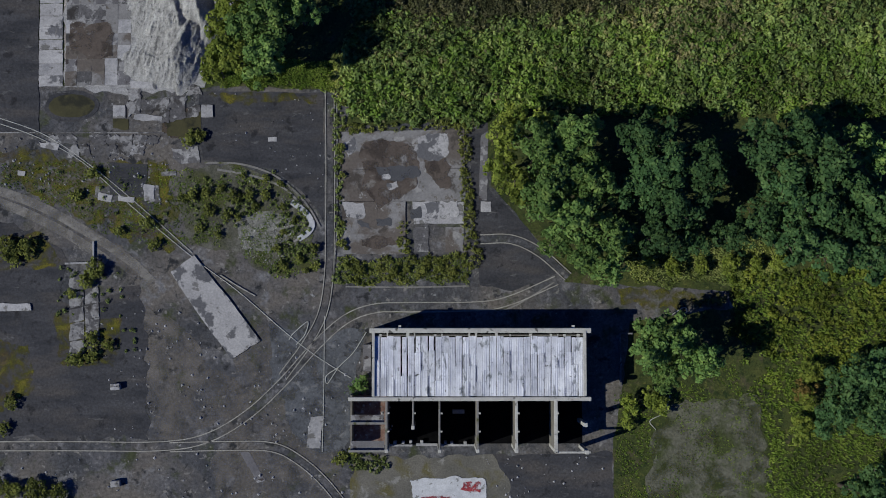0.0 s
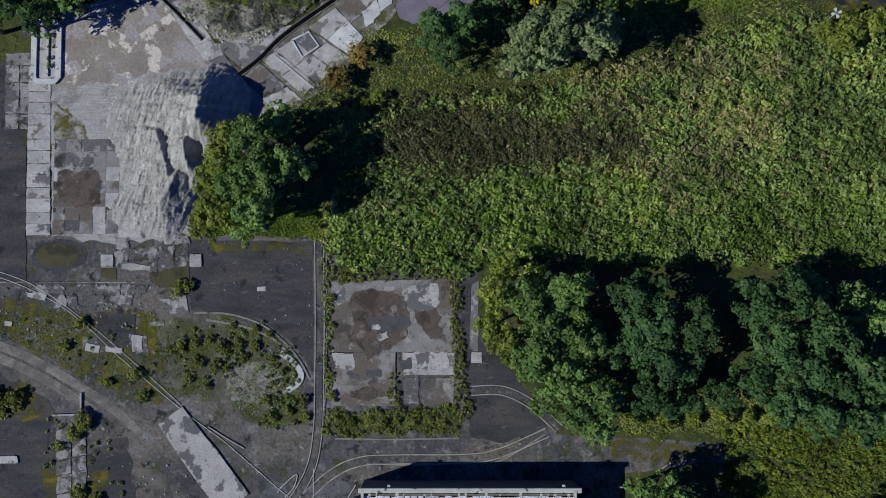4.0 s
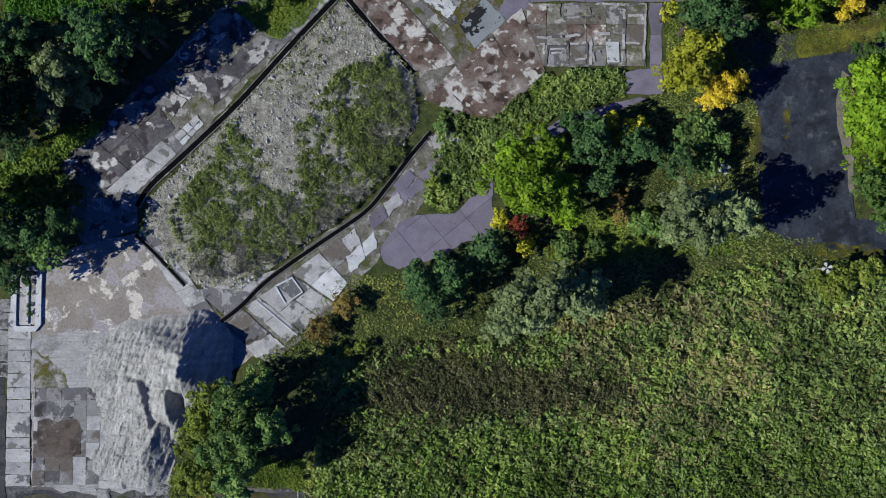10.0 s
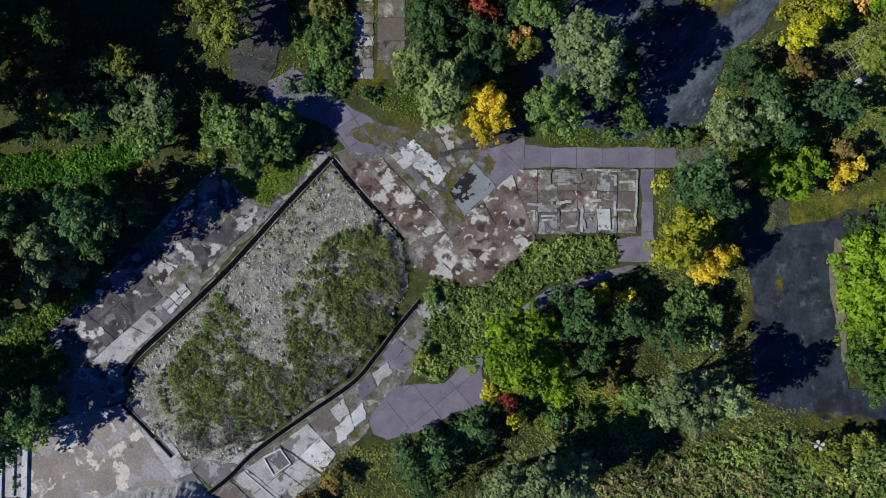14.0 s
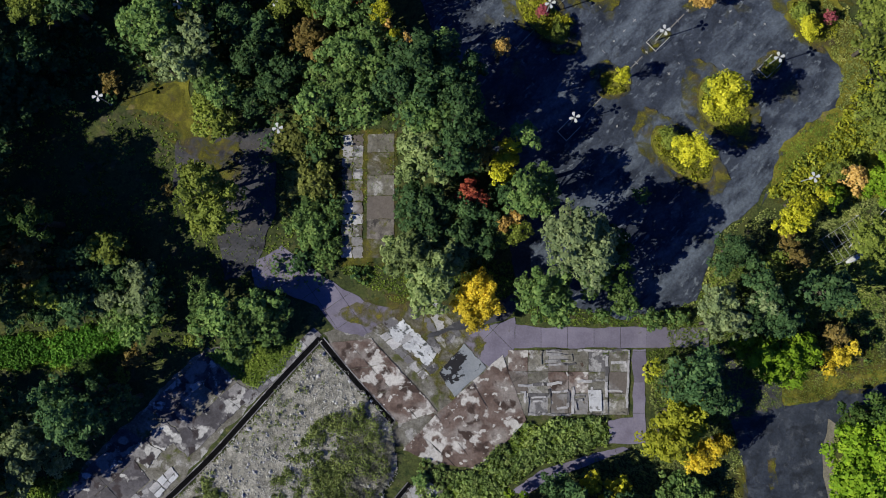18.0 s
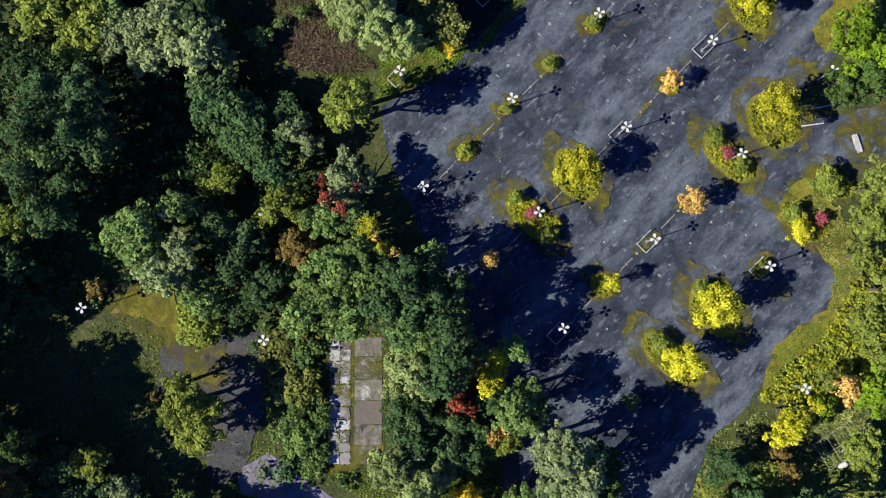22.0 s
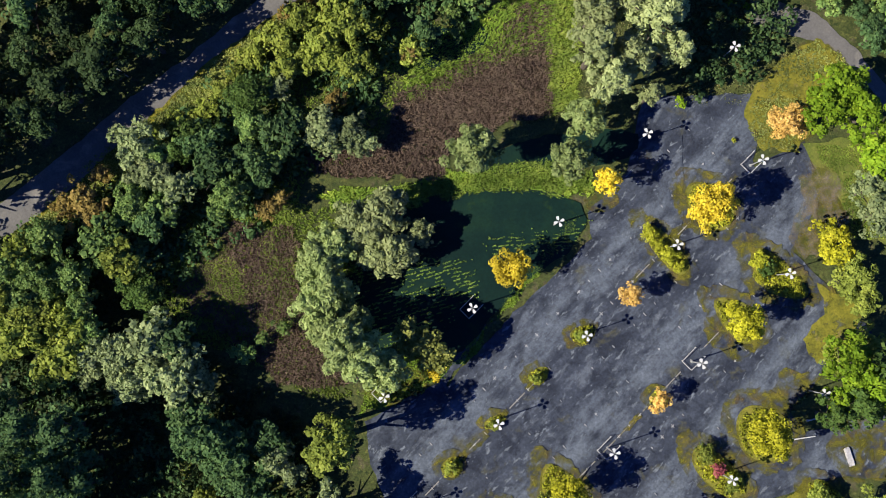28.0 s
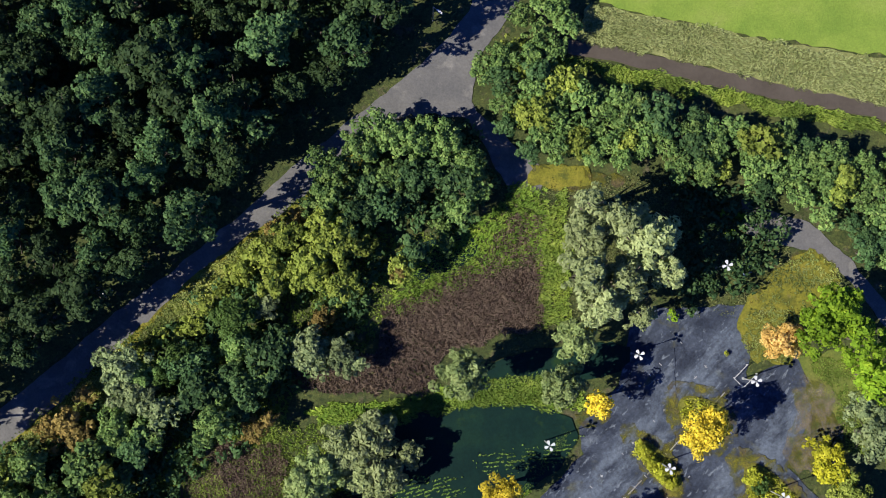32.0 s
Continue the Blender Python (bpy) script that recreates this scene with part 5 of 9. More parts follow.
slab([(-59.4, 46.2), (-53.4, 46.5), (-52, 44.6), (-52.4, 40.9), (-56.5, 40.2), (-59.3, 42.3)], BROWNSTAIN, "dark brown damp stain on square bays", 0.185, 0.6, "stain")

# long trough with a rounded rim
trough = thing("concrete_trough", (-61.6, 65.9), "long white concrete trough with plants inside", "trough")
hw, hl = 2.0, 4.9
ring = [(hw * s * (0.75 if e else 1), hl * t * (1 if e else 0.86)) for s, t, e in ((1, 1, 0), (1, 1, 1), (-1, 1, 1), (-1, 1, 0), (-1, -1, 0), (-1, -1, 1), (1, -1, 1), (1, -1, 0))]
bm = bmesh.new()
strip(bm, [Vector(p) for p in ring + ring[:1]], 0.9, 0.0, 0.55)
part("rim", bm, WHITE, trough)
bm = bmesh.new()
prism(bm, [(x * 0.85, y * 0.85) for x, y in ring], 0.0, 0.2)
part("bottom", bm, CONCRETE, trough)
bm = bmesh.new()
box(bm, (0.2, -0.6, 0.25), (0.35, 7.0, 0.5))
part("divider", bm, WHITE, trough)
grove("mid", [(-61.2, 68.5, 0.74), (-60.9, 66.7, 0.83), (-61.1, 64.8, 0.74), (-60.9, 63.4, 0.64)], "small green shrub growing in a trough", "shrub")

# ---- rubble field with its black channel ----
RUB = [(-11.1, 115.4), (0.8, 103), (1.8, 95.4), (-3, 87.3), (-8.8, 80.8), (-22.2, 70.7), (-29.4, 65.4), (-34.9, 68.6), (-43.9, 76.3), (-41.8, 82.7), (-27.6, 97.4), (-18.4, 107.7)]


def rubble_height(x, y):
    (cx, cy) = (-20.1, 90.2)
    d = 1 - min(1, math.hypot(x - cx, y - cy) / 26)
    return 0.06 + 0.9 * d + 0.18 * noise.noise((x * 0.5, y * 0.5, 1)) + 0.12 * noise.noise((x * 1.4, y * 1.4, 6))


bm = bmesh.new()
bmesh.ops.create_grid(bm, x_segments=120, y_segments=120, size=0.5, matrix=pose(*(-21, 90.2), 0) @ Matrix.Diagonal((52, 56, 1, 1)))
edge = ragged(RUB, 1.0, 0.5, 5)
within = inside(edge, np.array([(v.co.x, v.co.y) for v in bm.verts]))
for v, ok in zip(bm.verts[:], within):
    v.co.z = rubble_height(v.co.x, v.co.y) if ok else -0.05
bmesh.ops.delete(bm, geom=[v for v, ok in zip(bm.verts[:], within) if not ok], context="VERTS")
for f in bm.faces:
    f.smooth = True
tagged(part("rubble_field", bm, RUBBLE), "low mound of crushed rubble and gravel", "rubble")
stones("rubble_stones", RUB, 15000, 0.15, STONE, "fine broken stones on a rubble mound", 32, rubble_height)
stones("rubble_stones", RUB, 3200, 0.3, STONE, "broken stones and lumps on a rubble mound", 34, rubble_height, gaps=-0.1)
stones("concrete_lumps", RUB, 260, 0.5, CONCRETE, "larger pale lumps of broken concrete", 33, rubble_height)
WEEDY = ([(-11.9, 102.8), (-3.6, 106.6), (0.2, 97.2), (-0.6, 90.4), (-4.8, 84.9), (-8.9, 80.6), (-15.4, 80.3), (-18.2, 86.8), (-17.9, 95.2)],
         [(-39.3, 79.3), (-31.2, 90.5), (-27.6, 94.3), (-22.9, 87.7), (-15.4, 85.9), (-14.5, 77.6), (-19, 73.8), (-25.4, 72), (-33.7, 71)],
         [(-31.7, 92.4), (-27.6, 95.2), (-25.7, 90.5), (-30.2, 87.7)])
for k, (pts, n) in enumerate(zip(WEEDY, (1500, 1300, 160))):
    scrub("low_scrub", pts, n * 2, 0.45, 0.19, "heath", "low green weeds over rubble", 40 + k, 0.5, 0.02, 26, (), 1.6, 0.9)
    scrub("low_scrub", pts, n // 3, 0.85, 0.2, "heath", "taller green scrub over rubble", 140 + k, 0.6, 0.1, 44, (), 1.6, 0.8)
scrub("low_scrub", RUB, 1300, 0.34, 0.16, "heath", "scattered weeds on rubble", 47, 0.4, 0.05, 16)
for k, pts in enumerate(([(-25.1, 79.4), (-15.4, 85), (-4.9, 84.4), (-8.6, 80.9), (-15.2, 76.4), (-22.9, 70.9), (-30, 69.2), (-35.5, 71)],
                         [(-7.2, 102.8), (1.1, 99.1), (-0.6, 90.2), (-4.6, 85.3), (-6.2, 91.6)])):
    blades("dry_stems", pts, 2600, 0.8, 0.07, DRYSTEM, "grey dead stems of tall weeds over rubble", "weeds", 240 + k, (0.0, -0.1), 5, base=0.5, gaps=-0.1, hummock=0.8)
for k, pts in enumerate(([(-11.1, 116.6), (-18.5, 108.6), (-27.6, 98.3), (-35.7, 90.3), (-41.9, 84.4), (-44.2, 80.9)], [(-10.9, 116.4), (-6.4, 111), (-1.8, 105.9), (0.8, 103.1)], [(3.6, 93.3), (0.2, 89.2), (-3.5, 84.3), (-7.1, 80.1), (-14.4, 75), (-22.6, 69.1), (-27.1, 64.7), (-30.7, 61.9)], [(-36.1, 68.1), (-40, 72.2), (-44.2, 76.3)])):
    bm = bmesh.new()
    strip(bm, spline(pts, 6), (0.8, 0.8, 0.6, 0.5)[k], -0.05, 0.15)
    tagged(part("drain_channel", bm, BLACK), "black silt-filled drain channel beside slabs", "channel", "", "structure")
    for shift in (-0.75, 0.75):
        bm = bmesh.new()
        strip(bm, spline(pts, 6), 0.16, -0.05, 0.2, shift * (0.67, 0.67, 0.54, 0.46)[k])
        tagged(part("kerb", bm, DARKSLAB), "low concrete edge of a drain channel", "kerb", "", "structure")

# slabs round the rubble field
slab_field("slab_foundation", [(-10, 115.8), (-2.8, 116.6), (8.1, 104.9), (1.8, 102.8)], 2, 3, [SPOTTED], "brown-stained concrete floor beside a channel", "foundation", 51, 0.14, 0.06, 0, 0.1, 5)
slab_field("slab_foundation", [(7.7, 104.5), (18.5, 113.9), (22.5, 103.4), (14.9, 95.5)], 2, 1, [SPOTTED], "brown-stained concrete floor with pale patches", "foundation", 52, 0.14, 0.06, 0, 0.15, 6)
slab_field("slab_foundation", [(7.7, 104.3), (14.8, 95.6), (7.5, 96.8), (2.4, 98.7)], 1, 2, [SPOTTED], "pale broken concrete floor", "foundation", 53, 0.13, 0.06, 0, 0.15, 6)
slab_field("slab_foundation", [(-0.3, 117.4), (2.3, 119.8), (8, 114.2), (6.4, 112.2)], 2, 3, [SPECKLED], "white speckled broken concrete floor", "foundation", 54, 0.14, 0.08, 0, 0.2, 6)
slab_field("slab_foundation", [(8.1, 111.2), (12.3, 115.8), (16, 112), (10.8, 107.1)], 1, 1, [PAD], "grey concrete pad with black stains", "foundation", 55, 0.14, 0.06, 0, 0.15, 6)
slab_field("slab_foundation", [(2.3, 122.1), (7.5, 123.1), (12.1, 117.5), (7.5, 113.7)], 4, 3, [BROKEN, CONCRETE, DARKSLAB, BLEACHED], "mossy broken concrete floor under trees", "foundation", 56, 0.1, 0.2, 0.25, 0.3, 6)
slab_field("slab_foundation", [(-2.8, 118.3), (0.9, 120.2), (8.4, 111.8), (5.6, 109.9)], 2, 7, [DARKSLAB, BROKEN, CONCRETE], "strip of dirty grey slabs", "foundation", 57, 0.1, 0.15, 0.1, 0.1, 4)
slab_field("slab_foundation", [(-56.4, 88.6), (-43.3, 100.1), (-38.1, 93.8), (-49.4, 83.4)], 3, 2, [GREYSPOT], "dark stained concrete floor beside a wood", "foundation", 58, 0.12, 0.06, 0, 0.1, 5)
slab_field("slab_foundation", [(-49.4, 83.4), (-37.6, 94), (-35.8, 91.5), (-44.6, 82.9)], 4, 1, [CONCRETE, DARKSLAB], "pale concrete strip beside a channel", "foundation", 59, 0.13, 0.08, 0, 0.1, 5)
slab_field("slab_foundation", [(-45.5, 99.4), (-29.6, 114.2), (-24.9, 109.7), (-38.6, 95.7)], 5, 2, [GREYSPOT], "broken dark concrete floor in the shade of trees", "foundation", 60, 0.12, 0.15, 0.08, 0.2, 5)
slab_field("slab_foundation", [(-35, 100.2), (-24.5, 109.5), (-21.4, 107.7), (-32, 97.4)], 4, 1, [GREYSPOT], "patchy concrete strip beside a channel", "foundation", 61, 0.13, 0.08, 0, 0.12, 5)
slab_field("slab_row", [(-38.3, 92.4), (-34.7, 96.1), (-33.4, 94.4), (-36.8, 90.9)], 3, 2, [WHITE, CONCRETE], "row of small pale slabs beside a channel", "slab row", 62, 0.16, 0.12, 0, 0.08)
slab_field("slab_foundation", [(-23.8, 106.9), (-12.1, 118.4), (-10.7, 117.1), (-22.3, 105.8)], 6, 1, [CONCRETE, DARKSLAB], "narrow concrete strip beside a channel", "foundation", 63, 0.12, 0.06, 0, 0.05)
slab_field("slab_foundation", [(-52.3, 82.2), (-44.2, 82.5), (-43.8, 77.2), (-52.8, 74)], 3, 2, [DARKSLAB], "dark concrete floor under a tree", "foundation", 64, 0.1, 0.12, 0.05, 0.15, 5)
slab_field("slab_foundation", [(-29.6, 61.7), (-26.7, 64.3), (-19.7, 58.1), (-24.5, 56.5)], 1, 3, [DARKSLAB, STAINED, CONCRETE], "broken concrete strip beside a gravel heap", "foundation", 65, 0.14, 0.1, 0, 0.12, 5)
slab_field("slab_foundation", [(-26.4, 64.7), (-19, 70), (-12, 65.3), (-19.6, 58.9)], 3, 2, [BLEACHED, CONCRETE], "pale concrete floor with square openings", "foundation", 66, 0.16, 0.12, 0, 0.08, 5)
slab_field("slab_foundation", [(-18.8, 70.3), (-14.4, 73.5), (-9.8, 68.6), (-12, 65.6)], 1, 2, [WHITE, CONCRETE], "pale square concrete slab", "foundation", 67, 0.16, 0.06, 0, 0.06, 5)
slab_field("slab_foundation", [(-14.2, 73.7), (-11.1, 75.7), (-8.9, 73.2), (-12.1, 70.7)], 1, 1, [STAINED], "brown-stained square concrete slab", "foundation", 68, 0.14, 0.06, 0, 0.06, 5)
slab_field("slab_foundation", [(-11.1, 75.7), (-1.6, 83.6), (0.2, 80.1), (-9.3, 70)], 4, 2, [CONCRETE, DARKSLAB, WHITE, MAUVE], "broken slabs with grass in the joints", "foundation", 69, 0.14, 0.25, 0.12, 0.2, 5)
slab_field("slab_foundation", [(-2.6, 84.3), (2.2, 89.8), (5.3, 87.1), (0.4, 81.8)], 2, 2, [DARKSLAB, CONCRETE, MAUVE], "overgrown broken grey slabs", "foundation", 70, 0.12, 0.3, 0.2, 0.25, 5)
slab_field("slab_foundation", [(3.4, 92.4), (6.6, 94), (8.3, 92), (5, 89.4)], 2, 1, [CONCRETE], "broken pale slabs in weeds", "foundation", 71, 0.14, 0.15, 0, 0.25, 5)
slab_field("slab_foundation", [(-44.5, 76.5), (-41.7, 77.4), (-30.3, 62.6), (-33.4, 61.3)], 1, 5, [CONCRETE, DARKSLAB], "narrow concrete strip below a rubble mound", "foundation", 72, 0.12, 0.06, 0, 0.08, 4)
slab_field("slab_foundation", [(-34.6, 67.4), (-29, 68.3), (-19.9, 71.1), (-29.4, 63)], 2, 1, [CONCRETE, DARKSLAB], "pale concrete corner below a rubble mound", "foundation", 73, 0.13, 0.08, 0, 0.15, 5)
low_wall([(-21.5, 68), (-18.8, 69.4), (-17.1, 67.1), (-19.8, 65.2), (-21.5, 68)], 0.3, 0.35, WHITE, "low square concrete rim on a slab")
low_wall([(-24.6, 65.7), (-17.9, 60.1)], 0.25, 0.3, WHITE, "low concrete rib on a slab")

# foundations with rooms
base = thing("house_foundation", (29.3, 109.6), "ruined house foundation with low room walls and moss", "foundation")
(bx, by) = (29.3, 109.6)
rng = random.Random(12)
for i in range(6):
    for j in range(3):
        (x0, y0), (x1, y1) = [((p[0] - bx), (p[1] - by)) for p in ((19.4, 104.4), (39, 114.8))]
        u0, u1, v0, v1 = x0 + (x1 - x0) * i / 6, x0 + (x1 - x0) * (i + 1) / 6, y0 + (y1 - y0) * j / 3, y0 + (y1 - y0) * (j + 1) / 3
        bm = bmesh.new()
        prism(bm, ragged([(u0 + 0.03, v0 + 0.03), (u1 - 0.03, v0 + 0.03), (u1 - 0.03, v1 - 0.03), (u0 + 0.03, v1 - 0.03)], 0.8, 0.1, i + 7 * j), -0.05, 0.1 + rng.uniform(-0.03, 0.03))
        part("floor_slab", bm, rng.choice((MOSSFLOOR, STAINED, SPOTTED, BROKEN, MOSSFLOOR)), base)
for pts in ([(21, 109), (35.4, 110.1), (38.9, 110.1)], [(22.4, 104.4), (22.6, 109.1)], [(26.1, 104.6), (26.1, 109.5)], [(29.8, 104.6), (30, 109.7)], [(32.8, 104.6), (33, 109.9)], [(35.4, 104.8), (35.4, 114.8)], [(24.7, 114.7), (24.7, 112.4), (30.3, 112.6), (31.7, 110)],
            [(20, 104.4), (38.6, 104.6), (39, 114.8), (24.7, 114.7)], [(30.8, 114.6), (30.7, 111.9)], [(23.3, 106.6), (26.1, 106.6)], [(30, 107.2), (32.8, 107.4)], [(35.4, 108.2), (38.9, 108.2)], [(27.5, 112.6), (27.5, 111)]) + (
            [(26.5, 105.3), (26.5, 108.1), (29.1, 108.2), (29.1, 105.5), (26.5, 105.3)], [(30.4, 105), (30.4, 106.8), (32.4, 106.8)], [(25.2, 113), (29.8, 113), (29.8, 114), (25.4, 114.1), (25.2, 113)], [(36.1, 111), (38.4, 111), (38.4, 112.9), (36.2, 112.9), (36.1, 111)], [(20.5, 105.3), (22.2, 105.5), (22.2, 108.1), (20.5, 107.9)], [(23.1, 107.2), (25.7, 107.2), (25.7, 108.6)]):
    bm = bmesh.new()
    line = [Vector((p[0] - bx, p[1] - by)) for p in pts]
    worn = []
    for p, q in zip(line, line[1:]):
        for k in range(max(2, int((q - p).length / 0.8))):
            worn.append(p.lerp(q, k / max(2, int((q - p).length / 0.8))) + Vector((rng.uniform(-0.13, 0.13), rng.uniform(-0.13, 0.13))))
    for k in range(0, len(worn) - 2, 3):
        if rng.random() < 0.93:
            bm = bmesh.new()
            strip(bm, worn[k:k + 4], rng.uniform(0.28, 0.5), 0.0, rng.uniform(0.18, 0.28))
            part("room_wall", bm, rng.choice((CONCRETE, MOSSFLOOR, BROKEN, CONCRETE)), base)
bm = bmesh.new()
prism(bm, [(p[0] - bx, p[1] - by) for p in ((32.6, 105), (34.6, 105), (34.5, 108.4), (32.4, 108.4))], 0.0, 0.3)
part("white_floor", bm, WHITE, base, "white-painted floor of one room")


# ---- mauve paving ----
def paving(points, label, seed, size=3.0, turn=0.0, high=0.07):
    """Cast bays within an outline, with open mossy joints."""
    ob = thing("paving", (0, 0, 0), label, "paving", "", "structure")
    rng = random.Random(seed)
    c, s = math.cos(radians(turn)), math.sin(radians(turn))
    loc = [(p[0] * c + p[1] * s, -p[0] * s + p[1] * c) for p in ragged(points, 0.8, 0.3, seed)]
    x0, y0 = min(p[0] for p in loc), min(p[1] for p in loc)
    x1, y1 = max(p[0] for p in loc), max(p[1] for p in loc)
    long, deep = size if isinstance(size, tuple) else (size, size)
    for i in range(int((x1 - x0) / long) + 1):
        for j in range(int((y1 - y0) / deep) + 1):
            poly = loc
            lo = (x0 + i * long + 0.03, y0 + j * deep + 0.03)
            hi = (lo[0] + long - 0.06, lo[1] + deep - 0.06)
            for axis, limit, sign in ((0, lo[0], 1), (0, hi[0], -1), (1, lo[1], 1), (1, hi[1], -1)):
                cut = []
                for p, q in zip(poly, poly[1:] + poly[:1]):
                    dp, dq = sign * (p[axis] - limit), sign * (q[axis] - limit)
                    if dp >= 0:
                        cut.append(p)
                    if dp * dq < 0:
                        t = dp / (dp - dq)
                        cut.append((p[0] + (q[0] - p[0]) * t, p[1] + (q[1] - p[1]) * t))
                poly = cut
                if len(poly) < 3:
                    break
            if len(poly) < 3:
                continue
            bm = bmesh.new()
            prism(bm, [(p[0] * c - p[1] * s, p[0] * s + p[1] * c) for p in poly], -0.05, high + rng.uniform(-0.01, 0.01))
            part("paving_bay", bm, MAUVE, ob)
    return ob


paving([(20.6, 118.9), (24.7, 118.5), (52, 118.6), (52, 115.4), (20.6, 115.1)], "mauve concrete path in wide bays", 1, (4.3, 6.0), 0)
paving([(13.5, 117.7), (20.5, 120.1), (20.5, 115.1), (16.8, 111.7), (14.9, 113), (12.1, 116.3)], "mauve concrete corner in slanted bays", 7, (5.0, 4.6), 45)
paving([(39.7, 115), (41.8, 115), (41.7, 99.8), (35.6, 99.8), (35.6, 103.5), (39.7, 104)], "mauve concrete path beside a foundation", 2, (7.0, 5.0), 0)
paving([(-4.5, 74.1), (-1.6, 78.5), (1.6, 79.7), (7.6, 80), (10.3, 82.9), (13.7, 85.2), (14, 76.5), (8.7, 75.1), (4.9, 72.8), (-1.6, 70.8), (-3.9, 71.9)], "mauve concrete yard in cracked bays", 3, 5.0, 40)
paving([(20, 92.1), (24.7, 95.5), (31.6, 97.7), (38.1, 99.3), (39.1, 98.9), (31.6, 96), (26, 93.7), (22.3, 91.5)], "narrow curved mauve path in grass", 4, 3.0, 20)
paving([(-22.5, 128.4), (-17.5, 131.6), (-11.9, 127.5), (-4.1, 122.7), (0.6, 121.4), (0.5, 120), (-4.1, 116.8), (-8.7, 118.1), (-11.4, 121.8), (-16.9, 123.9), (-21.7, 124.8)], "mauve concrete path shaded by trees", 5, 3.6, 35)
paving([(-3, 82.9), (-1.2, 84.9), (0.4, 83.6), (-0.5, 81.1)], "small patch of mauve paving", 6, 3.0, 40)
slab_field("slab_foundation", [(-7.7, 149.7), (-4.3, 149.9), (-4.2, 129.6), (-7.8, 129.6)], 2, 11, [BROKEN, CONCRETE, STAINED, MOSSFLOOR, BLEACHED, STAINED], "strip of pale mossy slabs between trees", "foundation", 81, 0.12, 0.12, 0, 0.15, 5)
slab_field("slab_foundation", [(-3.6, 149.9), (0.8, 150.1), (0.9, 129.6), (-3.7, 129.6)], 1, 6, [MOSSFLOOR, BROWNSLAB, STAINED, BROWNSLAB], "strip of brown slabs between trees", "foundation", 82, 0.12, 0.08, 0, 0.06, 5)
ground_patch("moss", [(-8, 150.3), (1.2, 150.7), (1.3, 128.2), (-8.2, 128.2)], MOSS, 0.05, "moss between old slabs", "moss", 0.6, 0.4, 14)
ground_patch("moss", [(-9.6, 120.4), (1.4, 124.1), (10.5, 124.1), (16.1, 115.9), (10.6, 105.9), (0.5, 116.8)], MOSS, 0.03, "moss round broken slabs", "moss", 0.6, 1.0, 15)


# ---- car park, roads and water ----
ground_patch("car_park", [(50.1, 122.9), (38.1, 119.7), (25.2, 122.8), (19.7, 136.1), (15.1, 154.7), (9.5, 163), (3.8, 174.3), (1.2, 180.8), (0.2, 187.7), (12.3, 193.9), (16, 199.5), (20.6, 204.3), (12.3, 192.1), (20.6, 197.6), (28.9, 207.7), (37.3, 216), (36.4, 221.6), (42.9, 228.2), (45.8, 240.4), (63.7, 241.4), (64.9, 233.9), (63.9, 229.2), (72.4, 233.5), (75.1, 224.6), (70.2, 215.2), (77.1, 207.8), (83, 201.8), (75.9, 197.2), (69.3, 189.4), (71.1, 185.8), (87.8, 189.4), (87.5, 178.5), (76.5, 178.5), (66.5, 175.5), (77, 164.4), (79.7, 159.8), (76.8, 154.3), (67.5, 149.7), (60.9, 138.7), (66.1, 148.4), (60.4, 139.1), (53.9, 133.5)],
             CARPARK, 0.03, "weathered blue-grey asphalt car park with faded bays", "car park", 1.0, 0.5, 51)
ground_patch("road", [(-66.4, 217), (-57.8, 223.6), (-47.1, 232.4), (-39.1, 239.5), (-28.3, 247.8), (-18.3, 256.1), (-11.7, 262.3), (-2.6, 270.2), (6.7, 277.5), (14.1, 284.2), (18.8, 289.9), (21.6, 297.5), (31, 297.6), (25.8, 289.5), (21.4, 283.7), (19.9, 279.5), (19.2, 274.8), (20.6, 271.5), (12.3, 272.9), (2.5, 269.3), (-8.1, 258.9), (-19.1, 251.1), (-25.5, 246.4), (-30.9, 241), (-39.9, 232.7), (-47, 225.4), (-55.9, 218.6), (-64, 212.5)], ROAD, 0.05, "narrow grey asphalt road beside a forest", "road", 1.0, 0.4, 52)
ground_patch("verge", [(-55.9, 218.6), (-47, 225.4), (-39.9, 232.7), (-30.9, 241), (-25.5, 246.4), (-19.1, 251.1), (-8.1, 258.9), (2.5, 269.3), (5.8, 269), (-5.5, 256), (-16.9, 247), (-24.5, 241.2), (-29.5, 235.8), (-38.4, 228.5), (-46, 221.8), (-55, 215)], VERGE, 0, "rough grassy verge along a road", "verge", 0.8, 0.6, 101)
ground_patch("road", [(19.2, 273.8), (25.3, 268.2), (30.8, 263.6), (30.8, 259.4), (25.2, 259.8), (21.5, 267.3), (17.8, 272.4)], ROAD, 0.045, "overgrown road branch", "road", 1.0, 0.5, 53)
ground_patch("road", [(63.5, 258.7), (71, 255.9), (74.7, 254.9), (81.2, 249.1), (84.8, 244.4), (89.4, 239), (87, 237.6), (81.6, 244.8), (76.5, 249.5), (70.9, 251), (64.3, 253)], ROAD, 0.045, "narrow pale asphalt path", "road", 1.0, 0.4, 54)
GLADE = [(-43.2, 153.7), (-40.5, 156.9), (-36.9, 158.3), (-32.8, 158.8), (-32.2, 152.3), (-25.3, 148.7), (-23.9, 147.8), (-24.3, 144.1), (-28.9, 144.1), (-33.5, 147.7), (-34.5, 151.4), (-38.2, 153.2)]
ground_patch("verge", GLADE, VERGE, 0, "orange-green moss over an old lane", "moss", 0.8, 0.8, 134)
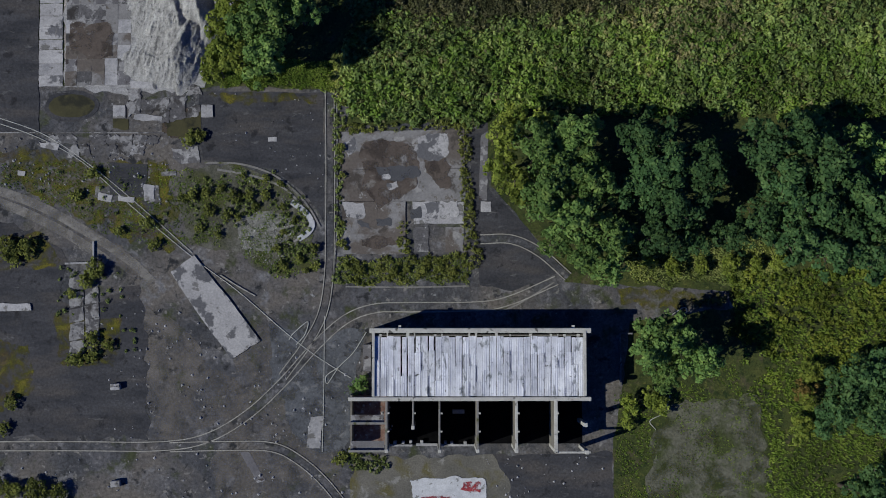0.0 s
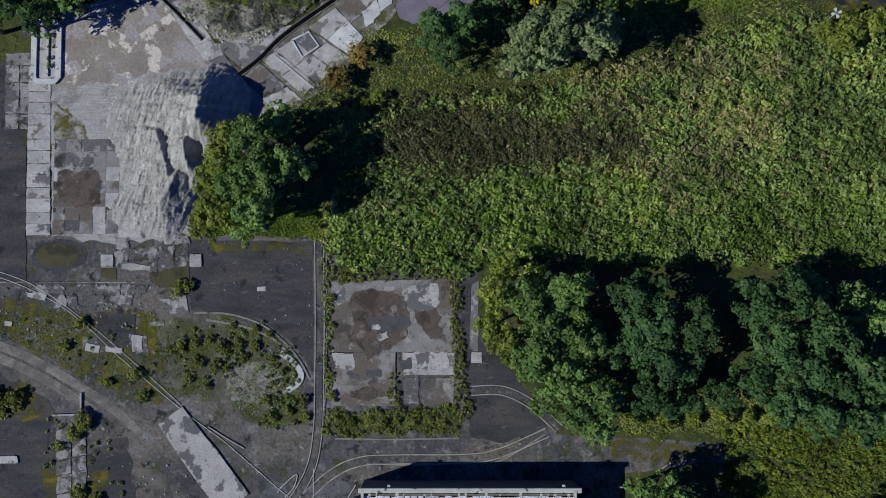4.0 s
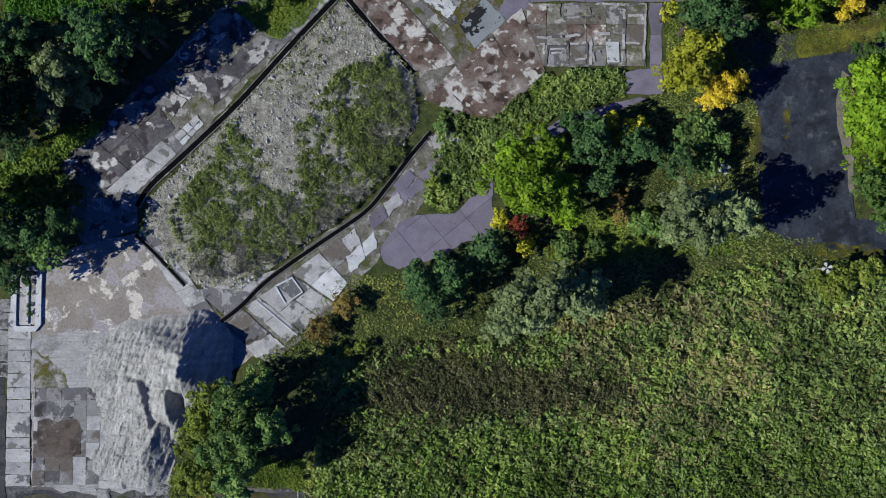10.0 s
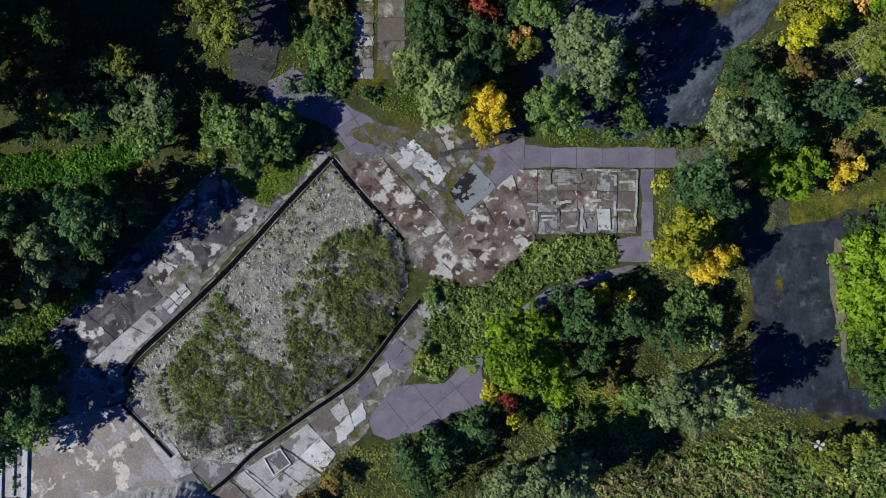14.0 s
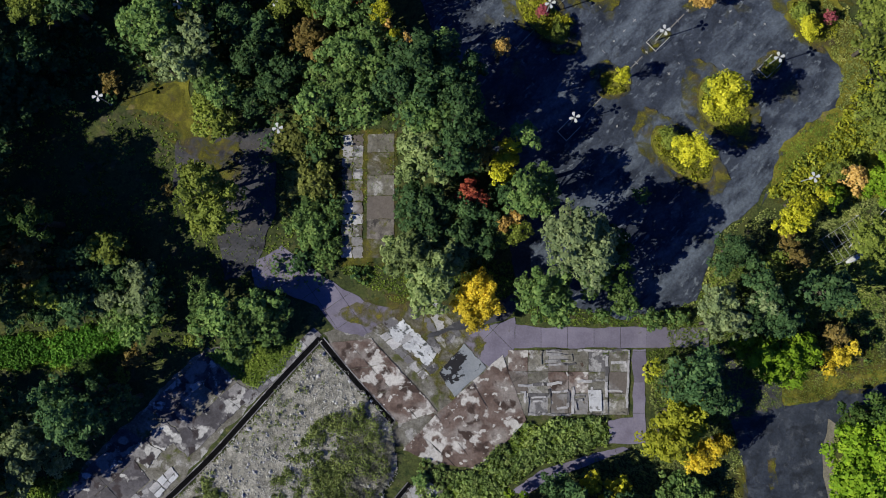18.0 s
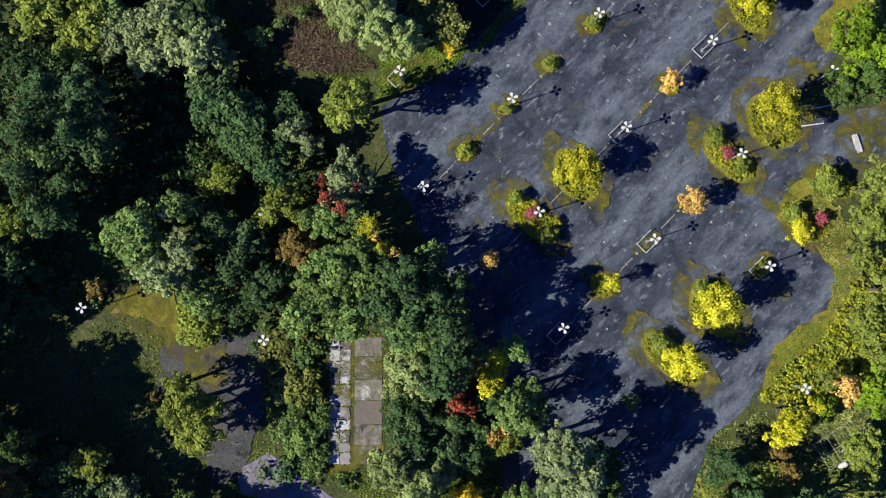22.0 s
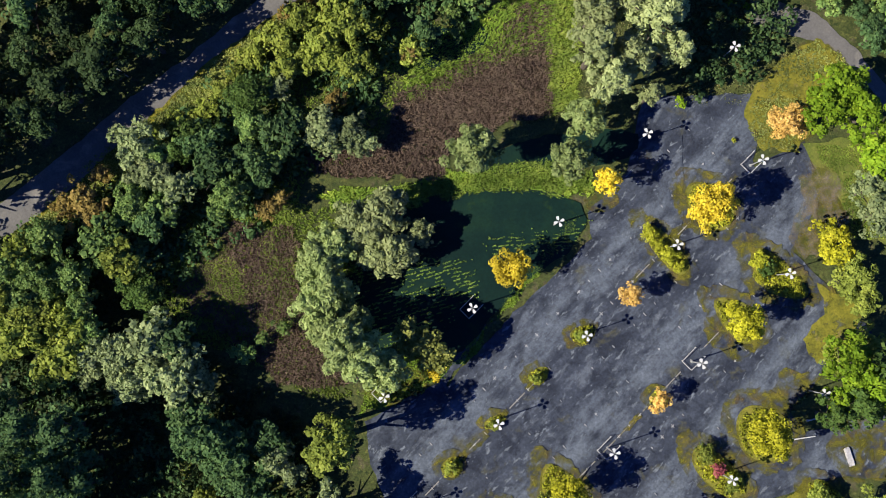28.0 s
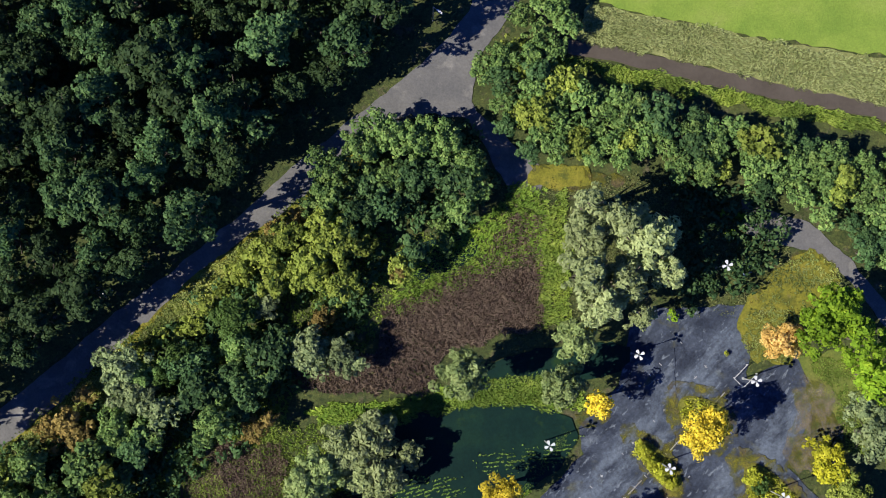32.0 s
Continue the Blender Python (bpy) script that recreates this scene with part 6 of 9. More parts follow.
ground_patch("road", [(-34.7, 148.8), (-23.7, 150.3), (-18.2, 150.9), (-18.5, 136.9), (-21.6, 127.7), (-26.6, 125.8), (-28.1, 135), (-35.5, 139.6)], TARMAC, 0.04, "dark tarmac lane under trees", "road", 1.0, 0.5, 55)
LANE = [(55.4, 103.4), (63.3, 105.6), (67.9, 106.5), (73.5, 108.4), (81.9, 109.6), (81.9, 107.2), (75.8, 106), (72.7, 102.8), (71, 98.9), (71.6, 91), (72.2, 85.5), (73.2, 79.3), (81.3, 79), (81.3, 74.2), (63.8, 74.4), (58.3, 78), (57.3, 85.5), (57.6, 96)]
ground_patch("road", [(53.6, 115.9), (58.7, 110.4), (63.8, 109.7), (64.7, 105.6), (55.4, 103), (53.6, 107.6)], TARMAC, 0.04, "dark shaded tarmac under trees", "road", 1.0, 0.6, 59)
ground_patch("road", LANE, WETLANE, 0.04, "dark wet tarmac lane beside a hedge", "road", 1.0, 0.5, 56)
ground_patch("verge", [(63.8, 109.3), (71.7, 110.9), (82, 113.5), (81.9, 109.7), (73.5, 108.5), (67.9, 106.2), (64.2, 106)], VERGE, 0, "yellow-green mossy verge along a lane", "verge", 0.8, 0.8, 57)
for k, pts in enumerate(([(52.8, 93.3), (57.8, 96.5), (58.2, 87.3), (53.8, 86.2)], [(61.3, 97.4), (62.8, 97.6), (62.9, 93.3), (61.8, 92.4)])):
    ground_patch("moss", pts, MOSS, 0, "yellow-green moss patch on a lane", "moss", 0.6, 0.5, 133 + k)
ground_patch("bank", [(71.4, 103.9), (70.6, 100.2), (70.3, 94.7), (71.7, 89.2), (72.2, 83.7), (73.1, 83.7), (72.9, 91), (72, 96.6), (72.5, 103)], PALEEARTH, 0, "pale earth bank along a hedge", "bank", 0.8, 0.3, 132)
ground_patch("road", [(6, 116.8), (20.6, 124.2), (17.8, 148.2), (15.1, 156.5), (16.9, 157.5), (20.6, 149.1), (22.5, 137.1), (23.4, 124.2), (18.8, 119.6)], TARMAC, 0.03, "dark tarmac path under trees", "road", 1.0, 0.4, 58)
for k, pts in enumerate(([(-44.5, 154.8), (-41.3, 158.1), (-34, 158.3), (-32.5, 153.5), (-26.4, 145.2), (-28.2, 143.8), (-35.6, 148.3), (-42.2, 153.4)], [(-32.8, 146), (-24.6, 149.8), (-23.6, 144.2), (-26.3, 139.6)], [(62.9, 111.2), (79.1, 112.7), (79.1, 108.4), (70.8, 106.5), (63.3, 107.4)], [(61.1, 75.8), (78.4, 74.9), (78.4, 72.6), (64.7, 73.5)],
                         ) + ([(63.7, 241.4), (68.5, 248.1), (74.2, 250.5), (79.8, 248.2), (78.8, 244.4), (73.9, 237.7), (73.8, 233), (64.5, 233), (62.7, 237.7)], [(72.9, 233), (77.5, 227.4), (79.2, 219.9), (72.5, 213.4), (68.8, 215.2), (74.6, 222.7)], [(81.6, 200.4), (76.1, 207.8), (72.4, 206.9), (73.4, 210.6), (78, 208.7)],
                         ) + ([(66, 171.8), (77, 165.3), (80.2, 159.8), (76.8, 154.3), (74.1, 157.9), (76, 161.6), (67.7, 165.3)], [(61.8, 138.7), (65.6, 146), (70.3, 149.7), (76.8, 154.3), (78.6, 148.8), (67.4, 139.7)], [(2.1, 192.9), (6.7, 196.7), (11.3, 194.8), (8.6, 191), (3, 190.1)], [(-0.5, 193), (5, 196.7), (11.4, 193.9), (7.8, 191.2), (1.4, 191.2)],
                         ) + ([(55.7, 205.9), (59.3, 200.4), (63.9, 200.4), (61.1, 196.7), (55.6, 200.4)], [(62.9, 190.3), (69.3, 188.5), (75.9, 196.7), (72.2, 194.9), (67.6, 196.7), (66.6, 192.2)], [(41.7, 146), (45.4, 143.2), (51.8, 142.4), (48.2, 149.6)], [(76.7, 187.6), (82.6, 185.8), (82.5, 179.4), (77.5, 182.1)],
                         [(54.1, 224.5), (52.2, 220.7), (56.8, 218), (60.5, 219.8)], [(42.8, 217), (45.6, 215.1), (46.5, 211.4), (43.7, 210.5), (42.3, 213.3)], [(5.8, 271.4), (10.4, 273.3), (15, 272.4), (12.3, 270.5)], [(36.4, 221.6), (35.5, 224.4), (42, 224.4), (40.1, 221.6)], [(30.8, 263.6), (43.8, 262.7), (44.7, 261.3), (34.5, 259.8), (31.3, 260.8)],)):
    ground_patch("moss", pts, MOSS, 0.05 + 0.001 * k, "yellow-green moss and thin grass on old asphalt", "moss", 0.5, 0.9, 60 + k, "structure", 1)
ground_patch("lawn", [(72, 233), (79.5, 234), (88.8, 228.4), (88.4, 213.4), (79.2, 221.8), (74.7, 228.3)], LAWN, 0.035, "short grass beside a car park", "lawn", 1.0, 0.8, 90)
ground_patch("verge", [(64.1, 241.7), (68.9, 247.4), (74.6, 250.7), (78.8, 247.9), (80.1, 243.7), (74.4, 238.9), (71.4, 231.5), (64.9, 232.4), (62.4, 237.5)], VERGE, 0, "yellow-green mossy verge at a car park", "verge", 0.8, 0.9, 97)
ground_patch("verge", [(67.4, 174.5), (72.1, 178.7), (72.9, 174.6), (77.4, 167.2), (79.1, 159.9), (75.3, 153.5), (73, 153.5), (75, 159.9), (71.8, 164.5), (67.2, 167.2), (65, 169.9)], VERGE, 0, "mossy verge round bushes at a car park", "verge", 0.8, 0.9, 98)
ground_patch("dirt", [(70.5, 230.5), (77, 229.6), (79.6, 223.1), (79.5, 215.8), (72, 213.9), (69.3, 217.6), (72.2, 224.1)], DIRT, 0, "pinkish bare dirt at the edge of a car park", "ground", 0.8, 0.9, 99)
ground_patch("verge", [(61.8, 139.9), (64.7, 149), (71.2, 154), (77.2, 154.9), (86.5, 159), (86.1, 139.9)], VERGE, 0, "mossy grass bank at a car park", "verge", 0.8, 0.9, 102)
ground_patch("dirt", [(74.9, 182.9), (77.8, 187.5), (85.3, 189.4), (85.1, 178.3), (77.6, 178.3)], MOSS, 0, "mossy dirt beside a lane", "ground", 0.8, 0.9, 100)
ground_patch("moss", [(68, 115.1), (79.2, 116.1), (81, 112.3), (75.4, 110.4), (68.9, 111.3)], MOSS, 0, "moss along an old lane", "moss", 0.6, 0.9, 131)
ground_patch("pond", smooth([(-4.2, 208.5), (0.3, 214.1), (4.9, 222.4), (14.1, 225.3), (29, 225.8), (37.3, 222.1), (33.5, 215.1), (28.9, 212.3), (21.5, 205.8), (14.2, 196.7), (-0.5, 199.4)], 1), POND, 0.045, "dark green shallow pond at the edge of a car park", "water", 1.0, 0.6, 91)
ground_patch("pond", smooth([(18.8, 227.1), (18.8, 230.4), (25.3, 233.2), (32.7, 234.7), (44.9, 235.7), (44.8, 231), (38.3, 229.1), (29, 228.1)], 1), POND, 0.045, "narrow dark green pond between reeds", "water", 1.0, 0.5, 92)
ground_patch("pond", smooth([(5.9, 245), (6.8, 250.5), (15, 252.4), (20.6, 252.4), (18.7, 247.8), (10.4, 245)], 1), POND, 0.045, "small dark pond under trees", "water", 1.0, 0.5, 93)
ground_patch("ditch", [(35.2, 285.2), (44.1, 283.6), (62.8, 279.7), (96.7, 273.2), (96.6, 270.2), (62.8, 276.6), (44, 281.3), (35.1, 282.9)], DITCH, 0.03, "brown muddy ditch beside a pasture", "water", 1.0, 0.4, 94)
ground_patch("pasture", [(43.4, 306.4), (111.2, 306.9), (110.2, 279.9), (88.2, 282.7), (62.9, 286.3), (51.7, 288.7), (40.4, 291.5), (37.7, 306.3)], FIELD, 0.04, "bright green mown pasture", "pasture", 1.0, 0.8, 95)
ground_patch("reed_bank", [(36.6, 285.2), (38.5, 291), (53.5, 288.2), (72.3, 284.5), (110.2, 278.9), (109.9, 272.8), (88, 274.1), (62.8, 279.7), (44.1, 283.9)], surface("dry_reed_litter", [(0.12, 0.13, 0.04), (0.2, 0.21, 0.08)], 0.5, 0.4, 4.0, bump=0.6), 0.035, "pale dry bank along a ditch", "bank", 1.0, 0.6, 96)


ground_patch("car_park", [(12.3, 191.2), (15.1, 195.5), (21.4, 202.1), (26.5, 207.2), (29.7, 209.9), (33.4, 213.5), (37.1, 217.2), (41.3, 221.8), (43.6, 227.3), (46.5, 232.8), (52.1, 234.4), (51.9, 218.3), (37.9, 204.6), (28.7, 194.7), (26, 191.1)], CARPARK, 0, "weathered asphalt edge beside a pond", "car park", 1.0, 0.6, 151)
ground_patch("dirt", [(70.6, 230.3), (78, 227.5), (80.2, 222), (76.9, 218.3), (74, 214.2), (70.8, 218.3), (72.2, 223.8)], DIRT, 0, "tan bare dirt beside a car park", "ground", 0.8, 0.8, 152)
ground_patch("verge", [(73.9, 210.1), (81.7, 205.5), (79.2, 200.9), (73.6, 196.9), (71.4, 201), (75.2, 205)], VERGE, 0, "mossy verge beside a car park", "verge", 0.8, 0.8, 153)
ground_patch("verge", [(28.6, 264.6), (38.4, 264.1), (39.5, 260.9), (32.8, 260.4), (28.6, 260.8)], VERGE, 0, "mossy end of an overgrown road", "verge", 0.8, 0.8, 154)


# ---- car park lamps, trolley bays, markings ----
def lamp_post():
    ob = thing("car_park_lamp", (0, 0, 0), "white four-headed lamp on a grey steel column", "lamp", "car park lamps")
    bm = bmesh.new()
    rod(bm, (0, 0, 0), (0, 0, 6.55), 0.11, 0.06, 10)
    part("column", bm, GALV, ob)
    bm = bmesh.new()
    box(bm, (0, 0, 0.06), (0.4, 0.4, 0.12))
    part("base_plate", bm, GALV, ob)
    for k in range(4):
        a = radians(90 * k)
        c, s = math.cos(a), math.sin(a)
        bm = bmesh.new()
        rod(bm, (0.05 * c, 0.05 * s, 6.5), (0.35 * c, 0.35 * s, 6.62), 0.04, 0.04, 6)
        arm = part("arm", bm, GALV, ob)
        bm = bmesh.new()
        ring = [(0.22, -0.09), (0.47, -0.19), (0.72, -0.26), (0.84, -0.15), (0.87, 0), (0.84, 0.15), (0.72, 0.26), (0.47, 0.19), (0.22, 0.09)]
        prism(bm, [(x * c - y * s, x * s + y * c) for x, y in ring], 6.58, 6.72)
        part("lamp_head", bm, LAMPWHITE, arm)
    return ob


LAMPS = [(59.1, 247.5), (45, 233.5), (63.3, 229.4), (30.9, 219.5), (49.6, 215.9), (67.3, 211.4), (17.3, 205.9), (35.2, 201.6), (53.2, 197.3), (72.4, 192.6), (3.6, 192.1), (21.4, 187.9), (39.4, 183.4), (57.7, 179.3), (7.4, 173.8)]
LAMPS += [(25.6, 169.9), (43.8, 165.7), (61.9, 161.5), (29.4, 151.7), (48, 147.6), (67.2, 142.4), (-45.6, 154.6), (-33.2, 169.4), (-17.5, 169.6), (-17.3, 149.7)]
LAMPS += [(49.8, 86.6), (65.8, 71.1)]
first = lamp_post()
rng = random.Random(8)
for i, (x, y) in enumerate(LAMPS):
    m = pose(x, y, 0, 0, 0, 18 + rng.uniform(-8, 8))
    if i:
        copy_thing(first, m)
    else:
        first.matrix_basis = m


def trolley_bay():
    ob = thing("trolley_bay", (0, 0, 0), "white tubular trolley bay round a lamp column", "trolley bay", "trolley bays")
    for side in (-1, 1):
        bm = bmesh.new()
        rod(bm, (-1.6, side * 1.05, 0.9), (1.6, side * 1.05, 0.9), 0.05, None, 8)
        rail = part("rail", bm, PAINT, ob)
        for x in (-1.5, 0, 1.5):
            bm = bmesh.new()
            rod(bm, (x, side * 1.05, 0), (x, side * 1.05, 0.9), 0.05, None, 6)
            part("post", bm, PAINT, rail)
    bm = bmesh.new()
    rod(bm, (-1.6, -1.05, 0.5), (-1.6, 1.05, 0.5), 0.05, None, 8)
    part("end_rail", bm, PAINT, ob)
    return ob


BAYS = [(63.5, 229.9), (39.5, 183.5), (17.4, 206.1), (3.2, 192.6), (53.4, 197.8)] + [(44, 165.7), (62.3, 161.4), (29.3, 150.8), (8.3, 174.8)]
first = trolley_bay()
for i, (x, y) in enumerate(BAYS):
    m = pose(x, y, 0, 0, 0, 45)
    if i:
        copy_thing(first, m)
    else:
        first.matrix_basis = m

# single rails at shrub beds, and bay lines along the rows
ROW_DIR = Vector((math.cos(radians(45.6)), math.sin(radians(45.6))))
ROW_OUT = Vector((ROW_DIR.y, -ROW_DIR.x))
origin = Vector((39.5, 183.5))
bm = bmesh.new()
box(bm, (0, 0, LAYER[0] + 0.03), (0.9, 0.13, 0.02))
tick = bpy.data.meshes.new("bay_mark")
bm.to_mesh(tick)
bm.free()
tick.materials.append(FADED)
marks = thing("bay_markings", (0, 0, 0), "faded white parking bay marks on asphalt", "road marking", "", "structure")
lot = [(4.9, 179.9), (12.3, 192), (21.5, 201.4), (30.9, 210), (32.6, 213.2), (40.1, 221.6), (51.4, 234.8), (59.9, 238.6), (60.6, 224.5), (71.6, 213.4), (60, 185.8), (62.4, 179.2), (61.2, 157.9), (52.8, 150.6), (38.1, 150.5), (21.5, 161.5)]
spots = []
for row in range(-3, 5):
    for half in (-5.1, 0, 5.1):
        for k in range(-14, 24):
            p = origin + ROW_OUT * (15.75 * row + half) + ROW_DIR * (2.45 * k)
            spots.append((p.x, p.y, 90 if half == 0 else 0, half))
ok = inside(lot, np.array(spots)[:, :2])
rng = random.Random(3)
for (x, y, turn, half), good in zip(spots, ok):
    if not good or rng.random() < 0.4:
        continue
    for way in ((0, 90) if rng.random() < 0.4 else (90,)):
        ob = part("bay_mark", tick, None, marks)
        ob.location, ob.rotation_euler = (x, y, 0), (0, 0, radians(45.6 + way))
        ob.scale = (rng.uniform(0.35, 0.8), rng.uniform(0.6, 1), 1)
for row in (-2, -1, 0, 1):
    for k in range(-8, 14):
        p = origin + ROW_OUT * (15.75 * row) + ROW_DIR * (4.9 * k)
        if not inside(lot, np.array([(p.x, p.y)]))[0] or rng.random() < 0.2:
            continue
        bm = bmesh.new()
        box(bm, (0, 0, 0.1), (rng.uniform(2.5, 4.8), 0.17, 0.24), 45.6)
        ob = part("row_kerb", bm, KERB, marks, "low kerb between parking rows")
        ob.location = (p.x, p.y, 0)
        if rng.random() < 0.35:
            wide = rng.uniform(0.35, 1.1)
            ends = [p + ROW_DIR * u + ROW_OUT * v for u, v in ((-2.6, -wide), (2.6, -wide * 0.7), (2.6, wide), (-2.6, wide * 0.6))]
            ground_patch("moss", [(q.x, q.y) for q in ends], MOSS, 0.05, "moss along a kerb between parking rows", "moss", 0.5, 0.7, row * 40 + k)


# ---- planted beds ----
def bed(points, label, seed):
    cx, cy = sum(p[0] for p in points) / len(points), sum(p[1] for p in points) / len(points)
    ob = thing("planting_bed", (cx, cy, 0), label, "planting bed", "beds in the car park")
    loc = smooth([(p[0] - cx, p[1] - cy) for p in points], 2)
    fringe = [(cx + 1.5 * x - 0.5, cy + 1.5 * y + 0.4) for x, y in loc]
    ground_patch("moss", fringe, MOSS, 0.05, "yellow-green moss creeping round a planting bed", "moss", 0.5, 1.1, seed + 300)
    bm = bmesh.new()
    prism(bm, loc, -0.05, 0.2)
    part("kerb_ring", bm, BED, ob)
    bm = bmesh.new()
    prism(bm, ragged([(x * 0.93, y * 0.93) for x, y in loc], 0.5, 0.12, seed), -0.05, 0.26)
    part("soil", bm, BED, ob, "mossy yellow-green bed")
    rng = np.random.default_rng(seed)
    low, high = np.min(loc, 0), np.max(loc, 0)
    xy = rng.uniform(low, high, (int(5 * (high[0] - low[0]) * (high[1] - low[1])), 2))
    xy = xy[inside([(x * 0.86, y * 0.86) for x, y in loc], xy)]
    d = rng.normal(0, 1, (len(xy), 9, 3))
    d[..., 2] = np.abs(d[..., 2])
    d /= np.linalg.norm(d, axis=2, keepdims=True)
    c = np.concatenate([xy, np.full((len(xy), 1), 0.3)], 1)[:, None] + d * rng.uniform(0.25, 0.55, (len(xy), 1, 1))
    cover = part("ground_cover", raw_mesh("ground_cover", leaf_quads(c.reshape(-1, 3), d.reshape(-1, 3), 0.24, rng), 4), LEAF["amber"], ob)
    tagged(cover, "low yellow-green ground cover", "", "", "stuff")
    return ob


for k, pts in enumerate(([(52, 224.5), (53.6, 227.1), (59.7, 225.4), (61.3, 220.8), (58.6, 218.2), (54.5, 219.3)], [(44.7, 218.7), (47.3, 220.3), (53.5, 213.8), (52.5, 210.7), (49.7, 211.9)], [(62.5, 215.2), (65.6, 216.3), (72.9, 209.7), (71.9, 206.9), (64.5, 208.7)], [(55.9, 207.6), (60.3, 207.8), (64.9, 205), (64.7, 200.4), (60.2, 199.9)],
                         ) + ([(60.1, 188.5), (62.9, 190.8), (69.3, 188.5), (69.6, 182.1), (64.5, 180.3), (60.7, 183)], [(52.8, 183), (55.4, 184.4), (62.2, 178.5), (61.7, 175.3), (58, 175.3), (53.5, 179.4)], [(28.3, 179.4), (30.2, 181.7), (36.5, 176.7), (36.5, 172.4), (32.4, 171.8), (28.8, 174.9)], [(20.4, 173), (22.5, 174.8), (29.8, 168.9), (29.4, 164.7), (26.1, 165.2), (21.1, 169.7)],
                         ) + ([(50.3, 157.9), (52.4, 160.5), (59.3, 155.1), (59.4, 150.1), (55.5, 149.8), (50.5, 153.3)], [(42.6, 150.1), (44.5, 152.4), (53.2, 146), (52.7, 141.9), (49, 142.3), (43.1, 146.9)], [(64.6, 172.7), (67.9, 172.2), (74.8, 169), (74.2, 165.8), (68.7, 165.3)], [(34, 159.7), (36.3, 161), (39.5, 159.2), (38.5, 156.5), (35.3, 156.5)],
                         [(12.3, 180.8), (14.6, 182.5), (16.5, 180.8), (15.1, 178.5), (12.8, 179)], [(26, 194.4), (28.5, 196.8), (30.4, 195.9), (28.5, 193)], [(18.9, 187.4), (22, 189.1), (23.4, 187.9), (20.6, 186)], [(33.2, 202), (35.5, 203.4), (37.9, 202.7), (36.5, 200.6), (33.7, 200.6)], [(33, 201.3), (35.8, 203.1), (37.6, 201.7), (35.3, 199.4)],
                         ) + ([(45.5, 190.8), (47.6, 193.1), (49.5, 191.7), (49, 189.4)], [(60.5, 160.7), (63.1, 163.4), (65.1, 162.1), (62.6, 159.3)], [(71.2, 177.8), (74.5, 178.8), (79, 174.1), (76.2, 172.3), (72.1, 174.6)])):
    bed(pts, "raised planting bed with mossy growth in a car park", k)

# ---- trees of the car park ----
grove("gold", [(54.6, 221.9, 4.6), (23.3, 212.3, 3.86), (38.5, 226, 2.76), (11.2, 196.4, 2.39)], "golden autumn tree at a car park", tall=1.0, form="ball")
grove("yellow", [(59.5, 204, 3.68), (31.7, 176.7, 4.23), (63.3, 186.3, 4.6)], "yellow autumn tree in a planting bed", tall=1.0, form="ball")
grove("yellow", [(52.9, 155.2, 4.42), (48, 146.5, 3.68), (37.4, 158.9, 1.84)], "yellow autumn tree at the edge of a car park", tall=1.0, form="ball")
grove("orange", [(50.5, 172, 2.94), (47.1, 191.3, 2.21), (42.7, 208.1, 2.21), (67.8, 235.8, 3.86)], "orange autumn tree on asphalt", tall=0.8, form="ball")
grove("orange", [(17.6, 162.1, 2.1)], "orange autumn tree beside a wood", tall=1.6, form="ball")
grove("olive", [(45.5, 149.3, 2.39), (52.5, 157.9, 2.21), (22.4, 172.4, 2.02), (27.4, 166.9, 2.21), (29.2, 175.7, 2.02), (54.7, 182.7, 2.39),
    (59.1, 178.1, 2.21), (72.5, 175.4, 3.5), (67.3, 170.5, 2.76), (27.8, 194.7, 1.29), (21, 187.2, 1.1), (14.1, 180.5, 1.47),
    (34.9, 201.5, 1.29), (62.3, 161.6, 1.47)], "yellow-green shrub in a planting bed", "shrub", 1.0, "ball")
grove("pink", [(24.9, 170.2, 1.56), (56.9, 180.2, 1.56), (72.1, 169.4, 1.29), (23.3, 172.5, 0.83)], "crimson shrub in a planting bed", "shrub", 1.0, "ball")
grove("yellow", [(68.2, 167.4, 2.76), (26.2, 167.4, 1.29), (28.8, 168.8, 1.1), (18.5, 143.3, 2.76), (19.2, 146, 2.02)], "yellow shrub in a planting bed", "shrub", 1.0, "ball")
grove("amber", [(46.3, 218, 1.84), (47.9, 216.2, 1.84), (49.5, 214.6, 1.84), (51, 212.8, 1.84), (64.2, 213.7, 2.02), (70.1, 208.7, 2.21),
    (64.2, 211, 1.84), (35.2, 201.5, 1.29), (60.5, 233.5, 0.55)], "clipped yellow-green shrub in a planting bed", "shrub", 0.8, "ball")
grove("blue", [(65.4, 212.2, 1.66)], "small blue-green shrub in a planting bed", "shrub")
grove("yellow", [(75.5, 217.9, 3.13), (76.9, 214.8, 2.76), (74.8, 215.1, 2.02)], "yellow autumn bush beside a car park", "shrub", 1.2)
grove("olive", [(79.1, 211.2, 3.68), (80.2, 206.7, 3.13), (77.7, 210.3, 2.76), (80.4, 200.5, 4.14), (76.4, 198.3, 3.22)], "yellow-green bush beside a car park", "shrub", 1.2)

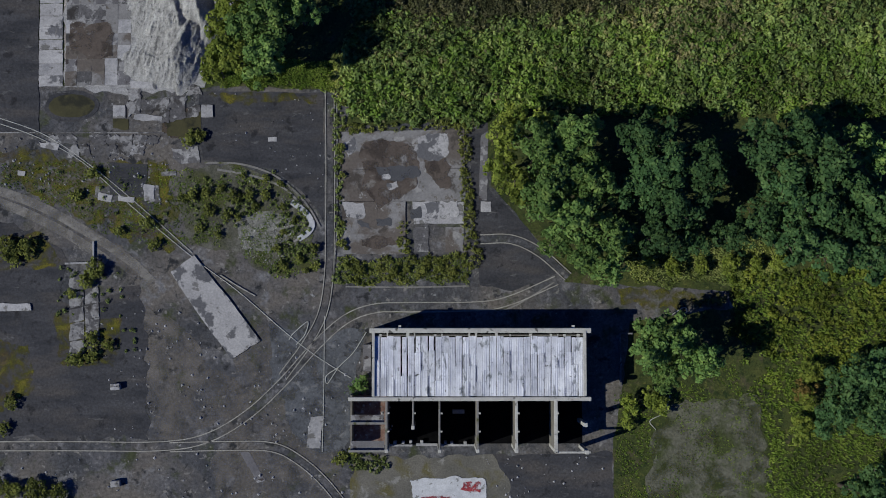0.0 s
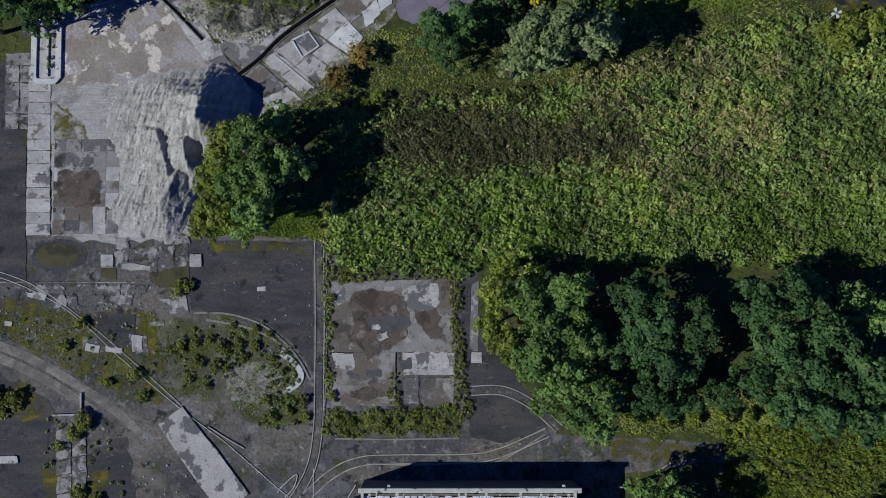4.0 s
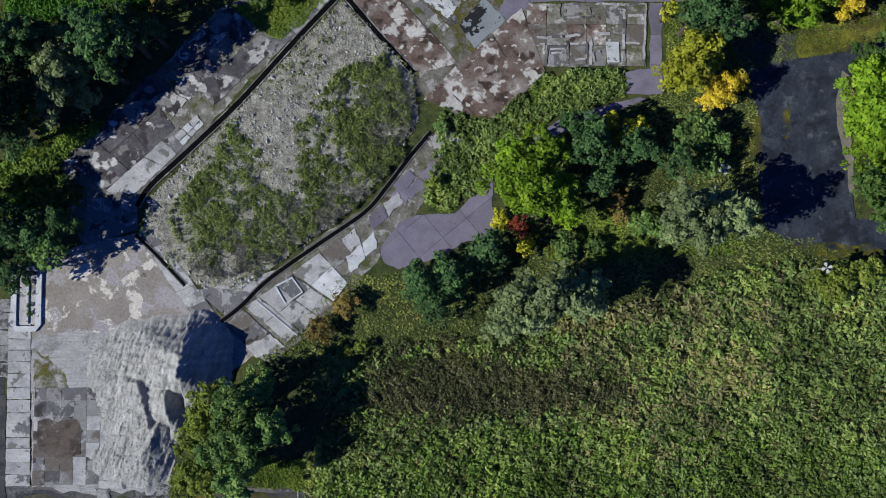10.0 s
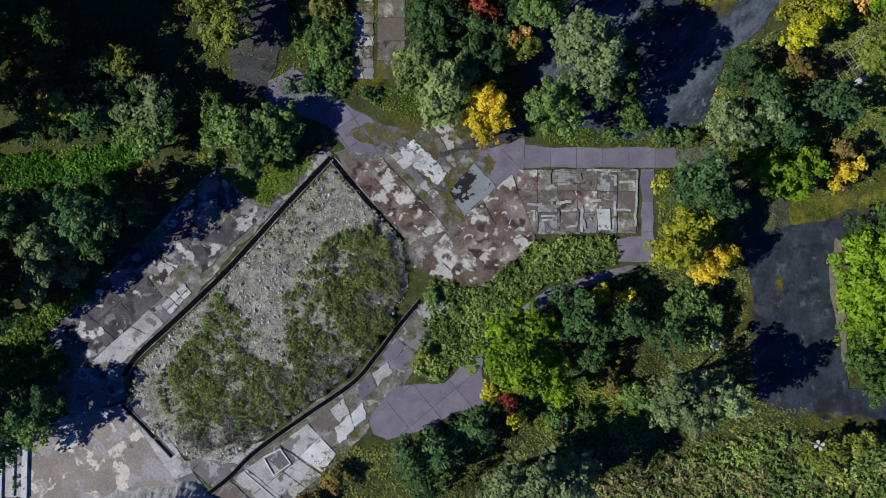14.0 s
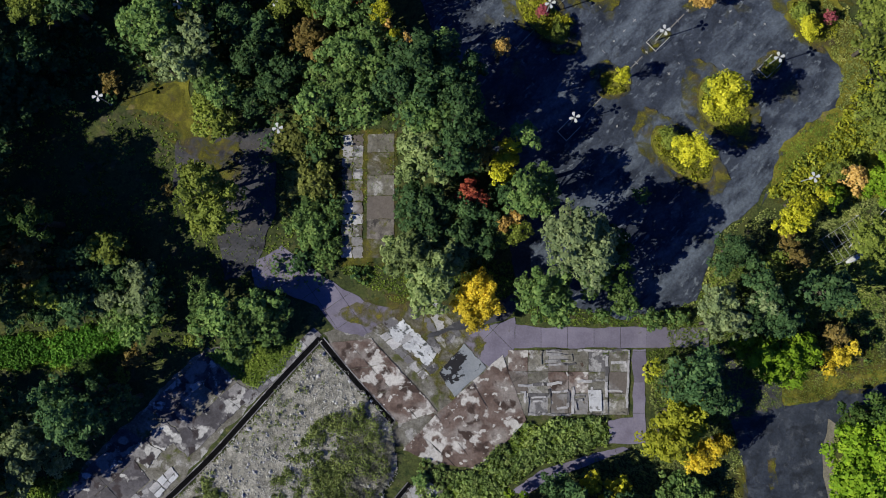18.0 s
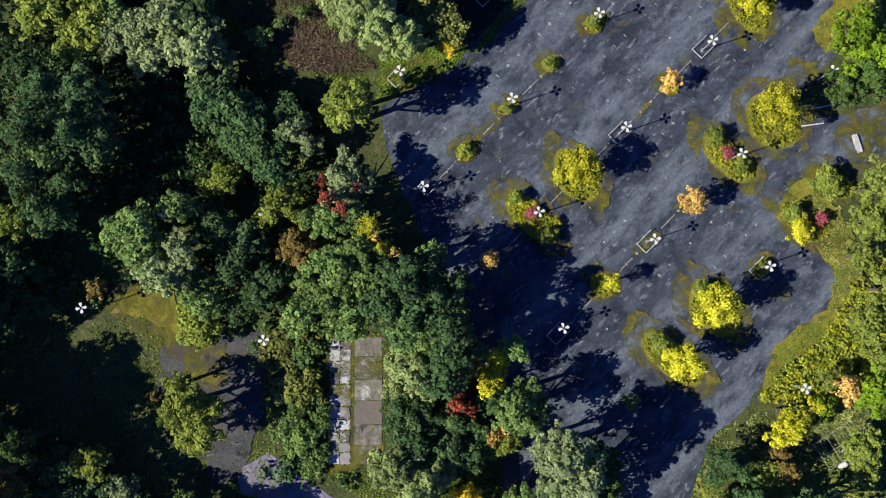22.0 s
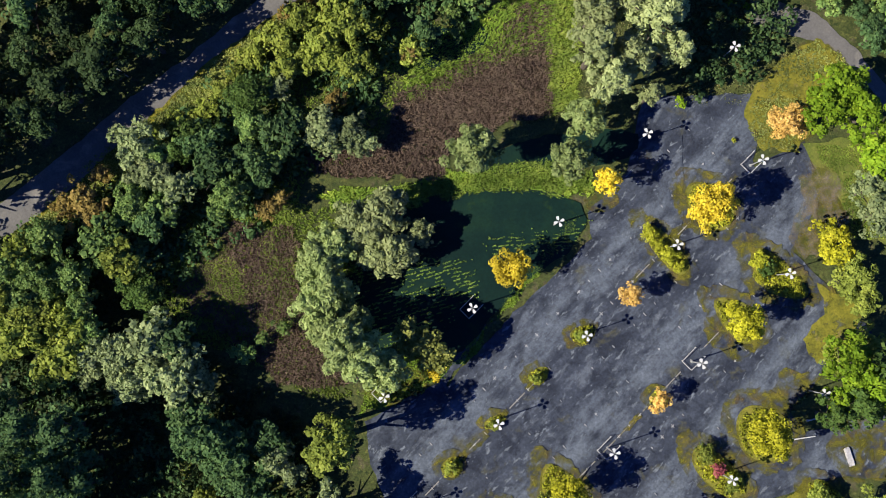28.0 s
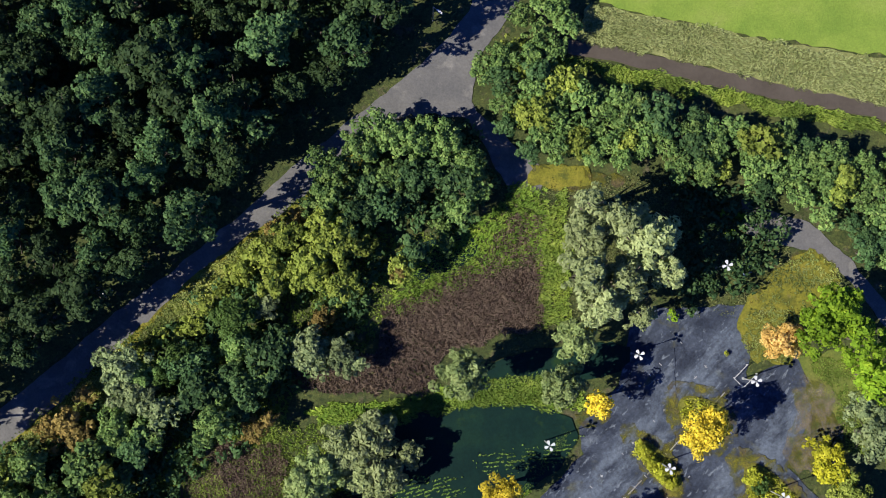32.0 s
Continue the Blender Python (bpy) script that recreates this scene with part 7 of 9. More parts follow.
# ---- trees east of the car park ----
grove("lime", [(75.6, 240.6, 4.78), (79.2, 236.2, 4.6), (73.3, 237.3, 3.68), (81.8, 229.9, 4.6), (75.8, 197.8, 4.42), (79.4, 193.4, 4.14),
    (74.6, 191.6, 2.76)], "bright green tree beside a car park")
grove("blue", [(77.7, 191.2, 3.86), (73.5, 189, 3.13), (81.7, 196.9, 3.31)], "blue-green tree beside a car park")
grove("grey", [(81.5, 220.9, 4.6), (80.3, 224.6, 3.68)], "grey-green tree beside a car park")
grove("olive", [(78.6, 174, 4.6), (77.8, 168.7, 4.23), (76.4, 163.4, 3.31), (79.7, 158, 3.68), (76.7, 152.8, 4.14), (79.4, 147.5, 3.86),
    (71.5, 143.4, 2.21)], "yellow-green tree beside a car park")
grove("orange", [(73.8, 142.5, 2.76)], "orange-green tree beside a car park")
grove("lime", [(78.5, 142.2, 3.68), (70.5, 139.8, 2.39)], "bright green tree beside a car park")
grove("dark", [
    (46.3, 110.9, 4.36), (49.1, 108.8, 3.57), (44.7, 109.8, 2.97), (49, 113.8, 2.78)],
      "dark green round tree standing in rough grass", "tree", 1.75, "round")
grove("amber", [
    (44.8, 105.3, 3.97), (43.7, 101.8, 4.16), (41.8, 100.3, 2.58), (47.6, 106, 2.78), (41.4, 112, 1.78), (46.3, 102.6, 2.97)],
      "yellow-green autumn tree standing in rough grass", "tree", 1.15, "round")
grove("yellow", [(47.4, 104.3, 1.95), (43.7, 104.6, 1.42)],
      "yellow autumn tree standing in rough grass", "tree", 1.05, "ball")
grove("gold", [(49.4, 99, 3.55), (52.4, 100.9, 2.13), (47.6, 97.7, 1.95)],
      "golden orange autumn tree standing in rough grass", "tree", 1.1, "ball")
grove("dark", [(54.4, 130.9, 3.73), (52.9, 128.9, 2.31), (57.4, 129, 2.31)],
      "dark green round tree at the edge of a car park", "tree", 0.95, "ball")
grove("grey", [
    (51.6, 122.1, 3.77), (50.7, 119.2, 2.58), (54, 119.5, 3.37), (58.7, 122.8, 2.97)],
      "grey-green tree standing in rough grass", "tree", 1.1, "round")
grove("dark", [
    (59.2, 123, 3.37), (61.3, 119.9, 3.57), (56.7, 120, 2.97), (68.1, 124.4, 3.37), (71.5, 123.9, 2.38), (58, 126, 2.38)],
      "dark green tree standing in rough grass", "tree", 1.2, "round")
grove("lime", [
    (56.3, 116.9, 2.78), (58.3, 114.7, 3.37), (62.2, 113.8, 3.97), (65.6, 115.3, 2.97), (60.8, 111.7, 2.58), (65.1, 112.3, 2.18)],
      "bright green tree standing in rough grass", "tree", 0.95, "round")
grove("gold", [(71.7, 114.2, 2.49), (70, 111.9, 1.60), (73.8, 115.6, 1.42)],
      "golden bush standing in rough grass", "tree", 0.7, "ball")
grove("rust", [(70.9, 117.2, 2.58), (64.3, 130, 2.58), (63.9, 132.7, 1.98)],
      "bronze-leaved tree standing in rough grass", "tree", 0.9, "round")
grove("yellow", [
    (64.8, 136.1, 3.02), (63, 135, 2.13), (67, 137.7, 2.31), (69.4, 139.6, 2.31), (64.8, 138.6, 1.78)],
      "yellow autumn tree at the edge of a car park", "tree", 0.95, "ball")
grove("olive", [
    (60.4, 128.3, 2.38), (62.3, 129.7, 1.78), (76.4, 132.7, 3.57), (77.5, 129.1, 2.97)],
      "yellow-green tree standing in rough grass", "tree", 0.8, "round")
grove("mid", [
    (37.4, 123.3, 2.97), (38.8, 121.5, 2.38), (42.5, 119.8, 1.98), (45, 120.3, 1.39), (47.3, 120.3, 1.39), (40.9, 139.7, 1.78), (34.3, 120.7, 1.78)],
      "green bush along a path", "shrub", 1.3, "round")
grove("lime", [
    (72.7, 99.1, 4.76), (74.3, 94.7, 6.34), (73.1, 89.8, 4.56), (76, 100.9, 5.55), (77.5, 87.6, 5.55), (72.4, 94.7, 3.77), (78.4, 94.7, 5.95)],
      "bright yellow-green hedge tree", "tree", 0.85, "round")
grove("blue", [
    (73.5, 103.6, 3.57), (76.7, 105.4, 3.97), (73.5, 84.1, 4.36), (76.2, 80.5, 3.97)],
      "green hedge tree beside a lane", "tree", 0.85, "round")
grove("mid", [
    (45.1, 91.9, 3.77), (47, 93.7, 2.97), (47.5, 88.3, 2.78), (50.4, 91.5, 2.18)],
      "green bush standing in rough grass", "tree", 0.6, "round")
grove("dark", [
    (42.3, 87.5, 3.37), (36.1, 90.1, 3.57), (31.6, 88.3, 3.97), (28.1, 91, 3.37)],
      "dark green tree standing in rough grass", "tree", 1, "round")
grove("yellow", [(32.1, 94.1, 2.38), (35.1, 92.3, 2.78), (36.5, 93.7, 1.98)],
      "yellow-green autumn tree standing in rough grass", "tree", 0.8, "round")
grove("rust", [(33.6, 82.4, 2.18), (37, 88.9, 1.39), (34.1, 79.2, 1.78)],
      "russet-leaved bush standing in rough grass", "shrub", 1.3, "round")
grove("grey", [
    (41.7, 79.8, 4.16), (45.7, 81.2, 3.57), (49.4, 78.6, 3.77), (44.8, 76.3, 3.57), (52.7, 77.3, 2.38), (41, 76.2, 2.58)],
      "grey-green spreading tree standing in rough grass", "tree", 1.7, "round")
grove("lime", [(18.4, 84.2, 5.7), (21.6, 88.7, 4.6), (23.4, 82.6, 4.14), (16.4, 88.9, 3.13), (25.3, 79.6, 2.76)], "bright green round tree standing in rough grass")
grove("red", [(17.8, 77.6, 2.02)], "small red-leaved tree standing in rough grass", "tree")
grove("yellow", [(14.9, 78.8, 1.84), (19, 74.7, 2.21)], "yellow-green bush standing in rough grass", "shrub")
grove("dark", [(28.7, 90.6, 4.14), (26.1, 93.3, 3.68), (30.6, 85.3, 3.68)], "dark green tree standing in rough grass")
grove("dark", [(2.2, 68.4, 3.86), (6.6, 69.3, 4.14), (4.9, 64.9, 3.31), (12.9, 73.7, 2.76)], "dark blue-green conifer standing in rough grass", "conifer", 1.1, "cone")
grove("grey", [(16.7, 65.8, 4.23), (21.5, 66.7, 4.78), (26, 65.9, 4.23), (28.4, 68, 3.13), (19, 63.2, 3.68), (14.6, 62.3, 3.31)], "grey-green spreading tree standing in rough grass", tall=1.4)
grove("rust", [(-9.8, 65.3, 2.58), (-13.7, 61, 2.58)], "russet-green bush standing in rough grass", "shrub", 1.2)
grove("olive", [(-7.6, 58.3, 1.47), (-9.6, 57.3, 1.29), (3.9, 84.7, 1.66), (24.4, 73.8, 2.21)], "yellow-green bush standing in rough grass", "shrub")
grove("mid", [(25.3, 74.7, 2.76), (37.8, 78.3, 2.76), (41.4, 77.4, 2.76), (30.4, 75.2, 2.21), (5.2, 94.4, 1.47)], "green bush standing in rough grass", "shrub")
grove("olive", [(67.7, 67.6, 2.58), (69.9, 69.5, 2.94), (73.4, 70.4, 3.13), (66, 69.4, 2.21)], "yellow-green bush standing in rough grass", "shrub", 1.2)

# ---- wood and trees by the shed ----
grove("olive", [(11.7, 26.5, 3.13), (10.8, 21.5, 3.13), (13.4, 18.8, 3.31), (12.5, 30, 2.21), (16.7, 29.3, 2.76)], "yellow-green tree at the edge of a wood")
grove("mid", [(16.9, 24.5, 4.42), (22.7, 26.3, 4.23), (20.9, 20.4, 4.6), (17.3, 16.9, 4.6), (25.3, 18.7, 4.42), (21.7, 13.3, 4.78),
    (27.5, 10.7, 4.23), (23.6, 8.1, 3.68), (27.2, 6.3, 3.31), (19.2, 9.9, 3.13)], "green broad-leaved tree in a wood", tall=1.1)
grove("dark", [(33.3, 25.8, 4.6), (35.9, 21.3, 4.97), (32.5, 18.8, 4.05), (37.7, 15.1, 4.6), (35.1, 10.7, 4.05), (40.1, 9.9, 3.68),
    (42.3, 21.4, 4.23)], "dark green broad-leaved tree in a wood", tall=1.15)
grove("dark", [(52, 24.1, 4.6), (56.8, 26.9, 4.05), (54.5, 18.7, 4.78), (60.7, 21.3, 4.97), (58.8, 15.1, 4.97), (65.1, 17.8, 4.97),
    (63.4, 12.5, 4.6), (56.2, 9.8, 4.6), (68.6, 14.3, 4.78), (61.7, 8.1, 4.23), (67.9, 7.2, 4.23), (51.6, 13.4, 4.05),
    (46.9, 10.8, 3.31)], "green broad-leaved tree in a wood", tall=1.15)
grove("mid", [(70.1, 23.3, 4.05), (60.5, 26.9, 3.68), (67, 26.1, 3.31)], "green tree in a wood standing in rough grass")
grove("mid", [(34, -6.9, 3.86), (38.4, -5.2, 4.23), (42, -8.7, 3.68), (36.7, -10.5, 3.5), (35.1, -3.9, 3.13)], "broad green tree beside a ruined shed", tall=1.1)
grove("olive", [(31.9, -16.2, 2.02), (35.5, -14.8, 2.21), (31.4, -18.9, 1.47), (36.9, -16.2, 1.66)], "yellow-green shrub beside a shed", "shrub")
grove("olive", [(60.6, -10.8, 2.39), (59.1, -19.8, 2.39), (59.6, -14.4, 2.21)], "yellow-green bush in rough grass", "shrub", 1.2)
grove("rust", [(59.7, -13.5, 2.02)], "russet bush in rough grass", "shrub", 1.2)
grove("dark", [(64.6, -13, 4.6), (69, -10.4, 4.6), (68.1, -16.5, 4.42), (62.3, -16.6, 3.68), (68.6, -27.8, 4.6), (65.7, -28.9, 3.31)], "dark green tree in rough grass")
grove("mid", [(-11.5, -12.6, 1.66), (-12.6, -13.5, 1.1)], "green shrub against a shed wall", "shrub")
grove("olive", [(-31.5, 47.3, 3.6), (-33.4, 43.8, 2.8), (-30.2, 50.9, 3.2), (-31.2, 39.4, 4.0), (-34.2, 37.6, 2.8)], "yellow-green tree beside a gravel heap", tall=1.15)
grove("mid", [(-25.8, 50, 4.23), (-22.8, 52.7, 3.5), (-25.2, 44.7, 4.6), (-26.1, 38.5, 4.23), (-20.9, 46.5, 4.05), (-28.9, 42.9, 3.68)], "green tree beside a gravel heap", tall=1.35)

# ---- shrubs of the yard ----
grove("broom", [(-38.9, 18, 1.2), (-36.6, 18.4, 1.1), (-34.3, 18.9, 1.2), (-32, 17.5, 1.38), (-29.7, 18, 1.1), (-27, 18, 1.01),
    (-30.7, 21.2, 0.83), (-27, 20.8, 0.83), (-24.7, 19.8, 0.83), (-36.1, 15.2, 1.2), (-33.3, 14.7, 1.2), (-37.9, 12.5, 0.92),
    (-34.7, 11.5, 0.92), (-39.8, 17.5, 0.83), (-24.2, 16.1, 0.92), (-22.4, 13.9, 0.83), (-24.2, 12, 0.83), (-25.1, 9.3, 0.92),
    (-24.1, 6.5, 1.1), (-21.4, 7.4, 0.92), (-19.1, 9.3, 1.1), (-18.7, 6.5, 0.92), (-20.5, 5.6, 0.83), (-31.5, 14.3, 0.83),
    (-28.8, 16.1, 0.83)],
      "low yellow-green shrub on an overgrown island", "shrub", 0.5)
grove("broom", [(-13.9, 6.5, 0.83), (-11.4, 5.8, 1.01), (-8.8, 6.1, 1.01), (-6.3, 5.6, 1.01), (-3.9, 6, 1.01), (-1.3, 5.8, 1.01),
    (1.3, 6.1, 1.01), (3.7, 5.6, 1.01), (5.3, 6.5, 0.74), (-12.3, 4.7, 0.74), (-7.7, 4.5, 0.74), (-2.2, 4.5, 0.74),
    (3.3, 4.2, 0.74)], "shrub in an overgrown bed", "shrub", 0.5)
grove("broom", [(-14.7, 25.9, 0.83), (-14.8, 23.6, 0.83), (-14.6, 21.2, 0.74), (-14.9, 17.5, 0.83), (-14.6, 13.4, 0.83), (-14.7, 10.2, 0.92),
    (-15.1, 27.7, 0.74), (-13.9, 9.3, 0.83), (-4.1, 12, 0.74), (-3.9, 10.2, 0.74), (5.8, 26.9, 0.64), (5.7, 24.1, 0.64),
    (5.5, 21.3, 0.64), (5.6, 17.6, 0.74)], "small shrub along a slab edge", "shrub", 0.5)
grove("broom", [(-55.3, 21.6, 1.47), (-57.6, 17.9, 1.29), (-46.1, 13.3, 1.47), (-45.1, 9.7, 1.29), (-39.4, 27.2, 1.66), (-38.1, 27.6, 1.29),
    (-54.5, 5.6, 1.84), (-55.9, 3.8, 1.66), (-54.8, -5.3, 1.29), (-57.4, -8.5, 1.47), (-54.7, -8, 1.47), (-58.2, 1.9, 0.92),
    (-52.1, -6.2, 1.1), (-14.4, -24.4, 1.47)], "small yellow-green shrub on the yard", "shrub", 0.5)
grove("broom", [(-12.6, -23.4, 0.92), (-66.2, -29.4, 2.39), (-63.2, -29.3, 2.21), (-59.6, -29.6, 2.02), (-68.6, -29, 2.02), (-67.4, -15.4, 1.29),
    (-68.5, -19.7, 1.29), (-40.7, 17.5, 0.92), (-50.7, 12, 0.92), (-14.3, 33.3, 0.92), (-68.1, 9.2, 2.21), (-65.3, 9.6, 2.58),
    (-67.7, 7.4, 1.47)], "small yellow-green shrub on the yard", "shrub", 0.5)
scrub("low_scrub", [(-40, 21.3), (-26.2, 22.2), (-20.7, 17.6), (-18.8, 5.6), (-26.1, 4.7), (-31.7, 13), (-39, 11.1)], 260, 0.35, 0.2, "heath", "low weeds on an overgrown island", 61, 0.05, -0.1)
scrub("low_scrub", [(-14.8, 7.9), (5.9, 7.9), (5.9, 3.8), (-14.8, 3.8)], 160, 0.35, 0.2, "broom", "low brownish weeds in an overgrown bed", 62, 0.05)
blades("thin_weeds", [(-70.4, 23.1), (-56.6, 23.6), (-41, 22.2), (-39.9, 9.3), (-50.4, 10.7), (-64.8, 18), (-70.3, 19.4)], 2200, 0.2, 0.1, GREENHERB, "thin green weeds on broken tarmac", "weeds", 160, (0.1, -0.1), 4, gaps=0.0)
blades("thin_weeds", [(-40.1, 22.2), (-31.3, 22.6), (-26.2, 21.1), (-22.5, 18.4), (-19.9, 15.3), (-18.8, 5.6), (-26.1, 4.7), (-32.5, 9.3), (-39.9, 10.2), (-41.4, 17.6)], 3600, 0.28, 0.11, GREENHERB, "green weeds on an overgrown island", "weeds", 161, (0.1, -0.1), 4, gaps=-0.1)
blades("thin_weeds", [(-14.8, 7.9), (5.9, 7.9), (5.9, 3.5), (-14.8, 3.5)], 1500, 0.4, 0.1, GRASS, "dry yellowish weeds in an overgrown bed", "weeds", 162, (0.1, -0.1), 5)
scrub("low_scrub", [(-70.4, 23.1), (-56.6, 23.6), (-41, 22.2), (-39.9, 9.3), (-50.4, 10.7), (-64.8, 18), (-70.3, 19.4)], 90, 0.4, 0.2, "heath", "thin weeds on broken tarmac", 64, 0.0, 0.12)
scrub("low_scrub", [(-60.9, 6.5), (-49.9, 5.6), (-46.9, -7.2), (-53.2, -9.9), (-60.5, -9)], 150, 0.35, 0.2, "heath", "thin weeds round a small foundation", 65, 0.0, 0.0)
scrub("low_scrub", [(-16.2, 35.3), (-14.7, 35.3), (-14.5, 3.8), (-15.8, 3.8)], 160, 0.3, 0.2, "heath", "strip of weeds along a rail line", 66, 0.0)
scrub("low_scrub", [(-14, -23.5), (-7.6, -24), (-5.8, -26.2), (-13.1, -26.2)], 60, 0.35, 0.22, "heath", "weeds in front of a ruined shed", 67, 0.0)
for k, (pts, n, size) in enumerate((([(-70.5, 27.7), (-42.9, 27.8), (-42.7, 15.7), (-70.3, 19.4)], 150, 0.28), ([(-56.3, 4.7), (-26, -5.4), (-24, -19.9), (-51.2, -21.6)], 130, 0.3), ([(-37.5, 35.3), (-18, 34.4), (-17.9, 13), (-35.5, 23.2)], 50, 0.25), ([(-26, -5.4), (-11.4, -5.4), (-11.3, -23.5), (-25.8, -22.6)], 90, 0.3), ([(-69.2, -23.4), (-14.9, -23.5), (-13.1, -32.5), (-69, -32.4)], 90, 0.3), ([(8.7, -24), (28.8, -24), (28.8, -30.8), (8.7, -30.7)], 40, 0.3), ([(-14.1, -14.9), (-6.8, -14.9), (-6.7, -24), (-14, -23.9)], 70, 0.35))):
    stones("concrete_fragments", pts, n, size, CONCRETE, "scattered fragments of broken concrete", 98 + k, gaps=-0.2)
stones("gravel_patch", [(-32.1, 13), (-28.9, 15.3), (-22.5, 14.4), (-21.1, 10.2), (-25.2, 6.5), (-30.7, 8.4)], 900, 0.13, STONE, "grey gravel on an overgrown island", 63)

for k, (pts, n) in enumerate((([(4.4, 28.6), (6.2, 28.6), (7.9, 5.8), (5.3, 5.8)], 240), ([(-14.9, 29.3), (6.4, 29.9), (6.6, 28.8), (-14.7, 28.4)], 200), ([(-5.7, 13.6), (-4.1, 13.8), (-3.5, 8.6), (-5.5, 8.6)], 70))):
    scrub("low_scrub", pts, n, 0.33, 0.18, "broom", "weeds along the edge of a slab", 260 + k, 0.1, -0.3, 20)

# ---- meadow ----
MEADOW = [(-10.9, 55.6), (-15.8, 35.8), (-13.5, 30.8), (8.5, 29.3), (10.3, 32.2), (88.6, 31.5), (89.6, 72.4), (52.2, 71.7), (40.9, 64.7), (28.8, 60.9), (12.1, 59.9), (-3.6, 58)]
STRAWY = [(24, 62), (45, 68), (62, 66), (58, 50), (46, 38), (36, 40), (30, 50)]
BRIGHT = [(-14, 36), (8, 44), (32, 46), (58, 44), (80, 42), (80, 31), (10, 31), (-13, 31)]
HERBS = [(-6, 55), (6, 57), (20, 55), (36, 53), (34, 49), (24, 48), (8, 47.5), (-2, 47), (-7, 50)]
blades("meadow_grass", MEADOW, 6500, 0.75, 0.2, GRASS, "tall tangled green and straw meadow grass", "grass", 71, (0.05, -0.1), 6, hummock=0.8, clear=(HERBS,))
scrub("meadow_tufts", MEADOW, 5600, 0.72, 0.38, "tussock", "hummocky tufts of green meadow grass", 70, 0.05, -0.6, 15, (HERBS,), 1.8, 0.8)
scrub("meadow_tufts", BRIGHT, 1900, 0.74, 0.36, "lush", "bright green tufts in a meadow", 168, 0.1, -0.1, 16, (), 1.9, 0.9)
scrub("meadow_tufts", MEADOW, 1500, 0.7, 0.32, "lush", "bright green herb clumps in a meadow", 68, 0.15, 0.12, 16, (HERBS,), 1.7, 0.8)
scrub("straw_tufts", STRAWY, 1500, 0.7, 0.3, "straw", "straw-coloured drift of meadow grass", 69, 0.15, -0.15, 15, (HERBS,), 2.6, 0.8)
scrub("straw_tufts", MEADOW, 1100, 0.6, 0.28, "straw", "straw-coloured tufts in a meadow", 169, 0.15, 0.18, 15, (), 2.6, 0.8)
scrub("dark_herbs", [(-9.1, 57), (6, 60), (24, 60), (44, 57), (40, 49), (26, 46), (8, 45), (-3.5, 44.1), (-10, 48)], 1500, 0.6, 0.26, "herb", "dark brownish herbs in a meadow", 72, 0.15, -0.05, 18, (), 1.6, 0.9)
scrub("dark_herbs", HERBS, 1500, 0.62, 0.26, "herb", "dark brownish herbs in a meadow", 73, 0.15, -0.3, 18, (), 1.6, 0.9)
blades("meadow_grass", [(48.5, 5.6), (86.6, 6.6), (85.1, -46.2), (52.2, -46.1), (54.5, -23.6), (50.1, -9)], 11000, 0.5, 0.14, GREENHERB, "rough green and yellow grass", "grass", 73, (0.1, -0.1), 5, gaps=-0.35)
blades("short_grass", [(29.8, -14.5), (38.1, -13.6), (49.2, -9), (53.6, -23.6), (51.3, -46.1), (29.5, -46)], 5500, 0.24, 0.1, GREENHERB, "short dim olive grass on bare soil", "grass", 173, (0.1, -0.1), 4, gaps=-0.05)
scrub("meadow_herbs", [(49.4, 5.6), (86.6, 6.6), (85.9, -16.4), (58.4, -9.1), (48.3, -5.4)], 1300, 0.55, 0.32, "meadow", "clumps of green herbs in rough grass", 97, 0.0, -0.2, 14)
blades("meadow_grass", [(-23.8, 57), (-10.9, 57), (-9.1, 52.4), (-12.6, 32.2), (-18.1, 35.8), (-12.7, 46.9)], 900, 0.6, 0.22, GRASS, "rough grass beside trees", "grass", 74)
blades("meadow_grass", [(14, 95.9), (22.8, 103), (34.4, 104), (35.3, 99.3), (24.7, 96.5), (16.8, 91.3), (10.3, 89.4)], 1000, 0.6, 0.2, GREENHERB, "thick green weeds beside a foundation", "grass", 75)
scrub("rough_weeds", [(14, 95.9), (22.8, 103), (34.4, 104), (35.3, 99.3), (24.7, 96.5), (16.8, 91.3), (10.3, 89.4)], 620, 0.55, 0.28, "tussock", "thick green weeds beside a foundation", 83, 0.1, -0.6, 16, (), 1.8, 0.8)
blades("meadow_grass", [(2.1, 82), (6.6, 91.3), (14.9, 95), (19.6, 91.3), (14, 85.7), (6.7, 80.2)], 900, 0.5, 0.2, GREENHERB, "green weeds beside mauve paving", "grass", 76)
scrub("rough_weeds", [(2.1, 82), (4.6, 91.3), (5, 97), (8, 96.5), (14.9, 95), (19.6, 91.3), (14, 85.7), (6.7, 80.2)], 520, 0.5, 0.28, "tussock", "green weeds beside mauve paving", 84, 0.1, -0.6, 16, (), 1.8, 0.8)
blades("meadow_grass", [(-29.6, 113.9), (-22.2, 116.3), (-14.8, 116.4), (-13.9, 114.5), (-21.2, 108.3)], 900, 0.5, 0.22, GREENHERB, "green weeds in a corner of slabs", "grass", 77)
scrub("rough_weeds", [(-66, 116.6), (-54.2, 116.4), (-48.7, 118.7), (-41.4, 118.9), (-41.6, 116), (-45, 113.1), (-54.1, 112.1), (-65.9, 112.1)], 700, 0.6, 0.3, "nettle", "bright green nettles in a woodland glade", 82, 0.1, -0.7, 18)
blades("meadow_grass", [(-64.7, 116), (-46.4, 118.9), (-40.8, 115.2), (-48.1, 112), (-64.5, 111.4)], 1500, 0.5, 0.25, GREENHERB, "bright green weeds in a woodland glade", "grass", 78)
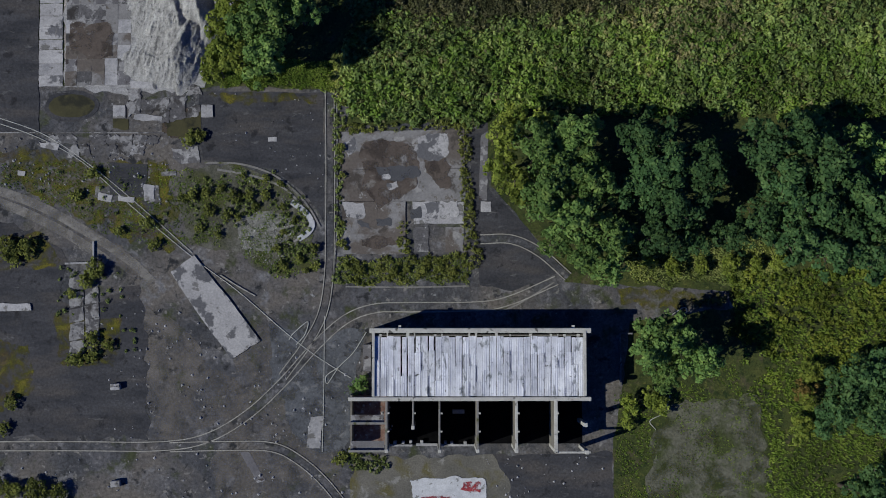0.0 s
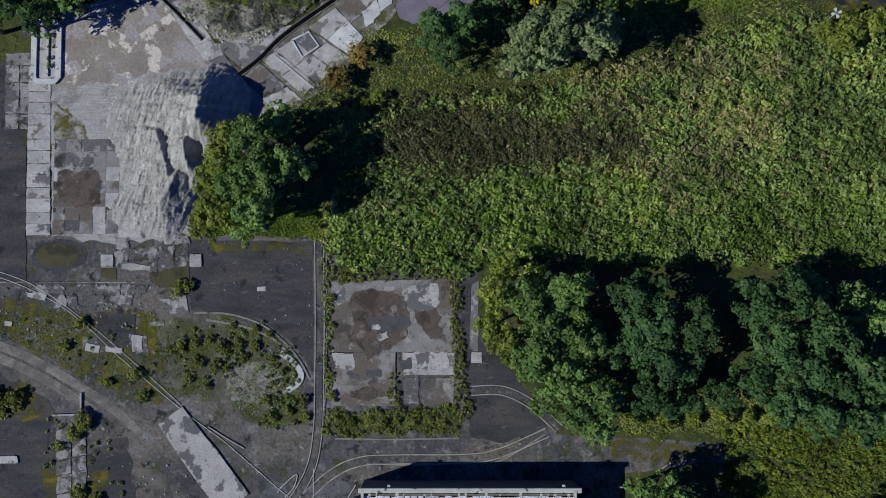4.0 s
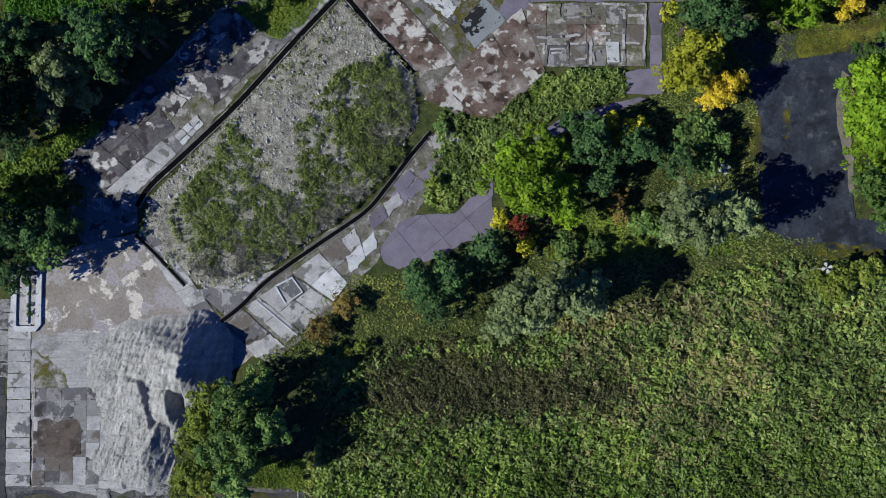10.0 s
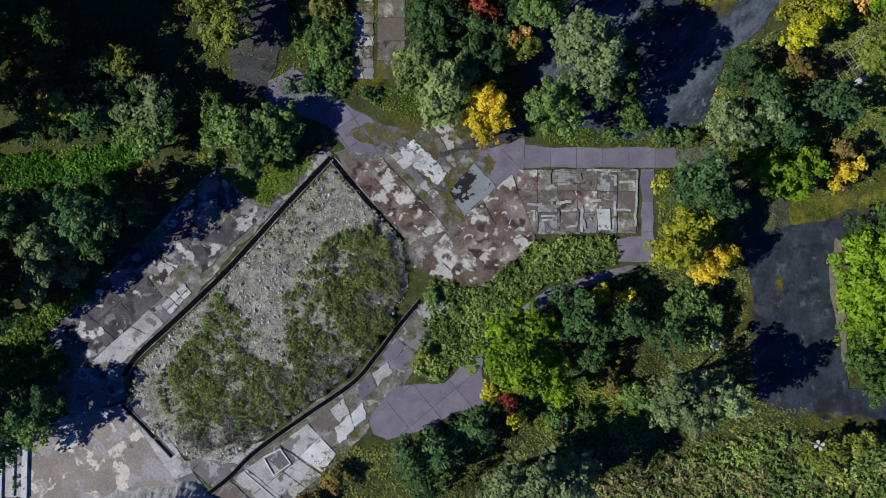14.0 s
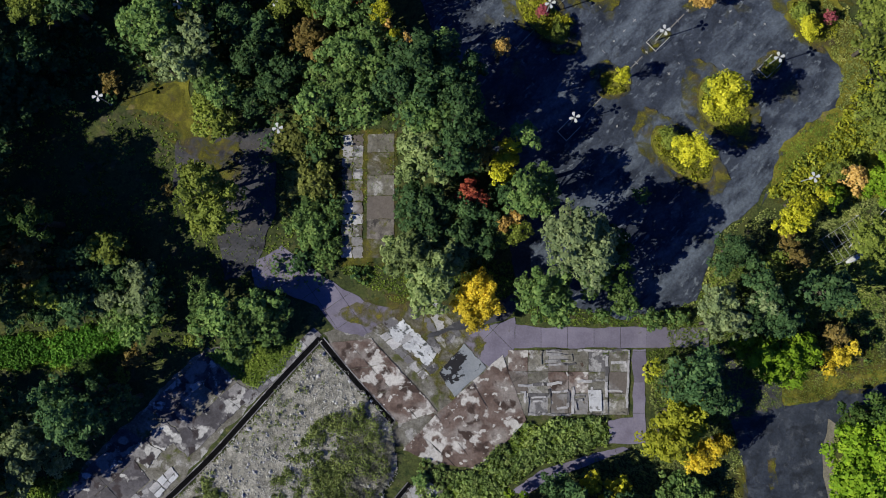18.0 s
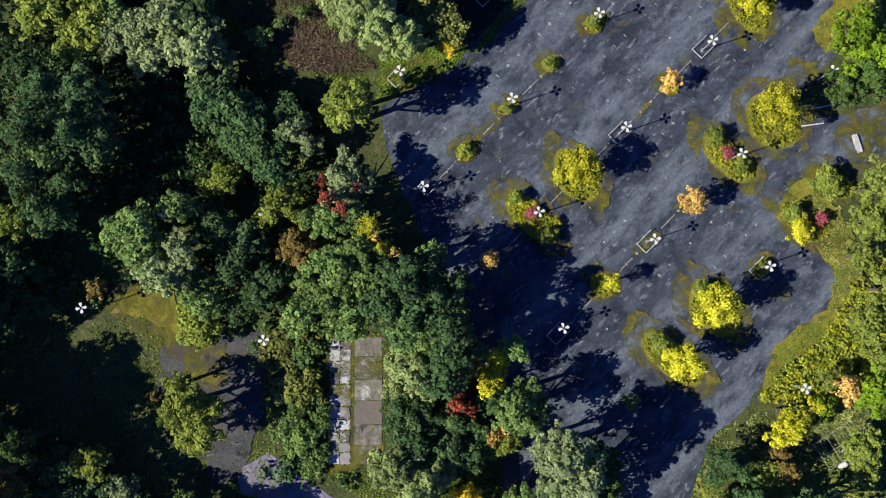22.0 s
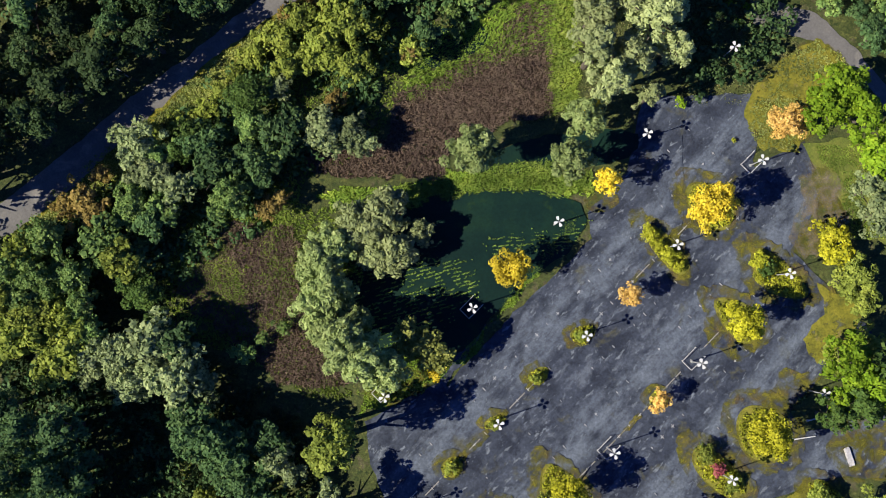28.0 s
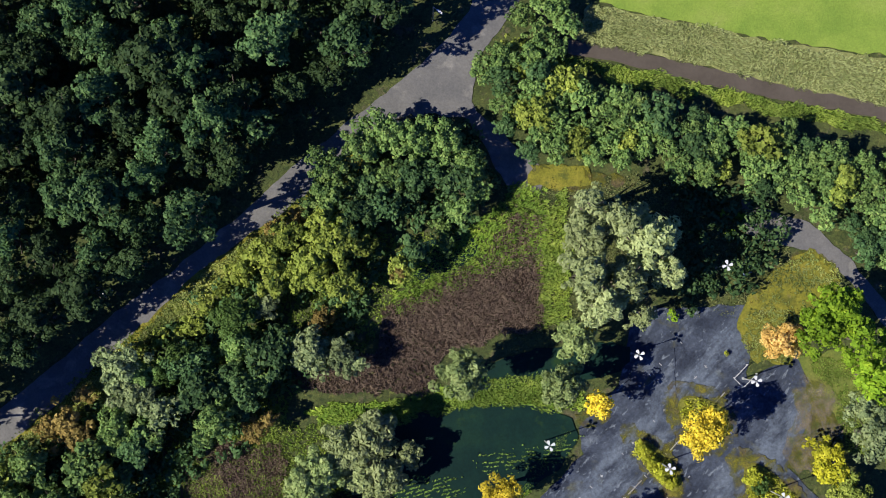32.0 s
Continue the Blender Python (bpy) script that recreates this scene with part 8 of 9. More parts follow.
blades("meadow_grass", [(26, 77.5), (30.6, 82.1), (58.3, 78.5), (53.7, 73.9), (30.6, 72)], 1500, 0.5, 0.22, GREENHERB, "rough green grass between trees", "grass", 79)
scrub("rough_weeds", [(-69.8, 87.1), (-61.6, 89), (-50.2, 95.3), (-48.8, 94.3), (-56.8, 88.1), (-53.1, 80.9), (-61.4, 80.1), (-69.6, 80.1)], 520, 0.6, 0.3, "lush", "bright green weeds beside a slab floor", 81, 0.1, -0.6, 18)
blades("meadow_grass", [(-66, 88.2), (-56.9, 93.7), (-49.6, 94.7), (-56.8, 87.3), (-52.1, 82.7), (-65.7, 78)], 1000, 0.5, 0.22, GREENHERB, "rough green grass beside a wood", "grass", 80)

blades("verge_grass", [(30.1, 9.4), (39.3, 11.7), (59.6, 11.2), (59.4, 3.9), (33.7, 3.4)], 2600, 0.4, 0.14, GRASS, "yellow-green grass between a wood and a yard", "grass", 180, (0.1, -0.1), 5)
grove("olive", [(34.9, 6.9, 1.66), (39, 6.5, 1.84), (43.5, 6.3, 1.66), (48.1, 6.9, 2.02), (52.6, 6.6, 1.84), (56.3, 7.2, 1.84)], "yellow-green bush at the foot of a wood", "shrub", 1.0)
blades("verge_grass", [(-35.3, 39.2), (-25.2, 40.6), (-15.5, 39.7), (-15.9, 35.8), (-34.3, 35.7)], 1600, 0.4, 0.14, GREENHERB, "green grass below trees", "grass", 181, (0.1, -0.1), 5)
blades("verge_grass", [(64.1, 241.7), (68.9, 247.4), (74.6, 250.7), (78.8, 247.9), (80.1, 243.7), (74.4, 238.9), (71.4, 231.5), (64.9, 232.4), (62.4, 237.5)], 2400, 0.2, 0.11, GRASS, "short yellow-green grass at a car park", "grass", 182, (0.1, -0.1), 5, gaps=-0.2, base=0.2)
blades("verge_grass", [(72.1, 178.3), (77.4, 167.2), (79.1, 159.9), (76.3, 154.4), (73.5, 154.4), (74.5, 159.9), (70.9, 167.2)], 1500, 0.2, 0.11, GRASS, "short mossy grass beside bushes", "grass", 183, (0.1, -0.1), 5, gaps=-0.2, base=0.2)
blades("verge_grass", [(72.4, 233.3), (81.7, 232.4), (86, 225), (85.8, 217.6), (79.5, 217.6), (77.9, 227.8)], 2000, 0.2, 0.1, GREENHERB, "short blue-green grass beside trees", "grass", 184, (0.1, -0.1), 5, gaps=-0.3, base=0.2)

HARD = ([(13.1, 118.6), (20, 120.5), (24.7, 118.9), (45.3, 118.8), (45.5, 115.2), (19.6, 114.5), (16.8, 111.3), (14.6, 112.8), (11.7, 116.3)], [(39.2, 115.7), (42.1, 115.7), (42, 99.4), (35.2, 99.4), (35.3, 103.9), (39.1, 104.5)], [(-10.7, 117.5), (-2.4, 120.8), (8.7, 121.7), (13.3, 120.4), (17.9, 114.8), (21.2, 112), (40.6, 114), (40.6, 103.3), (21.6, 103.3), (13.4, 96.3), (7.8, 96.3), (-0.5, 100.9), (-5.1, 108.2)],
        ) + (LANE, [(50.1, 122.9), (38.1, 119.7), (25.2, 122.8), (19.7, 136.1), (15.1, 154.7), (66.2, 153.1), (66.1, 148.4), (60.4, 139.1), (53.9, 133.5)], [(6, 116.8), (20.6, 124.2), (17.8, 148.2), (15.1, 156.5), (16.9, 157.5), (20.6, 149.1), (22.5, 137.1), (23.4, 124.2), (18.8, 119.6)], [(-24.3, 129.5), (-17, 132.3), (1.4, 122.3), (1.4, 118.6), (-7.7, 115.9), (-23.3, 123.1)])
blades("rough_grass", [(-8, 128.7), (80.3, 131.1), (79.8, 104), (45.7, 102.9), (41.1, 112.1), (23.5, 120.4), (13.3, 120.4), (8.7, 124.1), (-6.1, 120.3)], 11000, 0.35, 0.13, GREENHERB, "rough grass and weeds along a paved path", "grass", 190, (0.1, -0.1), 5, clear=HARD)
blades("rough_grass", [(42.8, 132.5), (56.7, 135.4), (81.7, 145.7), (80.8, 95), (42.5, 95)], 14000, 0.35, 0.13, GRASS, "rough grass between scattered trees", "grass", 191, (0.1, -0.1), 5, gaps=-0.4, clear=HARD)
blades("rough_grass", [(61.6, 132.6), (70, 141.7), (74.7, 146.3), (82.9, 150), (82.4, 124.3), (60.5, 124.3)], 4000, 0.35, 0.13, GRASS, "yellow-green grass at the edge of a car park", "grass", 192, (0.1, -0.1), 5)
blades("rough_grass", [(62.7, 141.5), (65.6, 148.5), (71.6, 153.3), (77.2, 154), (83.5, 157.6), (83.2, 141.5)], 4500, 0.4, 0.14, LUSH, "yellow-green grass bank at a car park", "grass", 194, (0.1, -0.1), 5)
scrub("low_scrub", [(-8, 128.7), (17.9, 128.8), (23.5, 120.9), (58.8, 121.1), (80.1, 124.5), (79.9, 112.3), (64.3, 112.3), (45.7, 115), (41.1, 119.6), (23.5, 120.4), (13.3, 120.8), (1.3, 122.6)], 260, 0.5, 0.26, "mid", "green weeds along a paved path", 193, 0.0, 0.05, clear=HARD)

scrub("bank_growth", [(61.8, 139.9), (67.4, 146.1), (73.5, 151.5), (77.2, 157.6), (80.6, 163.1), (85.8, 168.2), (85.2, 139.9)], 900, 0.75, 0.34, "amber", "bright yellow-green bushy growth on a bank", 195, 0.1, -0.35, 18, (), 1.6, 0.7)
scrub("bank_growth", [(61.8, 139.9), (67.4, 146.1), (73.5, 151.5), (77.2, 157.6), (80.6, 163.1), (85.8, 168.2), (85.2, 139.9)], 500, 0.8, 0.34, "olive", "green bushy growth on a bank", 196, 0.1, -0.1, 18, (), 1.6, 0.7)

# ---- reeds and wet ground ----
blades("brown_reeds", [(-30.8, 210.3), (-24.5, 219.5), (-11.7, 219.1), (-10.6, 208.5), (-7.8, 200.3), (-0.5, 193.9), (-13.2, 193.5), (-19.7, 199.4), (-28, 206.7)], 5200, 0.8, 0.16, REED, "bed of dead brown reeds", "reeds", 81, (0.1, -0.1))
blades("brown_reeds", [(3.9, 233.6), (4.8, 240.2), (21.6, 246.9), (30, 246.9), (30.4, 237), (21.6, 236), (15, 233.7), (11.4, 226.6), (0.3, 227.1), (-9.4, 227.9), (-9.9, 231.2)], 4600, 0.8, 0.16, REED, "bed of dead brown reeds between ponds", "reeds", 82, (0.1, -0.1))
blades("brown_reeds", [(19.6, 247.8), (25.2, 255.2), (30.8, 256.1), (29.7, 237.7), (22.4, 236.8), (12.3, 235.9), (5, 239.5), (14.1, 245)], 1500, 0.8, 0.16, REED, "bed of dead brown reeds", "reeds", 83, (0.1, -0.1))
blades("green_reeds", [(-30.8, 210.3), (-24.5, 218.6), (-20.8, 213.1), (-18.8, 203.9), (-26.1, 206.7)], 1500, 0.7, 0.18, GREENHERB, "green reeds beside a brown reed bed", "reeds", 84)
blades("green_reeds", [(1.2, 221.5), (4.9, 225.2), (29, 230), (37.3, 228.1), (36.4, 225.3), (19.7, 225.3), (6.7, 222.4)], 2000, 0.6, 0.2, GREENHERB, "green reeds along a pond", "reeds", 85)
blades("green_reeds", [(29.8, 254.3), (34.5, 260.8), (35.3, 239.5), (29.7, 236.8)], 1200, 0.6, 0.2, GREENHERB, "green reeds beside a willow", "reeds", 86)


def water_rows(points, rows, heading, label, seed):
    """Floating plants in broken parallel rows just above the water."""
    rng = np.random.default_rng(seed)
    c, d = math.cos(heading), math.sin(heading)
    mid = np.mean(points, 0)
    spots = []
    for row in range(-rows, rows + 1):
        u = -14.0
        while u < 14.0:
            run = rng.uniform(0.3, 1.6)
            for step in np.arange(0, run, 0.09):
                v = row * 0.62 + rng.normal(0, 0.07) + 0.25 * noise.noise((u * 0.4, row, seed))
                spots.append((mid[0] + (u + step) * c - v * d, mid[1] + (u + step) * d + v * c))
            u += run + rng.exponential(0.9)
    xy = np.array(spots)
    xy = xy[inside(points, xy + rng.normal(0, 0.5, xy.shape))]
    lie = np.concatenate([xy, rng.uniform(0.2, 0.34, (len(xy), 1))], 1)
    up = np.tile((0.0, 0.0, 1.0), (len(xy), 1))
    return tagged(part("water_plants", raw_mesh("water_plants", leaf_quads(lie, up, 0.2, rng, 1.5), 4), LEAF["lush"]), label, "water plants", "", "stuff")


water_rows([(-2, 212), (5, 213), (10.4, 213.6), (18, 213.4), (18, 208), (12.5, 203), (6, 199), (0.1, 203), (-2, 208)], 14, radians(17), "bright green plants in rows on a pond", 5)
water_rows([(19.5, 217), (26, 217.5), (33, 218.6), (37, 220), (35, 217), (29.1, 215), (22, 214.8)], 4, radians(4), "green plants at the edge of a pond", 6)
blades("green_reeds", [(5.8, 247.8), (12.3, 250.5), (21.5, 256.1), (25.2, 260.8), (31.3, 260.8), (30.7, 250.6), (23.3, 246.9), (15.9, 243.2), (6.8, 239.5)], 1500, 0.75, 0.17, LUSH, "green reeds mixed into a brown reed bed", "reeds", 185, gaps=0.0, broad=0.12)
blades("green_reeds", [(-31.7, 210.3), (-24.5, 219.5), (-11.7, 219.1), (-10.6, 208.5), (-7.8, 200.3), (-0.5, 193.9), (-13.2, 193.5), (-19.7, 199.4), (-28, 206.7)], 2600, 0.75, 0.17, GREENHERB, "green reeds mixed into a brown reed bed", "reeds", 186, gaps=0.02, broad=0.12)
blades("green_reeds", [(-8, 224.2), (-0.7, 225.2), (10.4, 227.1), (21.5, 229.5), (32.7, 229.1), (38.2, 225.3), (32.7, 224.4), (19.7, 225.3), (6.7, 222.9), (-0.6, 220.6)], 1800, 0.5, 0.2, LUSH, "bright green reeds at the head of a pond", "reeds", 187)
blades("pale_reeds", [(36.6, 285.2), (38.5, 291), (53.5, 288), (72.3, 284.3), (110.1, 278.5), (109.9, 273.2), (88, 274.5), (62.8, 279.9), (44.1, 284)], 6000, 0.7, 0.16, PALEREED, "pale green reeds along a ditch", "reeds", 88, (0.2, -0.3))
blades("pale_reeds", [(32.8, 282.4), (44, 281), (62.8, 276.4), (109.7, 267.5), (109.7, 265.2), (62.7, 274.5), (34.6, 279.6)], 3000, 0.6, 0.18, GREENHERB, "green reeds along a ditch", "reeds", 89, (0.2, -0.2))
blades("rough_grass", [(-21.6, 58.1), (-10.7, 70), (-3.4, 70), (15, 73.8), (26, 94.1), (42.8, 99.8), (56.7, 94.3), (58.3, 77.6), (78.4, 72.1), (78.4, 70.3), (53.6, 72.1), (35.2, 62.8), (15, 58.2), (-14.2, 51.8)], 12000, 0.42, 0.12, GRASS, "rough grass between trees and bushes", "grass", 91, (0.1, -0.1), 5)
blades("rough_grass", [(-36.4, 221.3), (-15.4, 228.9), (-8, 221.5), (-0.6, 222.4), (4.9, 224.3), (-0.5, 208.6), (-7.8, 196.6), (1.4, 192.1), (-7.7, 191.2), (-31.6, 203.9)], 6000, 0.45, 0.14, GREENHERB, "rough green growth round reed beds", "grass", 94, (0.1, -0.1), 5)
blades("rough_grass", [(-56.2, 218.8), (-38.6, 235), (-24.3, 245), (-8, 260.7), (6.7, 252.4), (21.5, 254.3), (6.8, 243.2), (1.3, 232.2), (-9.5, 226.8), (-11.3, 218.7), (-29.2, 210.6), (-56, 210.7)], 9000, 0.4, 0.13, GREENHERB, "rough green growth in a wet wood", "grass", 95, (0.1, -0.1), 5)
blades("rough_grass", [(35.4, 221.6), (23.4, 207.7), (13.3, 194.8), (-0.4, 188.5), (1.3, 200.3), (16, 196.7), (28.9, 213.2)], 3000, 0.35, 0.12, LUSH, "rough grass between a pond and a car park", "grass", 96, (0.1, -0.1), 5)
blades("rough_grass", [(-69.5, 181.3), (-8.3, 181.8), (3.1, 148.1), (-11.5, 124.1), (-24.2, 116.7), (-38.6, 111.2), (-67.5, 105.8)], 9000, 0.42, 0.13, GREENHERB, "dim woodland grass and weeds", "grass", 92, (0.1, -0.1), 4, gaps=-0.2, clear=(GLADE,))
blades("rough_grass", [(23.4, 260.8), (30.8, 259.8), (34.5, 261.7), (49.4, 262.7), (70.8, 255.3), (71.6, 249.7), (64.9, 239.5), (52.8, 239.5), (51.1, 252.4), (34.3, 235.9), (21.4, 235.9)], 6000, 0.3, 0.12, NETTLE, "shaded rough grass beside a willow", "grass", 93, (0.1, -0.1), 4)
blades("meadow_grass", [(-55.5, 218), (-46.5, 224.9), (-39.4, 232.2), (-30.4, 240.5), (-25, 245.9), (-18.6, 250.6), (-7.6, 258.2), (-6, 256), (-17.2, 247), (-24.8, 241.2), (-30, 235.8), (-38.8, 228.5), (-46.4, 221.8), (-55, 215.4)], 3400, 0.5, 0.2, GRASS, "rough yellow grass verge along a road", "grass", 90)


# ---- woods ----
for k, (pts, n, tint, high) in enumerate((
        ([(-67.1, 196.2), (-43.3, 201), (-9.9, 185.4), (-2.4, 174.3), (8.7, 161.4), (15.1, 150.5), (12.4, 126.9), (-23.8, 126.9), (-33.3, 154), (-66.1, 157.5)], 1100, "dark", 0.5),
        # Deepest leaf tint here puts the shade below the crowns into the colour.
        ([(-64.6, 216.6), (-32, 231.6), (-13.6, 230.7), (-15.4, 221.4), (-28.2, 220.5), (-32.6, 210.3), (-28.8, 203.9), (-20.5, 195.7), (-11.3, 188.5), (-4, 178.5), (-17.5, 171.2), (-63.3, 171.3)], 900, "deep", 0.4),
        ([(-56.2, 218), (-38.6, 234.1), (-24.3, 244.1), (-8, 257.9), (3, 270), (20.6, 270.1), (23.4, 260.8), (19.6, 252.4), (6.8, 251.5), (1.3, 239.5), (-2.3, 232.2), (-11.4, 226.8), (-16.7, 218.7), (-29.2, 210.6), (-56, 210.7)], 1000, "dark", 0.5),
        ) + (([(-72.4, 305.5), (12.2, 306.1), (5.7, 282.3), (-9.9, 269.1), (-27.2, 253.6), (-41.8, 240.6), (-57.5, 229), (-69.7, 221.6)], 2200, "deep", 4.0),
        ([(51.3, 260.8), (66.2, 260.9), (70.8, 254.3), (64.9, 243.2), (52.8, 239.5)], 160, "dark", 1.0))):
    scrub("understorey", pts, n, 1.25, 0.5, tint, "dense green undergrowth beneath woodland trees", 200 + k, high, -0.45,
          clear=([(-9.4, 152.2), (2.6, 152.3), (2.7, 126.9), (-9.2, 126.8)], [(-45.9, 159), (-32.1, 160), (-19.1, 152.6), (-17, 129.5), (-26.1, 124), (-32.5, 124), (-36.5, 145.1)], [(-56.6, 232.3), (-29.9, 250.5), (-8.1, 269.1), (6.7, 280.4), (21.6, 297.5), (31, 297.6), (20.6, 271.5), (6.7, 270.5), (-4.8, 256.5), (-17.9, 245.5), (-35.8, 229.6), (-56.1, 213.5)]))

def woodland(points, gap, sizes, tints, label, seed, tall=1.1, clear=(), category="tree"):
    """A closed wood: crowns of mixed tint at about even spacing."""
    rng = np.random.default_rng(seed)
    got = []
    for x, y in places(points, 1400, rng, 2.0):
        if all((x - u) ** 2 + (y - v) ** 2 > gap * gap for u, v in got) and not any(inside(c, np.array([(x, y)]))[0] for c in clear):
            got.append((x, y))
    for x, y in got:
        plant(tints[rng.integers(len(tints))], x, y, rng.uniform(*sizes), label, category, tall)


woodland([(-66.3, 300.7), (10.4, 301.3), (4, 283.6), (-3.3, 277.4), (-10.6, 270.4), (-17.2, 261.4), (-23.6, 254.9), (-31.4, 249.6), (-38.4, 244), (-48, 237.2), (-52, 232.4), (-63.9, 224.6)], 4.9, (3.2, 5.2), ("dark", "deep", "deep", "dark", "deep"), "dark green tree in a dense forest", 1, 1.4)
woodland([(20.6, 279.5), (25.3, 288), (33.8, 290.9), (33.2, 278.6), (44, 274.7), (62.6, 270), (100.1, 261.9), (104.3, 246.9), (86.5, 246.9), (73.6, 257.1), (62.5, 261.8), (51.3, 264.1), (30.8, 264.5), (23.4, 270.1)], 2.7, (2.3, 3.6), ("mid", "mid", "olive", "mid", "mid", "dark"), "green bush in a thick hedge", 2, 1.4, (), "bush")
# Next three stand mostly past the left of view, added to cast shade.
woodland([(-78.8, 165.4), (-63, 165.4), (-63, 137), (-78, 137)], 6.0, (4.0, 6.0), ("dark", "deep", "deep"), "tall dark green tree in a dense wood", 15, 1.1)
woodland([(-78.8, 136), (-63, 136), (-63, 118), (-78, 118)], 6.0, (4.0, 6.0), ("dark", "deep", "deep"), "very tall dark green tree added beyond view for shade", 17, 2.0)
woodland([(-77, 103), (-63, 103), (-62, 92), (-77, 92)], 6.0, (4.0, 6.0), ("dark", "deep", "deep"), "tall dark green tree in a dense wood", 16, 1.4)
woodland([(-73.4, 79.5), (-64.6, 78.7), (-52.4, 77), (-55.7, 70.3), (-64.4, 69), (-73.1, 68.9)], 4.6, (3.0, 4.4), ("dark", "mid"), "dark green tree in a dense wood", 8, 1.2)
grove("lime", [(60.4, 256.1, 1.1), (61.3, 252.8, 1.1), (65.4, 248.9, 0.83), (63.2, 255.7, 0.92), (51.7, 239.5, 1.47)], "small bright green shrub in shaded grass", "shrub", 0.9)
grove("willow", [(36.1, 251.9, 4.23), (36, 245.7, 4.42), (41.4, 253.7, 4.6), (45.8, 251, 4.78), (42.3, 244.8, 4.23), (38.7, 241.3, 4.05),
    (48.7, 246.6, 3.5), (36.3, 256.5, 3.31), (45.1, 239.5, 2.39)], "large silvery willow standing in rough grass", "tree", 1.7, "weeping")
grove("willow", [(3.2, 220.7, 4.46), (0.6, 218.1, 4.46), (4.7, 214.5, 3.97), (9.4, 217.8, 2.78), (1.6, 214, 3.57), (-1.6, 220.3, 3.37)], "silvery willow leaning over a pond", "tree", 0.8, "weeping")
grove("sallow", [(-2.2, 200.1, 4.46), (0.8, 198.1, 4.16), (4.4, 196.5, 3.77)], "tall pale green willow between reeds and a pond", "tree", 1.4, "weeping")
grove("sallow", [(-6.8, 213.5, 4.46), (-5.2, 208.7, 4.46), (-7.3, 206.7, 3.97), (-5.7, 203.1, 4.16), (-1, 203.4, 3.57), (-4.3, 215.4, 3.97)], "pale green willow between reeds and a pond", "tree", 0.8, "weeping")
grove("sallow", [(32.4, 229, 3.76), (17.5, 230.7, 4.20), (35.1, 235.9, 3.76)], "silvery willow at a pond", "tree", 1.25, "weeping")
grove("gold", [(36.5, 237.7, 1.66)], "golden tree in a wet wood", "tree")
grove("olive", [(-3.4, 185.2, 4.6), (-4.4, 187.2, 3.31)], "yellow-green tree at a car park corner", tall=1.4)
grove("red", [(-6.9, 171.8, 2.02), (-2.4, 174.6, 1.1), (-8.8, 174.6, 1.29)], "red-leaved tree in a mixed wood", "tree")
grove("red", [(-7.2, 171.4, 1.38), (-4.8, 169.9, 1.29), (-2.9, 173.3, 0.92), (-6.1, 169.5, 0.92)], "tall red-leaved tree above a mixed wood", "tree", 2.3)
grove("yellow", [(-0.9, 167.3, 2.21), (1, 164.1, 2.02)], "tall yellow-green tree above a mixed wood", "tree", 1.9, "ball")
grove("orange", [(-0.1, 165.6, 1.01), (3.1, 163.3, 1.1), (-2.4, 167.5, 0.83)], "tall orange-leaved tree above a mixed wood", "tree", 2.4)
# ---- wet wood and the bushes along the road ----
grove("mid", [
    (-3.1, 262.3, 3.97), (1.2, 265.9, 4.46), (5.9, 268.1, 4.46), (9.9, 267.3, 4.16), (14.9, 266.6, 3.97), (18.7, 263.5, 3.57), (20.2, 260.1, 2.58),
    (-4, 258.8, 3.77), (-18, 234.8, 3.77), (-32.9, 229.9, 3.77), (-45.2, 210.5, 3.97), (-50.4, 210.5, 3.57), (-53.7, 207, 3.97), (-42.2, 201.8, 3.57),
    (-20.6, 223.3, 4.16), (-15, 230, 3.17), (-36.9, 221.9, 3.57), (17.7, 255.9, 2.97), (5.9, 261.8, 2.97), (-44, 206.1, 3.57)],
      "green tree in a wet wood", "tree", 0.75, "round")
grove("dark", [
    (0.5, 256.1, 3.77), (5, 257.1, 3.37), (9.1, 261.7, 3.57), (12.7, 262.8, 2.97), (16.8, 260.9, 2.97), (-16.2, 227.3, 3.97), (-19.2, 230, 2.97),
    (-12.8, 233.6, 3.37), (-32.8, 219.1, 3.37), (-29.1, 200.8, 3.37), (-35.7, 214, 2.78), (9.5, 249.6, 2.38), (-25.6, 231.7, 4.36), (-23.4, 227.3, 3.37),
    (2.3, 260.4, 2.97)],
      "dark green tree in a wet wood", "tree", 0.72, "round")
grove("blue", [
    (-18.2, 239.6, 4.26), (-34.4, 207.9, 3.91), (-31.8, 203.5, 3.02), (-27, 233.5, 3.02), (-29.7, 230, 2.66), (-22.7, 233.6, 2.66), (-37, 209.5, 2.31)],
      "smooth blue-green tree in a wet wood", "tree", 0.72, "ball")
grove("grey", [
    (-35.5, 231.9, 4.16), (-33.4, 227.3, 4.16), (-29.5, 224.6, 3.37), (-6.5, 234, 4.16), (-1.8, 233.4, 3.77), (0.7, 232.2, 2.38), (-41.6, 197, 3.77),
    (-37.3, 198.5, 4.16), (-32.3, 199.3, 4.16), (-27.6, 196.4, 4.16), (-35.1, 194.4, 3.97), (-13.8, 241.2, 2.97), (-25, 193.9, 3.57)],
      "grey-green tree in a wet wood", "tree", 0.75, "round")
